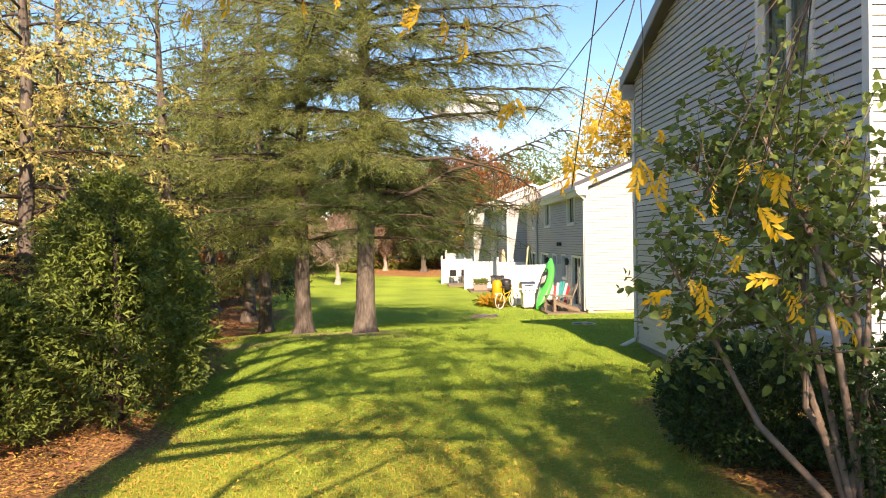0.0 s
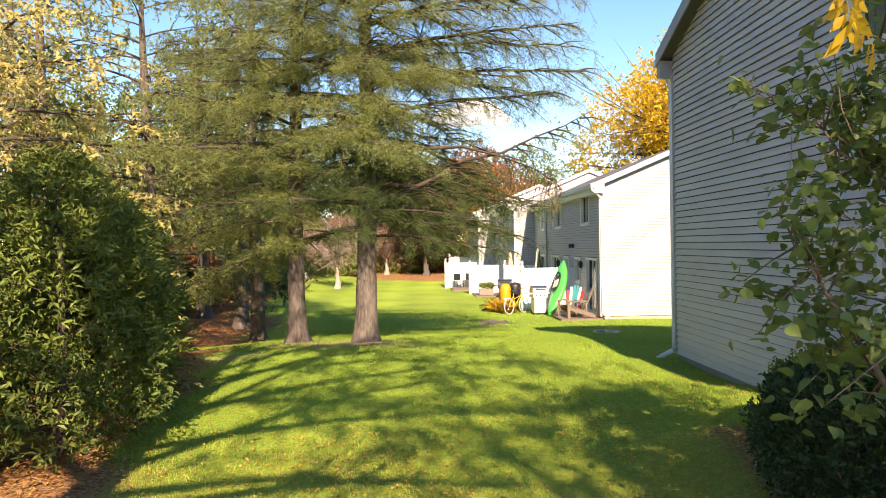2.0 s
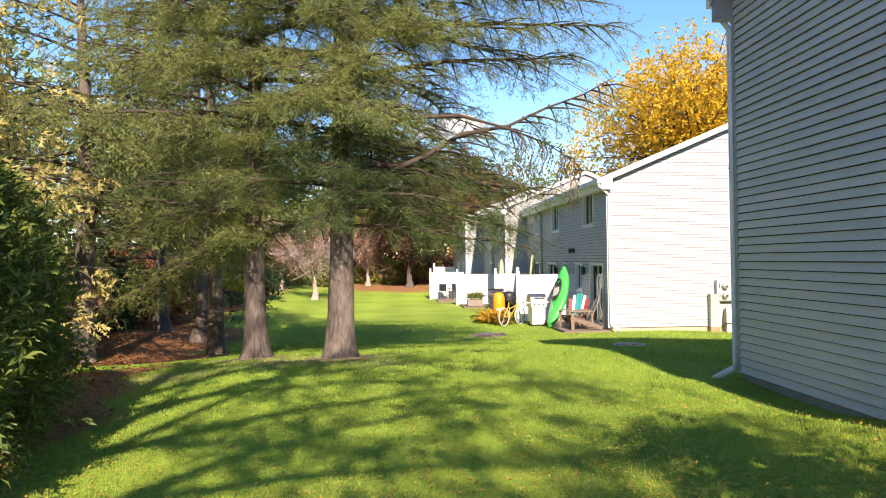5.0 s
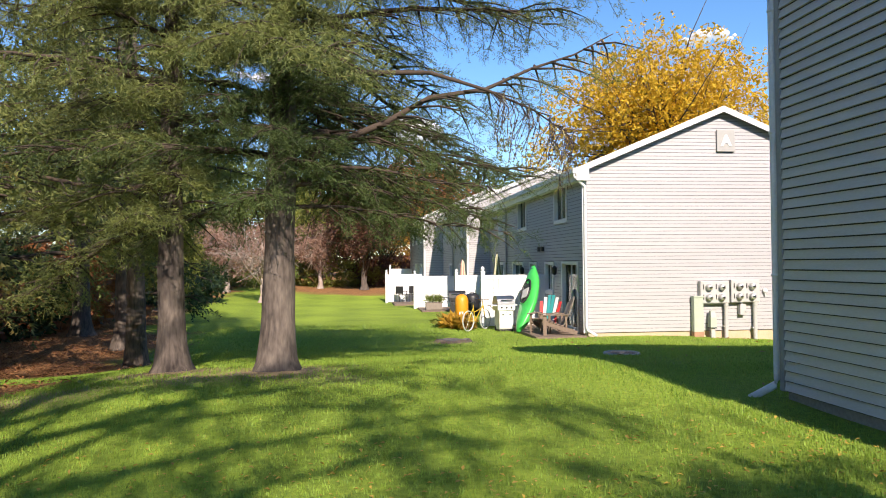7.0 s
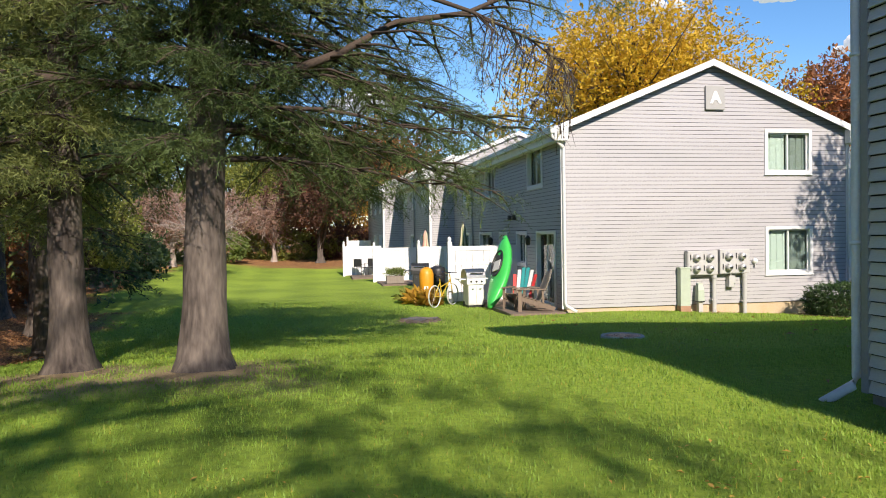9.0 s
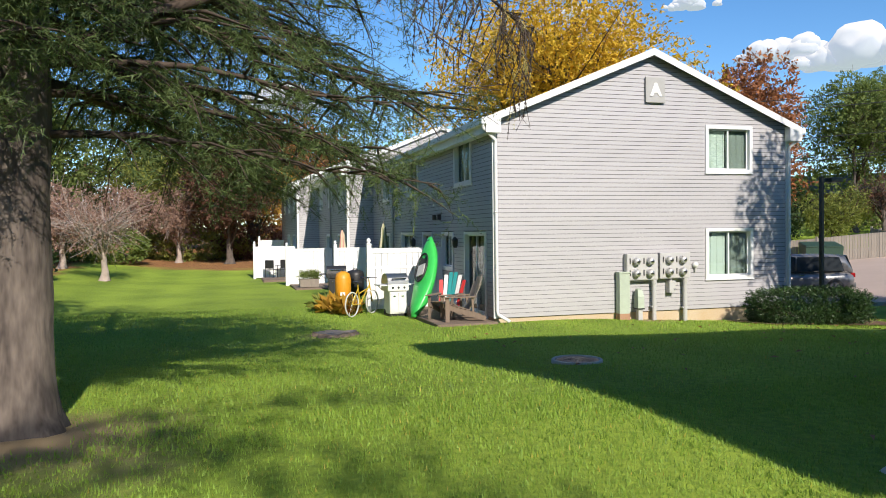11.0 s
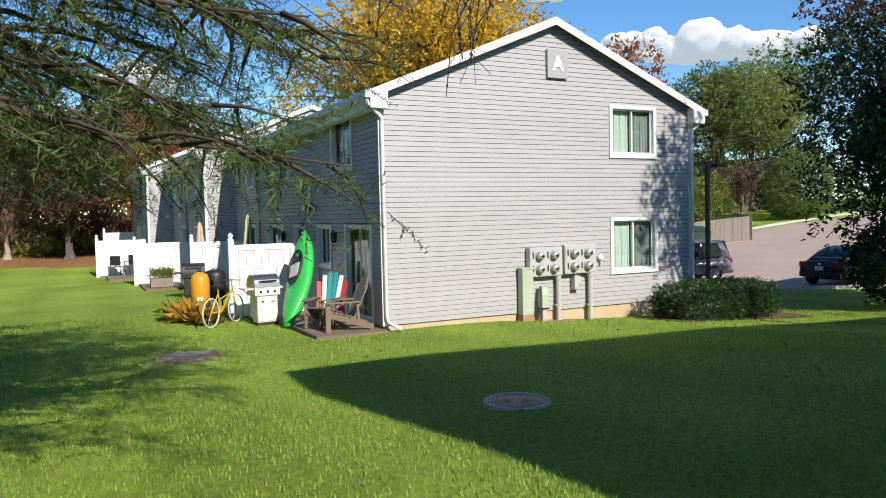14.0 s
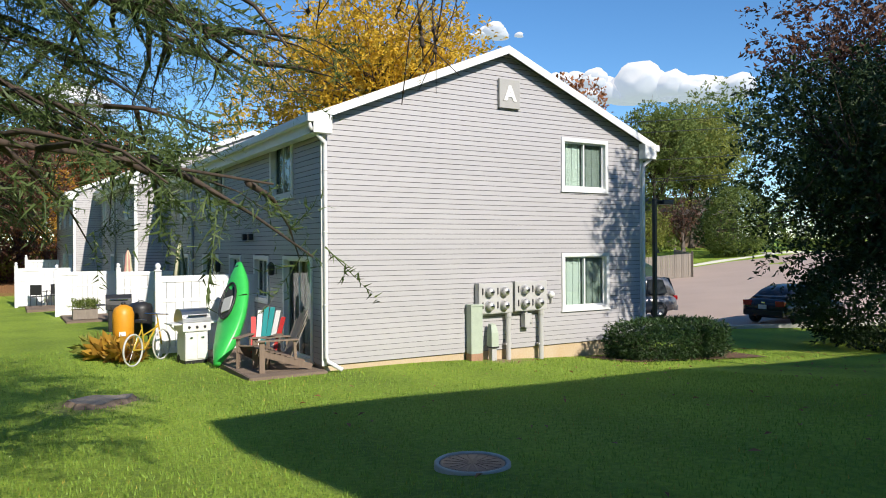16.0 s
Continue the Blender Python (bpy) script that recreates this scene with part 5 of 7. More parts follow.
def spreading_locust():
    """The locust overhead at the start: long limbs, thinning gold leaves, drooping sprays of compound leaves."""
    rng = np.random.default_rng(5)
    tree = thing("honey_locust", "spreading honey locust with thinning golden leaves", "tree")
    bx, by = -2.15, -1.2
    z0 = gz(bx, by)
    pts = [Vector((bx, by, z0 - 0.1)), Vector((bx + 0.06, by, z0 + 1.8)), Vector((bx - 0.05, by, z0 + 3.6)), Vector((bx + 0.05, by - 0.1, z0 + 5.4)), Vector((bx - 0.1, by + 0.1, z0 + 7.8)), Vector((bx + 0.25, by, z0 + 10.5)), Vector((bx + 0.1, by + 0.2, z0 + 12.5))]
    trunk_mesh(tree, rng, pts, 0.34, BARK, 12)
    wood, P, D = Wood(), [], []
    # limbs: where they leave the stem, compass turn from east, length, rise
    limbs = [(4.9, 10, 4.4, 0.22), (5.3, -25, 3.6, 0.35), (5.8, 28, 4.8, 0.42), (6.3, -12, 5.4, 0.35), (6.7, 48, 4.6, 0.5), (7.2, 5, 5.2, 0.45), (7.6, -48, 4.6, 0.4), (8.1, 30, 4.8, 0.5), (8.6, -20, 4.8, 0.5), (9.2, 12, 4.4, 0.5), (9.8, 60, 3.8, 0.5), (10.3, -30, 3.6, 0.5), (5.6, 165, 3.2, 0.5), (6.6, 205, 3.4, 0.5), (7.6, 140, 3.4, 0.5), (8.6, 230, 3.6, 0.5), (9.6, 180, 3.2, 0.5), (10.6, 110, 3.0, 0.5), (11.2, 270, 3.0, 0.5), (6.9, 80, 4.4, 0.4), (8.9, 95, 4.0, 0.45)]
    for z, turn, L, rise in limbs:
        az = radians(turn + rng.normal(0, 5))
        k = min(int(z / 12.5 * 6), 5)
        s = pts[k].lerp(pts[k + 1], 0.5)
        s = Vector((s.x, s.y, z0 + z))
        d = Vector((math.cos(az), math.sin(az), 0))
        side = Vector((-d.y, d.x, 0))
        curl = rng.normal(0, 0.12)
        line = [s + d * L * t + side * L * curl * t * t + Vector((0, 0, L * (rise * t * 1.5 - rise * 0.9 * t * t))) + wob(rng, 0.13 * t) for t in (0, 0.2, 0.4, 0.6, 0.8, 1.0)]
        wood.add(line, [0.10, 0.085, 0.065, 0.048, 0.03, 0.012], 6)
        for q in range(10):
            t = rng.uniform(0.2, 1.0) * 5
            p = line[min(int(t), 4)].lerp(line[min(int(t), 4) + 1], t - min(int(t), 4))
            e = p + d * rng.uniform(0.2, 1.3) + side * rng.normal(0, 0.85) + Vector((0, 0, rng.uniform(-0.5, 0.7)))
            m = p.lerp(e, 0.5) + wob(rng, 0.12)
            wood.add([p, m, e], [0.024, 0.016, 0.005], 4)
            if z < 6.0 and rng.uniform() < 0.55:
                continue
            for c0 in (e, e, m):
                for _ in range(int(rng.integers(3, 11) if z < 8 else rng.integers(0, 7))):
                    P.append(c0 + wob(rng, 0.21))
                    D.append((rng.normal(0, 0.5), rng.normal(0, 0.5), -0.5))
    # low limbs over the walk with hanging sprays
    sprays = []
    for s, e, hangs in (
        ((-1.2, -2.2, 3.4), (1.1, 3.4, 2.75), ((0.62, 2.95, 1.70), (0.78, 3.15, 1.98), (0.5, 3.35, 2.02), (0.92, 3.0, 1.88))),
        ((-1.2, -2.3, 3.2), (1.5, 2.7, 2.35), ((0.95, 2.42, 1.36), (1.02, 2.6, 1.62), (1.2, 2.65, 1.52), (1.32, 2.8, 1.75), (1.45, 2.9, 1.3))),
        ((-1.4, -2.2, 3.6), (-0.2, 4.3, 3.0), ((-0.02, 3.6, 2.52), (0.2, 4.0, 2.65), (-0.5, 3.7, 2.72), (-0.9, 3.4, 2.6))),
    ):
        s, e = Vector(s), Vector(e)
        line = [s.lerp(e, t) + Vector((0, 0, 0.9 * t * (1 - t))) + wob(rng, 0.06) for t in (0, 0.2, 0.4, 0.6, 0.8, 1.0)]
        wood.add(line, [0.06, 0.045, 0.032, 0.022, 0.014, 0.006], 6)
        for h in hangs:
            h = Vector(h)
            a = min(line, key=lambda v: (v.xy - h.xy).length)
            wood.add([a, a.lerp(h, 0.5) + Vector((0.03, 0.05, 0.06)), h], [0.0035, 0.0025, 0.002], 4)
            for _ in range(4):
                sprays.append(h + wob(rng, 0.07) + Vector((0, 0, rng.uniform(-0.03, 0.12))))
    wood.mesh("limb_frame", TWIG, tree)
    prng = random.Random(8)
    V, T = scatter(rng, P, D, [t_spray(7, prng, 0.36, 0.7, 0.45) for _ in range(4)], 0.27, 0.5)
    raw_tris("foliage", V, T, YELLOW, tree)
    # compound leaves: paired leaflets on a rib
    tv, tt = [], []
    lv, lt = t_leaf(0.42, 0.08)
    for k in range(7):
        for sg in (1, -1):
            R = np.array(Euler((0.5 * sg + prng.uniform(-0.5, 0.5), 0.45 + prng.uniform(-0.3, 0.4), sg * prng.uniform(0.7, 1.2))).to_matrix())
            q = lv * 0.34 * prng.uniform(0.75, 1.15) * (1 - 0.3 * abs(k / 6 - 0.45)) @ R.T + np.array([0.14 + k * 0.13 + 0.04 * sg, 0, 0])
            tt += [t + len(tv) for t in lt]
            tv += list(q)
    tt.append(np.array([len(tv), len(tv) + 1, len(tv) + 2]))
    tv += [np.array([0, -0.008, 0]), np.array([0, 0.008, 0]), np.array([1.05, 0, 0])]
    tv = np.array(tv)
    tv[:, 2] -= 0.32 * tv[:, 0] ** 2
    V, T = scatter(rng, [tuple(p) for p in sprays], [(rng.normal(0.1, 0.5), rng.normal(0, 0.5), -rng.uniform(0.3, 1.1)) for _ in sprays], [(tv, np.array(tt))], 0.115, 0.2)
    raw_tris("compound_leaves", V, T, YELLOW, tree, "golden paired leaflets")


spreading_locust()
for x, y, h, rad, seed, n in ((3.3, -8.0, 13.5, 3.6, 131, 800), (-6.3, -4.5, 12, 3.6, 132, 1500)):
    broadleaf("honey_locust", "golden honey locust behind the start of the walk", x, y, h, rad, seed, YELLOW, n, 0.42, crown_low=0.3, lumps=20, trunk_r=0.22, twiggy=3)


def lilac():
    """A leggy shrub with several leaning stems and broad leaves at their ends."""
    rng = np.random.default_rng(9)
    ob = thing("lilac_shrub", "leggy lilac with pale stems and broad green leaves", "shrub")
    bx, by = 2.95, 4.85
    z0 = gz(bx, by)
    wood, P, D = Wood(), [], []
    tips = [(1.95, 6.0, 1.55), (2.3, 6.4, 2.3), (2.65, 6.1, 2.85), (3.05, 6.3, 2.9), (3.4, 5.7, 2.3), (2.85, 6.5, 2.3), (2.45, 5.4, 1.15), (3.4, 5.3, 1.6)]
    for k, t in enumerate(tips):
        b = Vector((bx + rng.normal(0, 0.08), by + rng.normal(0, 0.08), z0 - 0.05))
        t = Vector(t)
        bow = Vector((0, 0, 0.25)) if k not in (0, 9) else Vector((0, 0, -0.1))
        line = [b, b.lerp(t, 0.3) + bow + wob(rng, 0.09), b.lerp(t, 0.6) + bow * 0.8 + wob(rng, 0.12), b.lerp(t, 0.85) + wob(rng, 0.09), t]
        wood.add(line, [0.030, 0.024, 0.016, 0.009, 0.004], 8)
        for q in range(30):
            s = rng.uniform(0.42, 1.0) * 4
            p = line[min(int(s), 3)].lerp(line[min(int(s), 3) + 1], s - min(int(s), 3))
            e = p + Vector(rng.normal(0, 0.27, 3)) + (t - b).normalized() * 0.1
            wood.add([p, p.lerp(e, 0.5) + wob(rng, 0.03), e], [0.008, 0.005, 0.003], 4)
            for _ in range(17):
                P.append(p.lerp(e, rng.uniform(0.3, 1.2)) + wob(rng, 0.07))
                D.append((rng.normal(0, 0.6), rng.normal(0, 0.6), -rng.uniform(0, 0.7)))
    wood.mesh("stem_frame", LILACBARK, ob)
    # heart-shaped leaf
    lv = np.array([(0, 0, 0), (0.12, 0.30, 0.05), (0.42, 0.36, 0.06), (0.75, 0.18, 0.02), (1.0, 0, -0.08), (0.75, -0.18, 0.02), (0.42, -0.36, 0.06), (0.12, -0.30, 0.05), (0.45, 0, -0.04)])
    lt = np.array([(8, i, (i + 1) % 8) for i in range(8)])
    V, T = scatter(rng, [tuple(p) for p in P], D, [(lv, lt)], 0.082, 0.35)
    raw_tris("leaves", V, T, LILAC, ob)
    return ob


lilac()
shrub("evergreen_bush", "rounded dark evergreen bush beside the house", "bush", (3.2, 6.75), (0.88, 1.1, 0.5), 120, HEDGE, 4800, 0.11, boxy=2.5)
shrub("evergreen_bush", "rounded dark evergreen bush beside the house", "bush", (3.66, 8.45), (0.5, 0.72, 0.44), 121, HEDGE, 2400, 0.11, boxy=2.5)
shrub("evergreen_bush", "rounded dark evergreen bush beside the house", "bush", (3.7, 5.0), (0.8, 0.9, 0.6), 122, HEDGE, 3000, 0.12, boxy=2.5)
shrub("clipped_hedge", "clipped dark green box hedge in a mulch bed", "hedge", (13.95, 26.0), (1.5, 0.72, 0.47), 123, HEDGE, 7000, 0.11, boxy=5.0)


# ---- car park, far side ----
def sheet(name, quad_uv, dz, material, label, category, nu=24, nv=24, kind="structure"):
    """A thin sheet that follows the ground, from a bilinear patch of four plan corners."""
    a, b, c, d = [np.array(q, float) for q in quad_uv]
    V, Fc = [], []
    for j in range(nv + 1):
        for i in range(nu + 1):
            u, v = i / nu, j / nv
            p = (a * (1 - u) + b * u) * (1 - v) + (d * (1 - u) + c * u) * v
            V.append((p[0], p[1], gz(p[0], p[1]) + dz))
    for j in range(nv):
        for i in range(nu):
            k = j * (nu + 1) + i
            Fc.append((k, k + 1, k + nu + 2, k + nu + 1))
    return tagged(raw(name, V, Fc, material, smooth=True), label, category, kind=kind)


sheet("road", ((16.5, 36.0), (29.5, 28.2), (66, 45), (37.5, 52)), 0.03, ASPHALT, "sun-bleached asphalt car park", "car park", 30, 30)


def kerb_line(pts, name="kerb"):
    V, Fc = [], []
    for k, (x, y) in enumerate(pts):
        x1, y1 = pts[min(k + 1, len(pts) - 1)]
        x0, y0 = pts[max(k - 1, 0)]
        d = Vector((x1 - x0, y1 - y0)).normalized()
        nx, ny = -d.y * 0.11, d.x * 0.11
        z = gz(x, y)
        V += [(x - nx, y - ny, z - 0.1), (x - nx, y - ny, z + 0.13), (x + nx, y + ny, z + 0.13), (x + nx, y + ny, z - 0.1)]
        if k:
            o = 4 * k
            for j in range(4):
                Fc.append((o - 4 + j, o - 4 + (j + 1) % 4, o + (j + 1) % 4, o + j))
    tagged(raw(name, V, Fc, KERB), "pale concrete kerb along the car park", "kerb", kind="structure")


kerb_line([(16.5 + 13 * t, 36.0 - 7.8 * t) for t in np.linspace(0, 1, 12)])
kerb_line([(39.5 + 26.5 * t, 51.4 - 6.4 * t + 1.6 * math.sin(3.1 * t)) for t in np.linspace(0, 1, 24)])
# mulch bed under the hedge
sheet("flower_bed", ((12.3, 25.35), (16.3, 25.15), (16.6, 26.6), (12.2, 26.9)), 0.025, MULCH, "reddish bark mulch bed", "mulch bed", 12, 6)
sheet("pavement", ((52, 50.3), (62, 47.5), (64, 49.0), (53, 52.0)), 0.04, KERB, "pale concrete path across the verge", "path", 10, 4)


def bin_enclosure():
    ob = thing("bin_enclosure", "weathered grey board fence round the bins", "fence", (0, 0, 0))
    p0, p1, p2 = Vector((31.5, 50.2)), Vector((39.0, 46.6)), Vector((41.0, 49.8))
    for a, b in ((p0, p1), (p1, p2)):
        L = (b - a).length
        n = int(L / 0.155)
        d = (b - a).normalized()
        first = None
        for k in range(n):
            c = a + d * (k + 0.5) * 0.155
            z = gz(c.x, c.y)
            bm = boxed(-0.07, 0.07, -0.012, 0.012, 0.03, 1.55 + 0.02 * ((k * 7) % 3), 0.004)
            o = part("board", bm, GREYWOOD, ob) if first is None else new("board", first.data)
            first = first or o
            o.parent = ob
            o.matrix_basis = pose(c.x, c.y, z, 0, 0, math.degrees(math.atan2(d.y, d.x)))
        for f in (0, 0.5, 1):
            c = a.lerp(b, f)
            o = part("post", boxed(-0.06, 0.06, -0.06, 0.06, -0.1, 1.66, 0.01), GREYWOOD, ob)
            o.matrix_basis = pose(c.x, c.y, gz(c.x, c.y), 0, 0, 30)
    m = thing("dumpster", "dark green steel dumpster with sloping lid", "dumpster", (34.6, 47.4, gz(34.6, 47.4)), -26)
    bm = bmesh.new()
    vs = [bm.verts.new(v) for v in ((-1, -0.6, 0.12), (1, -0.6, 0.12), (1, 0.6, 0.12), (-1, 0.6, 0.12), (-1.05, -0.75, 1.1), (1.05, -0.75, 1.1), (1.05, 0.7, 1.35), (-1.05, 0.7, 1.35))]
    for f in ((3, 2, 1, 0), (0, 1, 5, 4), (1, 2, 6, 5), (2, 3, 7, 6), (3, 0, 4, 7), (4, 5, 6, 7)):
        bm.faces.new([vs[i] for i in f])
    part("body", bm, DUMPGREEN, m)
    for s in (-0.52, 0.52):
        lid = part("lid", boxed(-0.5, 0.5, -0.8, 0.75, 0, 0.05, 0.015), DUMPGREEN, m)
        lid.matrix_basis = pose(s, 0, 1.25, 9.5, 0, 0)
    for s in (-0.8, 0.8):
        part("wheel", boxed(s - 0.08, s + 0.08, -0.5, -0.3, 0, 0.14, 0.03), RUBBER, m)
        part("fork_pocket", boxed(s * 1.32 - 0.06, s * 1.32 + 0.06, -0.4, 0.4, 0.55, 0.72, 0.01), DUMPGREEN, m)


bin_enclosure()


def lamp_post(x, y):
    z = gz(x, y)
    ob = thing("lamp_post", "dark square-topped car park lamp post", "street lamp", (x, y, z))
    part("base", lathe([(0.2, 0), (0.2, 0.25), (0.14, 0.3), (0.09, 0.34)], 14), KERB, ob, "round concrete base")
    part("pole", boxed(-0.06, 0.06, -0.06, 0.06, 0.3, 4.6, 0.012), BLACK, ob)
    part("arm", boxed(-0.03, 0.42, -0.03, 0.03, 4.45, 4.53, 0.008), BLACK, ob)
    part("lamp_head", boxed(0.28, 0.78, -0.17, 0.17, 4.4, 4.56, 0.03), BLACK, ob)


lamp_post(20.6, 32.6)


def wheel(parent, x, y, r, w):
    t = part("wheel", lathe([(r * 0.62, -w / 2), (r * 0.94, -w / 2), (r, -w * 0.36), (r, w * 0.36), (r * 0.94, w / 2), (r * 0.62, w / 2), (r * 0.62, -w / 2)], 26, cap=False), RUBBER, parent, "black tyre and alloy wheel")
    t.matrix_basis = pose(x, y, r, 90, 0, 0)
    rim = part("rim", lathe([(0.02, w * 0.30), (r * 0.2, w * 0.34), (r * 0.6, w * 0.2), (r * 0.64, w * 0.46), (r * 0.64, -w * 0.46), (r * 0.5, -w * 0.3), (0.02, -w * 0.3)], 22), STEEL, t, "silver alloy rim")
    for k in range(5):
        for s in (1, -1):
            sp = boxed(r * 0.12, r * 0.62, -r * 0.055, r * 0.055, s * w * 0.40 - 0.012, s * w * 0.40 + 0.012, 0.006)
            bmesh.ops.rotate(sp, matrix=Matrix.Rotation(2 * math.pi * k / 5, 3, "Z"), verts=sp.verts)
            part("spoke", sp, CHROME, t)


def loft(name, sections, material, parent, label="", smooth=True):
    """A body lofted through closed sections, each a list of points."""
    V, Fc, n = [], [], len(sections[0])
    for s in sections:
        V += s
    for k in range(len(sections) - 1):
        for i in range(n):
            j = (i + 1) % n
            Fc.append((k * n + i, k * n + j, (k + 1) * n + j, (k + 1) * n + i))
    Fc.append(tuple(range(n - 1, -1, -1)))
    Fc.append(tuple(range(len(V) - n, len(V))))
    return raw(name, V, Fc, material, parent, label, smooth)


def ring(x, half, z0, z1, crown=0.12):
    """A rounded car section at x."""
    out = []
    for a in np.linspace(0, 2 * math.pi, 20, endpoint=False):
        c, s = math.cos(a), math.sin(a)
        out.append((x, half * abs(c) ** 0.42 * (1 if c > 0 else -1), (z0 + z1) / 2 + (z1 - z0) / 2 * abs(s) ** 0.6 * (1 if s > 0 else -1)))
    return out


def car(label, x, y, rz, L, W, H, paint, suv):
    """A car along local +x (front). Body, glasshouse, windows, wheels, lamps, bumpers, plate."""
    ob = thing("parked_car", label, "car", (x, y, gz(x, y) + 0.03), rz, group="parked cars")
    h = L / 2
    belt = 0.98 if suv else 0.92
    prof = [(-h, 0.80, 0.45, belt - 0.12), (-h + 0.10, 0.94, 0.30, belt + 0.02), (-h + 0.55, 1.0, 0.22, belt + 0.05), (-h * 0.4, 1.0, 0.20, belt), (h * 0.2, 1.0, 0.20, belt - 0.02), (h * 0.48, 1.0, 0.20, belt - 0.05), (h * 0.8, 0.96, 0.22, belt - 0.16), (h - 0.1, 0.88, 0.28, belt - 0.27), (h, 0.74, 0.40, belt - 0.36)]
    loft("body", [ring(px, W / 2 * k, z0, z1) for px, k, z0, z1 in prof], paint, ob)
    if suv:
        cab = [(-h + 0.08, 0.86, belt - 0.1, belt + 0.1), (-h + 0.32, 0.80, belt - 0.1, H - 0.06), (-h + 0.9, 0.78, belt - 0.1, H), (0.1, 0.79, belt - 0.1, H), (h * 0.22, 0.80, belt - 0.1, H - 0.05), (h * 0.52, 0.84, belt - 0.1, belt - 0.02)]
    else:
        cab = [(-h + 0.35, 0.80, belt - 0.12, belt + 0.06), (-h + 0.95, 0.76, belt - 0.1, H - 0.13), (-h + 1.5, 0.74, belt - 0.1, H - 0.01), (-0.1, 0.74, belt - 0.1, H), (h * 0.14, 0.76, belt - 0.1, H - 0.07), (h * 0.52, 0.84, belt - 0.12, belt - 0.06)]
    loft("cabin", [ring(px, W / 2 * k, z0, z1) for px, k, z0, z1 in cab], paint, ob, "painted roof and pillars")
    wt, wb = H - 0.12, belt + 0.05
    for s in (1, -1):
        yb, yt = s * (W / 2 * 0.83 + 0.0), s * (W / 2 * 0.765)
        x0, x1, x2 = (-h + 0.42, -h + 1.35, h * 0.05) if suv else (-h + 1.05, -h + 1.75, h * 0.05)
        for k, (a, b, at, bt) in enumerate(((x0, x1 - 0.04, x0 + (0.2 if suv else 0.35), x1 - 0.06), (x1 + 0.04, x2 - 0.04, x1 + 0.02, x2 - 0.06), (x2 + 0.04, h * 0.44, x2 + 0.02, h * 0.18))):
            V = [(a, yb, wb), (b, yb, wb), (bt, yt, wt), (at, yt, wt)]
            o = [(p[0], p[1] + s * 0.03, p[2]) for p in V]
            raw("side_window", V + o, [(0, 1, 2, 3), (7, 6, 5, 4), (0, 4, 5, 1), (1, 5, 6, 2), (2, 6, 7, 3), (3, 7, 4, 0)], CARGLASS, ob, "dark tinted side glass")
        part("mirror", boxed(h * 0.34, h * 0.34 + 0.14, s * (W / 2 + 0.02) - 0.08, s * (W / 2 + 0.02) + 0.08, belt + 0.03, belt + 0.17, 0.03), paint, ob)
        part("door_handle", boxed(-0.15, 0.05, s * W / 2 * 0.995 - 0.02, s * W / 2 * 0.995 + 0.02, belt - 0.14, belt - 0.1, 0.008), CHROME, ob)
        part("tail_light", boxed(-h - 0.005, -h + 0.16, s * W / 2 * 0.70 - 0.17, s * W / 2 * 0.70 + 0.17, belt - 0.22 if not suv else belt - 0.2, belt - 0.02, 0.025), TAILRED, ob, "red tail lamp lens")
        for px in (-h + 0.85, h - 0.85):
            wheel(ob, px, s * (W / 2 - 0.10), 0.33 if not suv else 0.36, 0.21)
    a, b = (-h + 0.04, -h + 0.26) if suv else (-h + 0.42, -h + 1.35)
    hw = W / 2 * 0.66
    V = [(a, -hw, wb + 0.02), (a, hw, wb + 0.02), (b, hw * 0.92, wt + 0.03), (b, -hw * 0.92, wt + 0.03)]
    o = [(p[0] - 0.02, p[1], p[2] + 0.035) for p in V]
    raw("rear_window", V + o, [(0, 1, 2, 3), (7, 6, 5, 4), (0, 4, 5, 1), (1, 5, 6, 2), (2, 6, 7, 3), (3, 7, 4, 0)], CARGLASS, ob, "sloping rear glass")
    part("rear_bumper", boxed(-h - 0.05, -h + 0.2, -W / 2 * 0.86, W / 2 * 0.86, 0.34, 0.56, 0.05), paint, ob)
    part("number_plate", boxed(-h - 0.062, -h - 0.045, -0.16, 0.16, 0.60, 0.75, 0.004), WHITEP, ob, "pale number plate")
    part("boot_badge", boxed(-h - 0.012, -h + 0.02, -0.07, 0.07, 0.80, 0.86, 0.01), CHROME, ob)
    return ob


car("shiny dark navy saloon parked at the kerb", 27.3, 31.7, 5, 4.6, 1.82, 1.45, CARBLUE, False)
car("grey estate car parked beyond the hedge", 23.7, 37.5, 158, 4.5, 1.85, 1.75, CARSILVER, True)


def power_lines():
    ob = thing("power_lines", "thin overhead wires across the car park", "wires", (0, 0, 0))
    for z, dz, y in ((9.6, 0.3, 0.0), (8.9, 0.2, 0.6), (6.7, 0.15, 0.2), (5.3, 0.1, 0.9), (5.05, 0.1, 0.4)):
        a, b = Vector((20, 66 + y, z - 0.5)), Vector((100, 34 + y, z + 5.5 + dz * 4))
        pts = [a.lerp(b, t) + Vector((0, 0, -2.4 * t * (1 - t))) for t in np.linspace(0, 1, 14)]
        V, Fc = tube_path(pts, [0.03] * 14, 5)
        raw("wire", V, Fc, BLACK, ob)


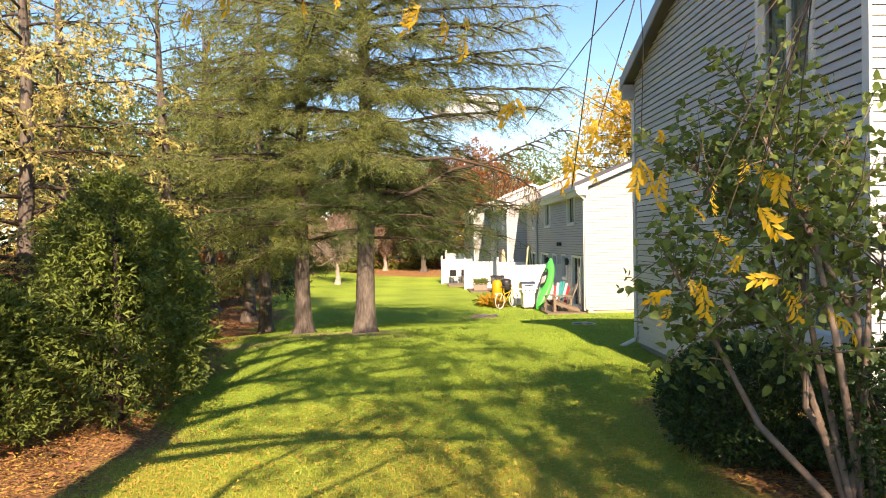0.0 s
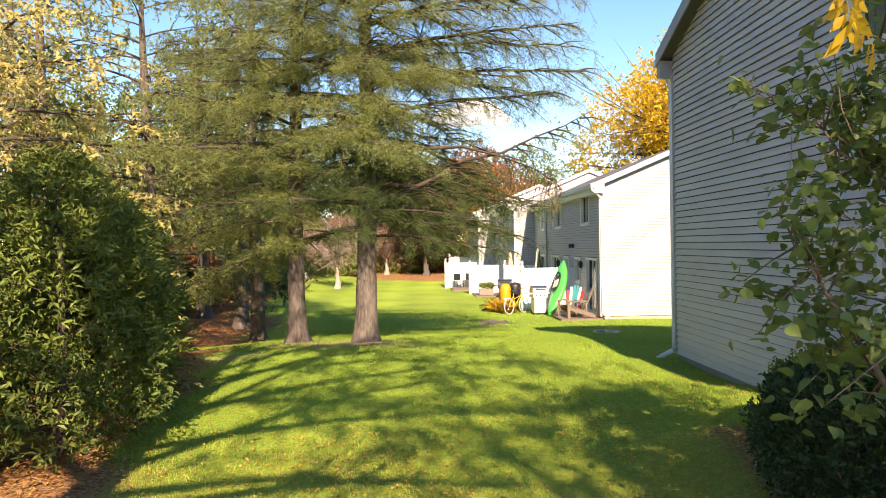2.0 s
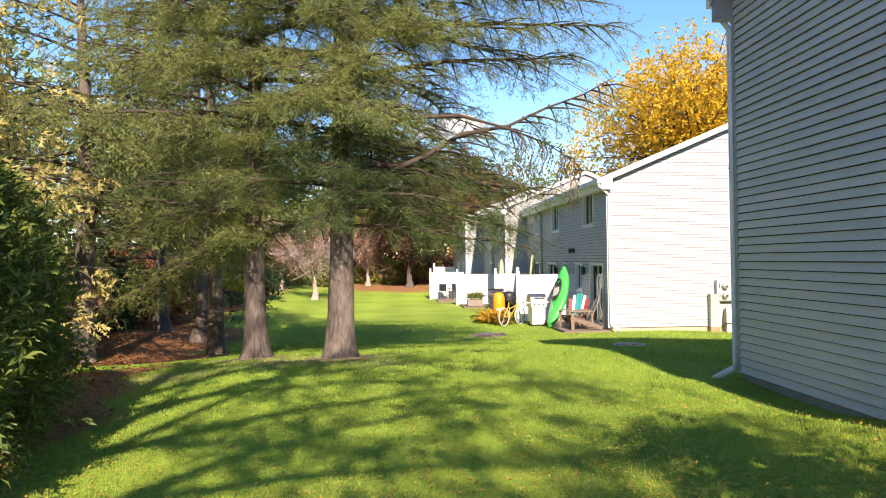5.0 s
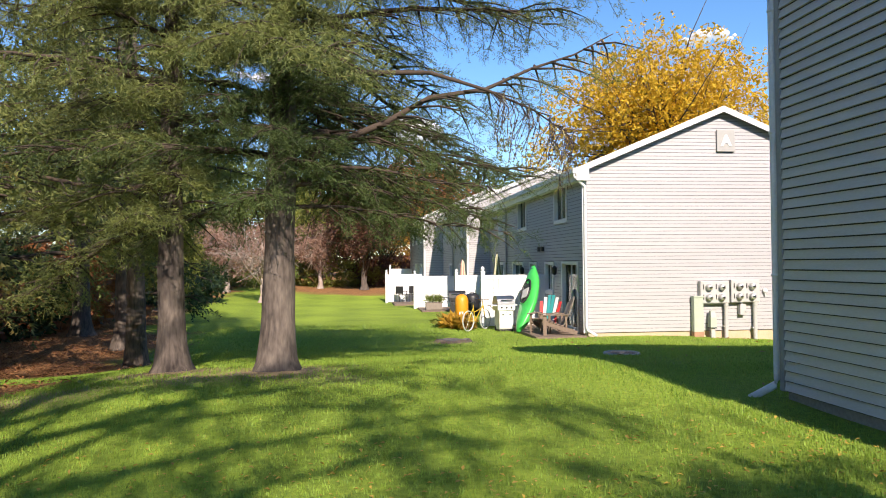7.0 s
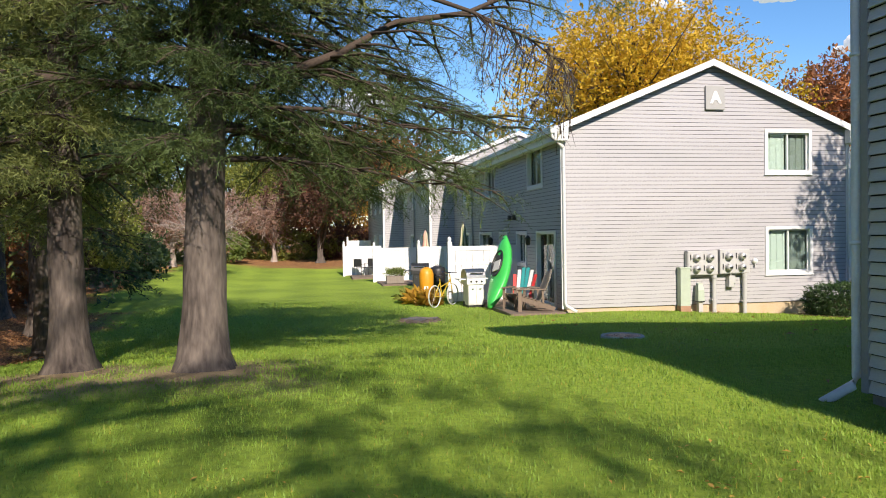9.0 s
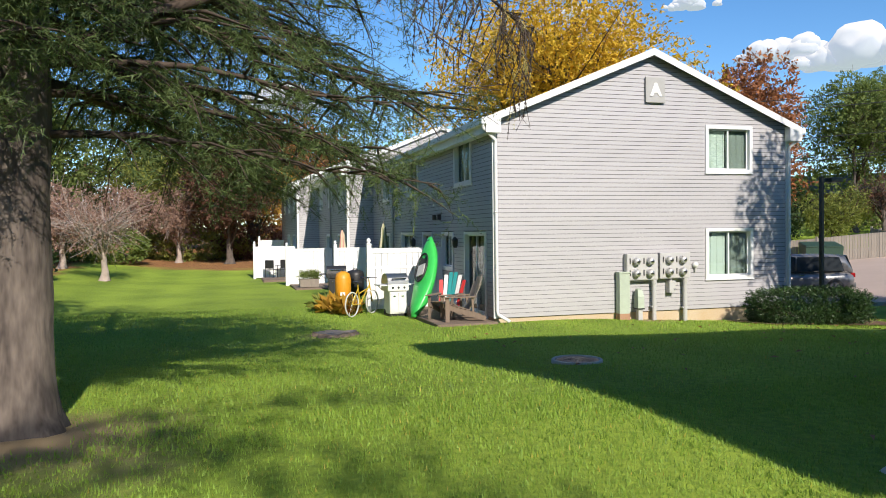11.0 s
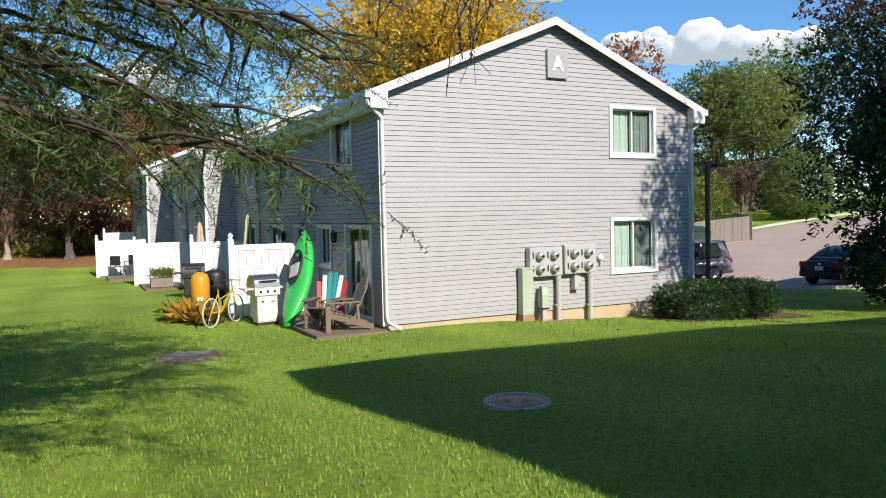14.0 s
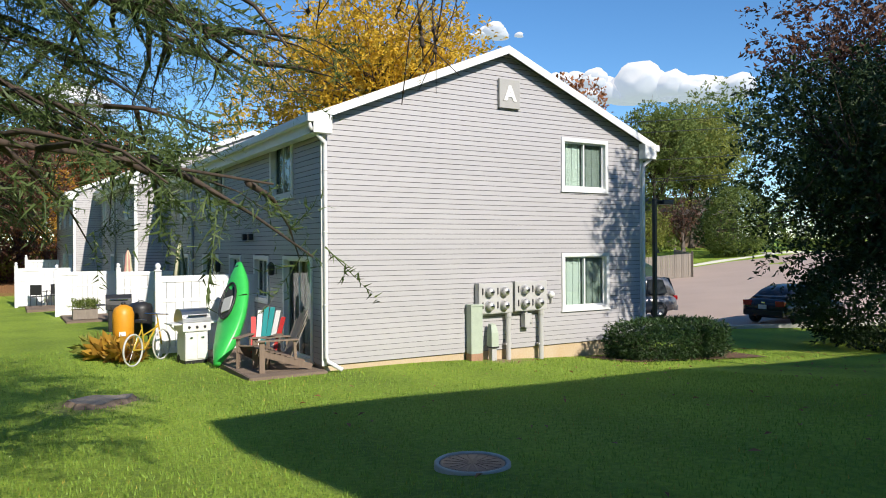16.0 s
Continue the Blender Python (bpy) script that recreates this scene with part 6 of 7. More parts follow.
power_lines()
far_house = thing("brick_house", "brown brick house half hidden by trees", "house", (60, 68.5, gz(60, 68.5)), -42)
part("wall", boxed(-7, 7, -3, 3, -0.5, 3.0, 0.02), BRICK, far_house)
for k in (-4.5, -1.5, 1.5, 4.5):
    part("window", boxed(k - 0.6, k + 0.6, -3.05, -2.95, 1.0, 2.2, 0.02), CARGLASS, far_house, "dark window")
part("roof", loft("roof", [[(-7.4, -3.5, 2.9), (-7.4, 3.5, 2.9), (-7.4, 0, 4.9)], [(7.4, -3.5, 2.9), (7.4, 3.5, 2.9), (7.4, 0, 4.9)]], ROOF, far_house, smooth=False).data and boxed(-0.3, 0.3, -0.3, 0.3, 4.0, 5.6, 0.02), BRICK, far_house, "brick chimney stack").name = "chimney"


# ---- clouds ----
def cloud(cx, cy, cz, sx, sy, sz, seed, n=14):
    rng = np.random.default_rng(seed)
    bm = bmesh.new()
    for k in range(n):
        px = rng.uniform(-1, 1)
        r = sz * (1 - 0.62 * abs(px)) * rng.uniform(0.38, 0.85)
        m = Matrix.LocRotScale((sx * px, sy * rng.uniform(-0.5, 0.5), r * rng.uniform(0.3, 0.9)), None, (r * 1.25, r * 1.25, r))
        bmesh.ops.create_icosphere(bm, subdivisions=3, radius=1.0, matrix=m)
    for v in bm.verts:
        p = v.co * (2.6 / sz)
        v.co += v.co.normalized() * sz * (0.14 * noise.noise(p) + 0.10 * noise.noise(p * 2.3) + 0.07 * noise.noise(p * 5.1) + 0.035 * noise.noise(p * 10.3))
        if v.co.z < 0:
            v.co.z *= 0.3
    for f in bm.faces:
        f.smooth = True
    ob = part("cloud", bm, CLOUD)
    d = math.degrees(math.atan2(cy, cx)) - 90
    ob.matrix_basis = pose(cx, cy, cz, 0, 0, d)
    tagged(ob, "puffy white cumulus cloud in blue sky", "cloud", kind="structure")


CLOUDS = [(45.5, 11.6, 52, 24, 1), (50.5, 11.2, 40, 20, 2), (40.5, 12.2, 30, 15, 3), (34.5, 15.9, 20, 9, 4), (26.3, 15.9, 22, 8, 5), (4.0, 10.0, 34, 16, 6), (-6.0, 14.0, 26, 10, 7)]
for az, el, w, hgt, sd in CLOUDS:
    R = 620
    cloud(R * math.sin(radians(az)), R * math.cos(radians(az)), R * math.tan(radians(el)) - hgt * 0.4, w, w * 0.5, hgt, 200 + sd)


# ---- meters on the gable wall ----
def meter_bank(x0, z0):
    ob = thing("meter_bank", "grey enamelled bank of four electricity meters", "electric meters", (x0, AY - 0.03, z0), group="meter banks")
    part("cabinet", boxed(0, 0.86, -0.16, 0.0, 0, 0.64, 0.015), METERGREY, ob)
    part("door_panel", boxed(0.02, 0.84, -0.168, -0.158, 0.02, 0.62, 0.006), METERGREY, ob)
    for i in range(2):
        for j in range(2):
            c = (0.24 + 0.38 * i, -0.168, 0.17 + 0.29 * j)
            m = part("meter", lathe([(0.105, 0), (0.105, 0.03), (0.09, 0.035), (0.088, 0.10), (0.06, 0.135), (0.01, 0.14)], 18), METERGREY, ob, "round glass meter")
            m.matrix_basis = pose(*c, 90, 0, 0)
            f = part("dial", lathe([(0.092, 0.038), (0.092, 0.09), (0.05, 0.139), (0.02, 0.145)], 18), STEEL, m, "shiny dial glass")
            part("label_plate", boxed(-0.04, 0.04, -0.02, 0.01, 0.143, 0.149), BLACK, m)
            part("latch", boxed(c[0] - 0.17, c[0] - 0.145, -0.185, -0.165, c[2] - 0.06, c[2] + 0.08, 0.004), BLACK, ob)


meter_bank(9.50, -0.41)
meter_bank(10.42, -0.39)
for x, z1 in ((10.29, -0.41), (11.17, -0.39)):
    zg = gz(x, AY)
    ob = thing("service_pipe", "grey conduit pipe from meter to ground", "pipe", (x, AY - 0.12, zg), group="service pipes")
    part("pipe", rod(bmesh.new(), (0, 0, -0.1), (0, 0, z1 - zg), 0.055, seg=12), METERGREY, ob)
    part("strap", boxed(-0.08, 0.08, -0.02, 0.09, 0.32, 0.36, 0.006), METERGREY, ob)
    part("collar", rod(bmesh.new(), (0, 0, z1 - zg - 0.1), (0, 0, z1 - zg), 0.068, seg=12), METERGREY, ob)
_z = gz(9.3, AY)
ob = thing("cable_pedestal", "tall pale green utility box, rusty foot", "utility box", (9.42, AY - 0.14, _z))
part("body", boxed(-0.14, 0.14, -0.09, 0.10, 0.14, 1.12, 0.012), PALEGREEN, ob)
part("foot", boxed(-0.142, 0.142, -0.092, 0.102, -0.1, 0.15, 0.006), TERRA, ob, "rust-brown foot")
part("cap", boxed(-0.155, 0.155, -0.105, 0.10, 1.12, 1.16, 0.01), PALEGREEN, ob)
ob = thing("telephone_pedestal", "short grey-green wedge-shaped utility pedestal", "utility box", (9.83, AY - 0.2, _z))
loft("body", [[(-0.09, -0.09, 0.25), (0.09, -0.09, 0.25), (0.09, 0.09, 0.25), (-0.09, 0.09, 0.25)], [(-0.085, -0.085, 0.55), (0.085, -0.085, 0.55), (0.085, 0.085, 0.55), (-0.085, 0.085, 0.55)], [(-0.06, -0.03, 0.72), (0.06, -0.03, 0.72), (0.06, 0.07, 0.74), (-0.06, 0.07, 0.74)]], PALEGREEN, ob, smooth=False)
part("post", boxed(-0.06, 0.06, -0.06, 0.06, -0.1, 0.26, 0.01), METERGREY, ob)
part("band", boxed(-0.094, 0.094, -0.094, 0.094, 0.24, 0.27, 0.004), BLACK, ob)
ob = thing("junction_box", "small grey junction box under the meters", "junction box", (10.78, AY - 0.1, -0.75))
part("body", boxed(-0.09, 0.09, -0.08, 0.078, 0, 0.30, 0.012), METERGREY, ob)
part("conduit", rod(bmesh.new(), (0, 0, 0.3), (0, 0, 0.36), 0.03), METERGREY, ob)
part("knob", boxed(0.04, 0.07, -0.095, -0.078, 0.08, 0.11, 0.004), STEEL, ob)
ob = thing("antenna_box", "small round white wall fitting beside meters", "wall fitting", (11.52, AY - 0.06, -0.08))
part("body", lathe([(0.075, 0), (0.075, 0.05), (0.05, 0.09), (0.01, 0.1)], 14), WHITEP, ob).matrix_basis = pose(0, 0.04, 0, 90, 0, 0)
part("bracket", boxed(-0.02, 0.02, -0.02, 0.06, -0.16, -0.06, 0.005), METERGREY, ob)


# ---- fences between the patios ----
def fence_panel(x0, x1, y, group="patio dividers"):
    zg = gz((x0 + x1) / 2, y)
    ob = thing("privacy_fence", "white vinyl tongue-and-groove privacy fence panel", "fence", (x0, y, zg), group=group)
    L = x1 - x0
    n = max(4, int(L / 0.17))
    w = L / n
    first = None
    for k in range(n):
        o = part("board", boxed(-w / 2 + 0.004, w / 2 - 0.004, -0.016, 0.016, 0.12, 1.62, 0.006), FENCE, ob) if first is None else new("board", first.data)
        first = first or o
        o.parent = ob
        o.location = ((k + 0.5) * w, 0, 0)
    part("rail", boxed(0, L, -0.035, 0.035, 1.60, 1.74, 0.012), FENCE, ob)
    part("rail", boxed(0, L, -0.035, 0.035, 0.05, 0.18, 0.012), FENCE, ob)
    part("rail", boxed(0, L, -0.028, 0.028, 1.16, 1.24, 0.01), FENCE, ob)
    p = part("post", boxed(-0.065, 0.065, -0.065, 0.065, -0.1, 1.84, 0.01), FENCE, ob)
    cap = part("finial", lathe([(0.085, 0), (0.085, 0.025), (0.05, 0.04), (0.04, 0.06), (0.066, 0.10), (0.055, 0.15), (0.01, 0.19)], 14), FENCE, p, "turned white post cap")
    cap.location = (0, 0, 1.84)


fence_panel(3.98, 6.1, 31.3)
fence_panel(4.35, 6.14, 40.5)
fence_panel(2.88, 4.98, 46.0)
fence_panel(1.64, 3.84, 52.2)
fence_panel(2.25, 3.84, 60.5)


# ---- patios and what stands on them ----
def deck(x0, x1, y0, y1, label, dz=0.06):
    zg = gz((x0 + x1) / 2, (y0 + y1) / 2)
    ob = thing("wooden_deck", label, "deck", (x0, y0, zg), group="patio decks")
    n = int((y1 - y0) / 0.145)
    first = None
    for k in range(n):
        o = part("plank", boxed(0, x1 - x0, 0.003, 0.138, dz, dz + 0.035, 0.005), OLDWOOD, ob) if first is None else new("plank", first.data)
        first = first or o
        o.parent = ob
        o.location = (0, k * 0.145, 0)
    for x in (0.02, (x1 - x0) / 2, x1 - x0 - 0.07):
        part("joist", boxed(x, x + 0.05, 0, y1 - y0, -0.12, dz - 0.002), OLDWOOD, ob)
    part("fascia", boxed(0, x1 - x0, -0.03, -0.002, -0.1, dz + 0.03, 0.004), OLDWOOD, ob)
    part("fascia", boxed(-0.03, -0.002, 0, y1 - y0, -0.1, dz + 0.03, 0.004), OLDWOOD, ob)


deck(4.75, 6.15, 27.0, 31.2, "low weathered wooden patio deck")
deck(3.0, 4.9, 42.6, 45.6, "low weathered deck with a planter")
deck(2.0, 3.8, 49.4, 52.1, "low weathered deck beyond the fence")
DECKZ = gz(5.45, 29.1) + 0.095


def adirondack(x, y, rz, slats, label, fold=0):
    """A slatted garden chair, front towards local -y."""
    ob = thing("adirondack_chair", label, "garden chair", (x, y, DECKZ), rz, group="garden chairs")
    for s in (-0.29, 0.29):
        part("front_leg", boxed(s - 0.022, s + 0.022, -0.42, -0.32, 0, 0.56, 0.006), OLDWOOD, ob)
        part("side_rail", bar(bmesh.new(), (s * 0.9, -0.42, 0.36), (s * 0.9, 0.55, 0.05), 0.03, 0.11), OLDWOOD, ob)
        part("armrest", boxed(s - 0.07, s + 0.07, -0.48, 0.28, 0.56, 0.585, 0.008), OLDWOOD, ob)
        part("arm_bracket", bar(bmesh.new(), (s, 0.22, 0.57), (s, 0.24, 0.22), 0.03, 0.05), OLDWOOD, ob)
    for k in range(6):
        part("seat_slat", boxed(-0.27, 0.27, -0.42 + k * 0.1, -0.335 + k * 0.1, 0.415 - k * 0.032, 0.435 - k * 0.032, 0.005), slats[k % len(slats)] if slats[0] is OLDWOOD else OLDWOOD, ob)
    n = len(slats) if len(slats) > 2 else 6
    for k in range(n):
        u = (k - (n - 1) / 2) / n
        top = 1.08 - 1.1 * u * u
        b, t = Vector((u * 0.5, 0.16, 0.22)), Vector((u * 0.74, 0.16 + 0.42 * (top - 0.22), top))
        part("back_slat", bar(bmesh.new(), b, t, 0.56 / n, 0.02), slats[k % len(slats)], ob)
    part("back_rail", boxed(-0.27, 0.27, 0.24, 0.27, 0.30, 0.36, 0.005), OLDWOOD, ob)
    return ob


adirondack(5.3, 28.25, -38, [RED, WHITEP, TEAL, TEAL, WHITEP, RED], "weathered wooden chair with red, white and teal slats")
adirondack(5.45, 27.62, -95, [GREYWOOD, GREYWOOD], "weathered grey wooden garden chair")


def kayak():
    ob = thing("kayak", "bright green plastic kayak leaning upright on house", "kayak")
    L, secs = 2.38, []
    for t in np.linspace(0, 1, 17):
        w = 0.37 * math.sin(math.pi * min(max(t, 0.02), 0.98)) ** 0.62 + 0.01
        rock = 0.10 * (2 * t - 1) ** 2
        sec = []
        for a in np.linspace(0, 2 * math.pi, 16, endpoint=False):
            c, s = math.cos(a), math.sin(a)
            sec.append((w * abs(c) ** 0.8 * (1 if c > 0 else -1), (0.13 if s < 0 else 0.19) * s * min(1, w / 0.25) - rock, L * t))
        secs.append(sec)
    hull = loft("hull", secs, KAYAKG, ob)
    rim = []
    V, Fc = [], []
    n = 26
    for k in range(n):
        a = 2 * math.pi * k / n
        p = Vector((0.215 * math.cos(a), -0.155 - 0.02, 1.42 + 0.42 * math.sin(a)))
        rim.append(p)
    for k in range(n):
        for j in range(6):
            b = 2 * math.pi * j / 6
            d = (rim[k] - Vector((0, -0.175, 1.42))).normalized()
            V.append(rim[k] + 0.024 * (math.cos(b) * d + math.sin(b) * Vector((0, -1, 0))))
    for k in range(n):
        for j in range(6):
            Fc.append((k * 6 + j, k * 6 + (j + 1) % 6, ((k + 1) % n) * 6 + (j + 1) % 6, ((k + 1) % n) * 6 + j))
    raw("cockpit_rim", V, Fc, BLACK, ob, "black cockpit rim", smooth=True)
    o = [(p.x * 0.97, -0.148, 1.42 + (p.z - 1.42) * 0.97) for p in rim]
    i = [(p[0], -0.135, p[2]) for p in o]
    # near-black disc on the deck, standing in for shade inside the hull
    raw("cockpit", o + i, [tuple(range(n)), tuple(range(2 * n - 1, n - 1, -1))] + [(k, k + n, (k + 1) % n + n, (k + 1) % n) for k in range(n)], DARKROOM, ob, "cockpit opening with its shade painted on a disc")
    part("seat", boxed(-0.14, 0.14, -0.19, -0.15, 1.16, 1.5, 0.03), CURTAIN, ob, "pale padded seat back")
    for z, s in ((0.45, 1), (2.25, 1)):
        part("carry_handle", boxed(-0.06, 0.06, -0.15, -0.115, z, z + 0.04, 0.012), BLACK, ob)
    part("hatch", lathe([(0.1, 0), (0.1, 0.02), (0.08, 0.03), (0.01, 0.032)], 16), KAYAKG, ob).matrix_basis = pose(0, -0.115, 2.2, 90, 0, 0)
    b = Vector((4.72, 28.95, gz(4.72, 28.95) + 0.02))
    t = Vector((5.5, 30.1, 0.67))
    z = (t - b).normalized()
    front = Vector((-0.88, -0.47, 0))
    y = -(front - front.dot(z) * z).normalized()
    xx = y.cross(z)
    ob.matrix_basis = Matrix.Translation(b) @ Matrix((xx, y, z)).transposed().to_4x4()


kayak()


def grill(x, y, rz, body, lid, label, s=1.0):
    ob = thing("gas_grill", label, "grill", (x, y, gz(x, y)), rz, group="grills")
    part("cabinet", boxed(-0.29 * s, 0.29 * s, -0.22, 0.24, 0.07, 0.66, 0.015), body, ob)
    for d in (-0.145, 0.145):
        dr = part("door", boxed(d * s - 0.135 * s, d * s + 0.135 * s, -0.24, -0.222, 0.1, 0.62, 0.008), body, ob)
        part("handle", boxed(d * s - 0.03, d * s + 0.03, -0.27, -0.24, 0.52, 0.55, 0.008), CHROME, dr)
    part("firebox", boxed(-0.36 * s, 0.36 * s, -0.26, 0.28, 0.66, 0.84, 0.02), body, ob)
    hood = bmesh.new()
    n = 10
    for sx in (-0.36 * s, 0.36 * s):
        ringv = [hood.verts.new((sx, 0.28 - 0.27 * (1 - math.cos(math.pi * k / n)), 0.845 + 0.27 * math.sin(math.pi * k / n))) for k in range(n + 1)]
        hood.faces.new(ringv if sx > 0 else ringv[::-1])
    vs = list(hood.verts)
    for k in range(n):
        hood.faces.new((vs[k], vs[k + 1], vs[n + 2 + k], vs[n + 1 + k]))
    lidp = part("hood", hood, lid, ob)
    part("handle", rod(bmesh.new(), (-0.25 * s, -0.29, 0.98), (0.25 * s, -0.29, 0.98), 0.015), CHROME, lidp)
    for d in (-1, 1):
        part("side_shelf", boxed(d * 0.37 * s, d * 0.62 * s, -0.22, 0.24, 0.80, 0.83, 0.008), body, ob)
        part("shelf_bracket", bar(bmesh.new(), (d * 0.38 * s, 0, 0.62), (d * 0.58 * s, 0, 0.8), 0.02, 0.02), body, ob)
        part("wheel", lathe([(0.02, -0.025), (0.085, -0.025), (0.085, 0.025), (0.02, 0.025)], 16), RUBBER, ob).matrix_basis = pose(d * 0.26 * s, 0.16, 0.085, 0, 90, 0)
    for k in range(3):
        part("control_knob", lathe([(0.028, 0), (0.024, 0.03), (0.005, 0.032)], 12), BLACK, ob).matrix_basis = pose(-0.2 * s + 0.2 * s * k, -0.26, 0.75, 90, 0, 0)
    part("base_foot", boxed(-0.28 * s, 0.28 * s, -0.2, 0.22, 0.0, 0.07, 0.01), BLACK, ob)


grill(4.42, 30.0, 8, WHITEP, STEEL, "white cabinet gas grill with steel hood", 0.8)
grill(4.1, 38.5, -6, BLACK, BLACK, "black gas grill behind the fence", 1.0)


def bicycle(x, y, rz):
    ob = thing("bicycle", "yellow step-through bicycle leaning by the fence", "bicycle", (x, y, gz(x, y)), rz)
    for cx in (-0.5, 0.5):
        w = bmesh.new()
        V, Fc = [], []
        n = 28
        for k in range(n):
            a = 2 * math.pi * k / n
            for j in range(6):
                b = 2 * math.pi * j / 6
                r = 0.31 + 0.02 * math.cos(b)
                V.append((cx + r * math.cos(a), 0.02 * math.sin(b), 0.33 + r * math.sin(a)))
        for k in range(n):
            for j in range(6):
                Fc.append((k * 6 + j, k * 6 + (j + 1) % 6, ((k + 1) % n) * 6 + (j + 1) % 6, ((k + 1) % n) * 6 + j))
        w.free()
        tyre = raw("wheel", V, Fc, CURTAIN, ob, "pale whitewall tyre", smooth=True)
        sp = bmesh.new()
        for k in range(12):
            a = 2 * math.pi * k / 12
            rod(sp, (cx, 0, 0.33), (cx + 0.30 * math.cos(a), 0, 0.33 + 0.30 * math.sin(a)), 0.003, seg=4)
        part("spokes_disc", sp, STEEL, tyre).name = "spoke_set"
    for a, b, m in (((-0.5, 0, 0.33), (-0.12, 0, 0.30), YEL), ((-0.5, 0, 0.33), (-0.2, 0, 0.72), YEL), ((-0.12, 0, 0.30), (-0.22, 0, 0.85), YEL), ((-0.12, 0, 0.30), (0.36, 0, 0.78), YEL), ((-0.18, 0, 0.58), (0.38, 0, 0.72), YEL), ((0.5, 0, 0.33), (0.35, 0, 0.90), YEL)):
        part("frame_tube", rod(bmesh.new(), a, b, 0.017), m, ob)
    part("saddle", boxed(-0.36, -0.12, -0.07, 0.07, 0.86, 0.92, 0.03), BLACK, ob)
    part("handlebar", rod(bmesh.new(), (0.32, -0.27, 0.98), (0.32, 0.27, 0.98), 0.014), CHROME, ob)
    part("stem", rod(bmesh.new(), (0.35, 0, 0.9), (0.32, 0, 0.98), 0.014), CHROME, ob)
    part("crank", lathe([(0.08, -0.008), (0.08, 0.008)], 16), STEEL, ob).matrix_basis = pose(-0.12, 0.03, 0.30, 90, 0, 0)


YEL = mat("yellow_bicycle_paint", (0.55, 0.36, 0.03), 0.4, 0.08)
bicycle(3.62, 30.4, 48)
ob = thing("orange_float", "upright orange plastic float on a small stand", "plastic float", (3.45, 32.6, gz(3.45, 32.6)))
part("body", lathe([(0.05, 0.27), (0.20, 0.31), (0.23, 0.45), (0.235, 0.88), (0.19, 1.03), (0.06, 1.1), (0.01, 1.1)], 20), ORANGE, ob)
part("cap", lathe([(0.05, 1.09), (0.05, 1.15), (0.01, 1.16)], 12), BLACK, ob)
for a in (0, 2.1, 4.2):
    part("leg", rod(bmesh.new(), (0.16 * math.cos(a), 0.16 * math.sin(a), 0), (0.12 * math.cos(a), 0.12 * math.sin(a), 0.31), 0.018), OLDWOOD, ob)
part("label_plate", boxed(-0.12, 0.02, -0.24, -0.225, 0.40, 0.5, 0.005), WHITEP, ob)
ob = thing("smoker", "black steel smoker with side shelf", "grill", (3.95, 33.4, gz(3.95, 33.4)))
part("barrel", lathe([(0.2, 0.3), (0.26, 0.36), (0.27, 0.95), (0.24, 1.05), (0.05, 1.12)], 20), BLACK, ob)
part("lid_handle", boxed(-0.06, 0.06, -0.02, 0.02, 1.12, 1.17, 0.01), STEEL, ob)
for a in (0.5, 2.6, 4.7):
    part("leg", rod(bmesh.new(), (0.22 * math.cos(a), 0.22 * math.sin(a), 0), (0.2 * math.cos(a), 0.2 * math.sin(a), 0.34), 0.018), BLACK, ob)
part("side_shelf", boxed(0.26, 0.6, -0.2, 0.2, 0.78, 0.81, 0.008), BLACK, ob)


def umbrella(x, y, z, h, col, stripe, label):
    ob = thing("patio_umbrella", label, "umbrella", (x, y, z), group="closed patio umbrellas")
    part("pole", rod(bmesh.new(), (0, 0, 0), (0, 0, h), 0.02), WHITEP, ob)
    part("foot", lathe([(0.25, 0), (0.25, 0.05), (0.05, 0.1), (0.04, 0.25)], 16), BLACK, ob)
    for k in range(8):
        a0, a1 = 2 * math.pi * k / 8, 2 * math.pi * (k + 1) / 8
        V = []
        for f, r in ((0, 0.17), (0.3, 0.15), (0.62, 0.10), (0.85, 0.085), (1, 0.02)):
            zz = h - 1.15 + 1.15 * f
            for a, q in ((a0, 0.72), ((a0 + a1) / 2, 1.15), (a1, 0.72)):
                V.append((r * q * math.cos(a), r * q * math.sin(a), zz))
        Fc = [(3 * i + j, 3 * i + j + 1, 3 * i + j + 4, 3 * i + j + 3) for i in range(4) for j in range(2)]
        raw("canopy_panel", V, Fc, stripe if k % 2 else col, ob, smooth=True)
    part("finial", lathe([(0.025, 0), (0.035, 0.03), (0.01, 0.08)], 10), BLACK, ob).location = (0, 0, h)


umbrella(5.42, 36.2, gz(5.42, 36.2), 2.62, CANVAS, CANVAS2, "closed cream and olive striped patio umbrella")
umbrella(4.7, 40.9, gz(4.7, 40.9), 2.45, PINKCANVAS, CANVAS, "closed pink and cream patio umbrella")


def patio_chair(x, y, z, rz):
    ob = thing("patio_chair", "black metal mesh patio chair", "chair", (x, y, z), rz, group="black patio chairs")
    part("seat", boxed(-0.25, 0.25, -0.25, 0.25, 0.42, 0.45, 0.01), BLACK, ob)
    part("backrest", boxed(-0.25, 0.25, 0.24, 0.27, 0.5, 0.95, 0.01), BLACK, ob)
    for sx in (-0.23, 0.23):
        part("leg", rod(bmesh.new(), (sx, -0.23, 0), (sx, -0.22, 0.64), 0.014, seg=8), BLACK, ob)
        part("leg", rod(bmesh.new(), (sx, 0.26, 0), (sx, 0.24, 0.95), 0.014, seg=8), BLACK, ob)
        part("armrest", boxed(sx - 0.025, sx + 0.025, -0.25, 0.25, 0.63, 0.655, 0.008), BLACK, ob)


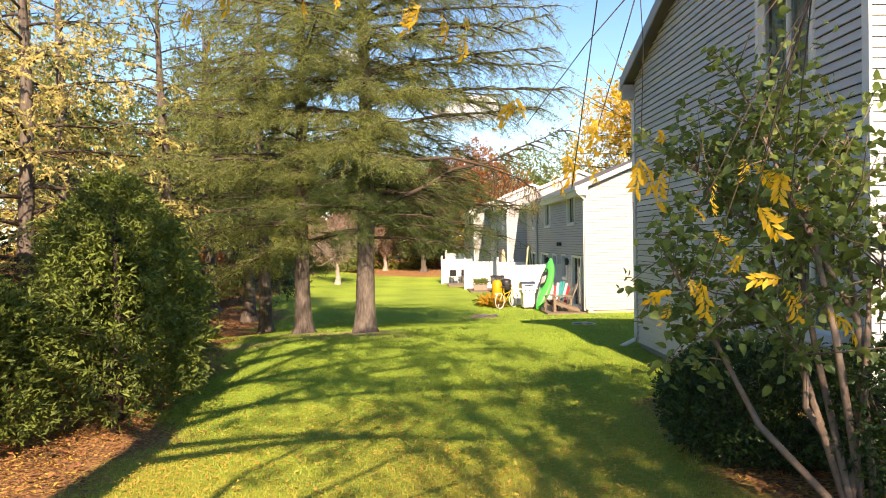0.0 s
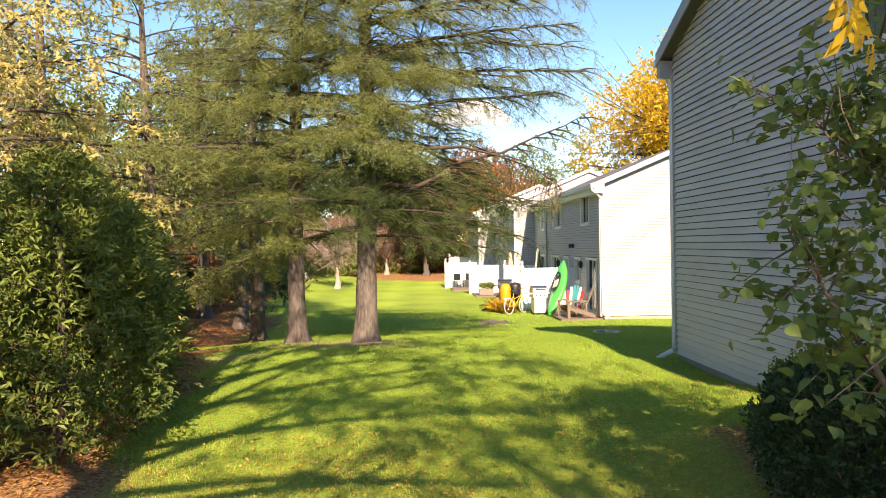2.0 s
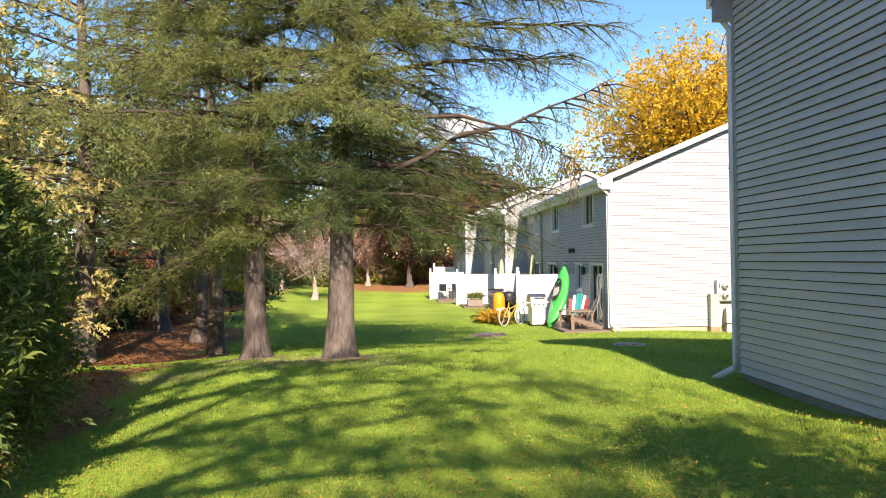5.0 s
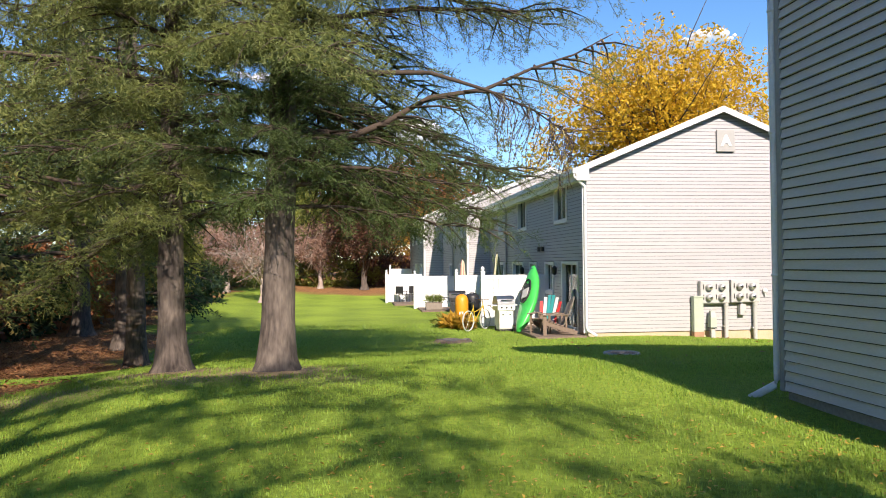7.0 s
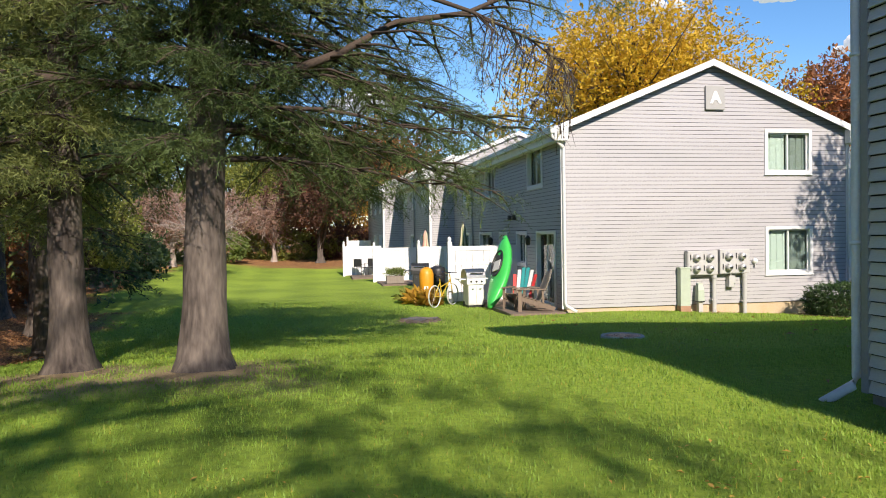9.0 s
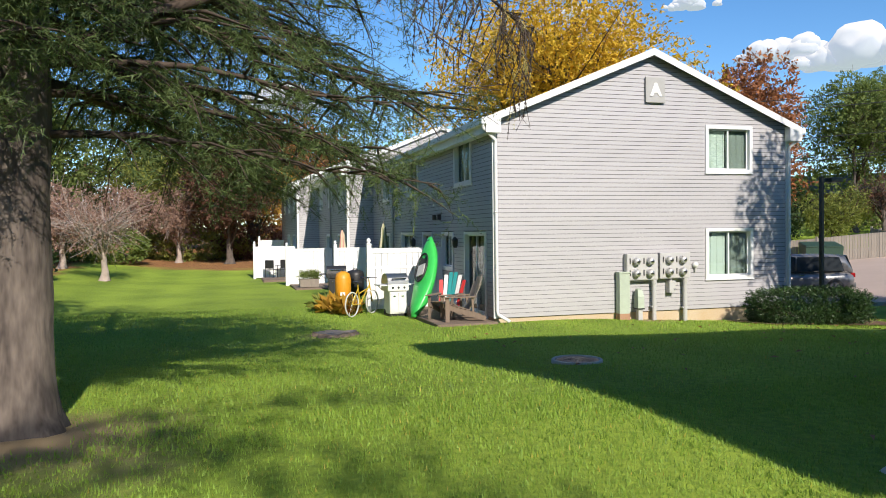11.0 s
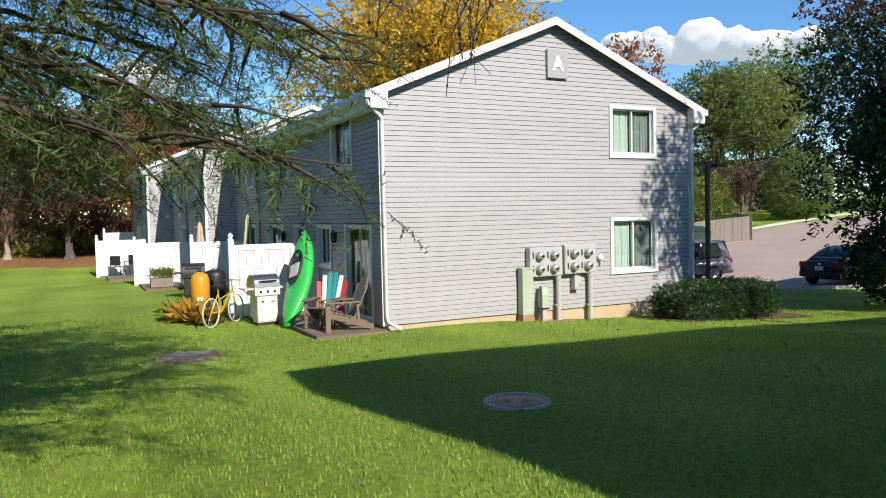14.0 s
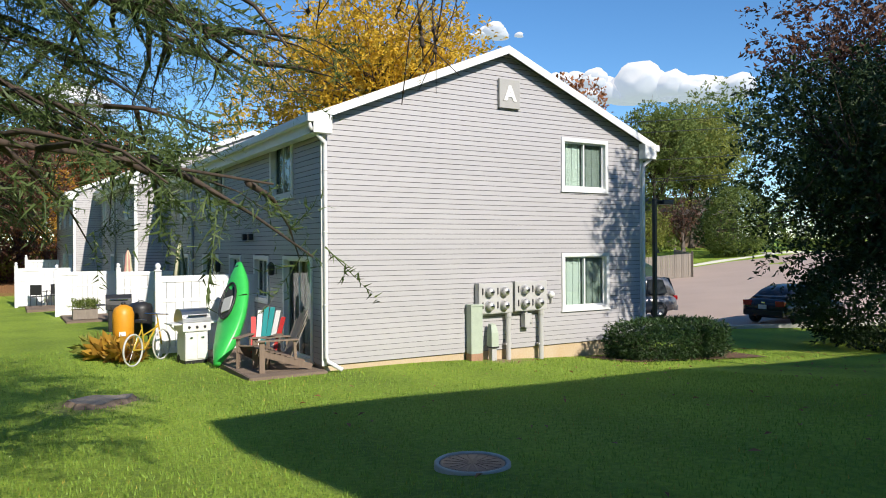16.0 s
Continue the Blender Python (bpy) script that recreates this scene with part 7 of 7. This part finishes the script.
patio_chair(2.5, 51.5, gz(2.5, 51.5) + 0.095, 150)
patio_chair(3.1, 51.7, gz(3.1, 51.7) + 0.095, 200)
ob = thing("planter_box", "wooden planter box with trailing green herbs", "planter", (3.6, 43.3, gz(3.6, 43.3) + 0.09))
part("box", boxed(-0.4, 0.4, -0.22, 0.22, 0, 0.34, 0.012), GREYWOOD, ob)
part("soil", boxed(-0.37, 0.37, -0.19, 0.19, 0.3, 0.345), MULCH, ob)
_r = np.random.default_rng(4)
_P = np.stack([_r.uniform(-0.42, 0.42, 260), _r.uniform(-0.24, 0.24, 260), _r.uniform(0.33, 0.62, 260)], 1)
V, T = scatter(_r, _P, np.tile([0, 0, 0.8], (260, 1)), [t_spray(5, random.Random(2), 0.4)], 0.16, 0.7)
raw_tris("foliage", V, T, GREEN, ob)
# hosta clumps turning yellow
for k, (x, y, s) in enumerate(((3.0, 31.6, 0.62), (3.3, 30.9, 0.6), (2.85, 32.4, 0.6), (3.2, 31.3, 0.55))):
    _r = np.random.default_rng(300 + k)
    ob = thing("hosta_plant", "yellowing hosta clump beside the patio", "plant", (x, y, gz(x, y)), group="yellowing hostas")
    n = 130
    a = _r.uniform(0, 6.28, n)
    e = _r.uniform(0.2, 1.2, n)
    D = np.stack([np.cos(a) * np.cos(e), np.sin(a) * np.cos(e), np.sin(e)], 1)
    P = D * _r.uniform(0.08, 0.4, (n, 1)) * s
    V, T = scatter(_r, P, D, [t_leaf(0.42, 0.12)], 0.30 * s / 0.5, 0.35)
    raw_tris("leaf_clump", V, T, GOLD if k != 2 else YGREEN, ob)
part("plank", boxed(2.75, 3.2, 32.9, 33.2, gz(3, 33) - 0.02, gz(3, 33) + 0.22, 0.01), OLDWOOD, None).name = "timber_edging"
tagged(bpy.data.objects["timber_edging"], "weathered timber bed edging beside hostas", "timber")

# ---- on the lawn ----
def manhole():
    x, y = 4.34, 19.4
    ob = thing("manhole_cover", "dark round septic cover with pale rim", "manhole cover", (x, y, gz(x, y)))
    part("ring", lathe([(0.315, -0.1), (0.315, 0.04), (0.305, 0.05), (0.285, 0.05), (0.275, 0.04), (0.275, 0.0)], 36, cap=False), KERB, ob, "pale concrete rim")
    lid = part("lid", lathe([(0.274, -0.02), (0.274, 0.036), (0.26, 0.04), (0.01, 0.04)], 36), BLACK, ob)
    for k in range(8):
        a = math.pi * k / 8
        b = boxed(-0.24, 0.24, -0.008, 0.008, 0.038, 0.043, 0.002)
        bmesh.ops.rotate(b, matrix=Matrix.Rotation(a, 3, "Z"), verts=b.verts)
        part("rib", b, BLACK, lid)


manhole()


def stump():
    x, y = 2.25, 26.0
    ob = thing("tree_stump", "low flat weathered tree stump in the lawn", "stump", (x, y, gz(x, y)))
    V, Fc, n = [], [], 24
    for z, r in ((-0.08, 0.52), (0.01, 0.46), (0.05, 0.42), (0.075, 0.40)):
        for k in range(n):
            a = 2 * math.pi * k / n
            q = r * (1 + 0.14 * math.sin(3 * a + 1) + 0.07 * math.sin(7 * a))
            V.append((q * math.cos(a), 0.8 * q * math.sin(a), z + 0.015 * math.sin(5 * a)))
    for i in range(3):
        for k in range(n):
            Fc.append((i * n + k, i * n + (k + 1) % n, (i + 1) * n + (k + 1) % n, (i + 1) * n + k))
    raw("bark_rim", V, Fc, OLDWOOD, ob)
    raw("cut_top", V[-n:], [tuple(range(n))], GREYWOOD, ob, "grey cut face")


stump()


# ---- grass blades and fallen leaves ----
def grass():
    rng = np.random.default_rng(1)
    zones = [((-4.5, 4.3), (2.8, 9.0), 70000, 0.029), ((-7.0, 8.0), (9.0, 17.0), 160000, 0.030), ((-7.0, 12.0), (16.0, 24.5), 90000, 0.038), ((-5.0, 18.0), (24.5, 34.0), 45000, 0.05)]
    VV, TT, o = [[], []], [[], []], [0, 0]
    for (x0, x1), (y0, y1), n, h in zones:
        x, y = rng.uniform(x0, x1, n), rng.uniform(y0, y1, n)
        keep = (litter_amount(x, y) < 0.45 + rng.normal(0, 0.1, n)) & (bare_amount(x, y) < rng.uniform(0.1, 0.75, n))
        keep &= ~((x > BX - 0.05) & (y < BY1 + 0.03)) & ~((x > AX0 - 1.5) & (y > AY - 0.15))
        keep &= (x - 4.34) ** 2 + (y - 19.4) ** 2 > 0.17
        x, y = x[keep], y[keep]
        n = len(x)
        z = ground_z(x, y)
        a = rng.uniform(0, 2 * math.pi, n)
        w = h * rng.uniform(0.11, 0.22, n)
        hh = h * rng.uniform(0.5, 1.25, n)
        l = hh * rng.normal(0, 0.55, n)
        c, s = np.cos(a), np.sin(a)
        A = np.stack([x - c * w, y - s * w, z - 0.004], 1)
        B = np.stack([x + c * w, y + s * w, z - 0.004], 1)
        C = np.stack([x - s * l, y + c * l, z + hh], 1)
        Q = np.stack([A, B, C], 1)
        yel = rng.uniform(0, 1, n) < yellow_amount(x, y) * 0.95
        for g, q in enumerate((Q[~yel], Q[yel])):
            VV[g].append(q.reshape(-1, 3))
            TT[g].append(np.arange(3 * len(q)).reshape(-1, 3) + o[g])
            o[g] += 3 * len(q)
    for g, (m, lab) in enumerate(((BLADE, "short mown green lawn grass"), (BLADE_Y, "dry yellowing blades among the grass"))):
        tagged(raw_tris("grass", np.concatenate(VV[g]), np.concatenate(TT[g]), m), lab, "grass", kind="stuff")


grass()


def fallen(name, label, material, n, xr, yr, weight, size, seed):
    rng = np.random.default_rng(seed)
    x, y = rng.uniform(*xr, n), rng.uniform(*yr, n)
    k = weight(x, y) > rng.uniform(0, 1, n)
    k &= ~((x > BX - 0.05) & (y < BY1)) & ~((x > 4.5) & (y > 26.9))
    x, y = x[k], y[k]
    P = np.stack([x, y, ground_z(x, y) + rng.uniform(0.01, 0.05, len(x))], 1)
    a = rng.uniform(0, 6.28, len(x))
    D = np.stack([np.cos(a), np.sin(a), np.zeros(len(x))], 1)
    V, T = scatter(rng, P, D, [t_leaf(0.55, 0.12), t_leaf(0.35, 0.2)], size, 0.25, roll=False)
    tagged(raw_tris(name, V, T, material), label, "fallen leaves", kind="stuff")


fallen("fallen_leaves", "small yellow leaves scattered on the grass", LITTER, 42000, (-5, 4.3), (2.5, 15), lambda x, y: (0.95 - 0.085 * (y - 2.5)) * (0.4 + 0.6 * (np.sin(x * 1.7) * np.sin(y * 1.3) > -0.3)), 0.04, 7)
fallen("leaf_litter", "rusty leaf litter under the hedges and trees", REDLITTER, 60000, (-14, 4.3), (3, 45), lambda x, y: litter_amount(x, y), 0.075, 8)
fallen("fallen_leaves", "brown leaves scattered on the shaded grass", REDLITTER, 1500, (4, 20), (15, 27), lambda x, y: 0.10 + 0.35 * _sm(9, 16, x), 0.085, 9)
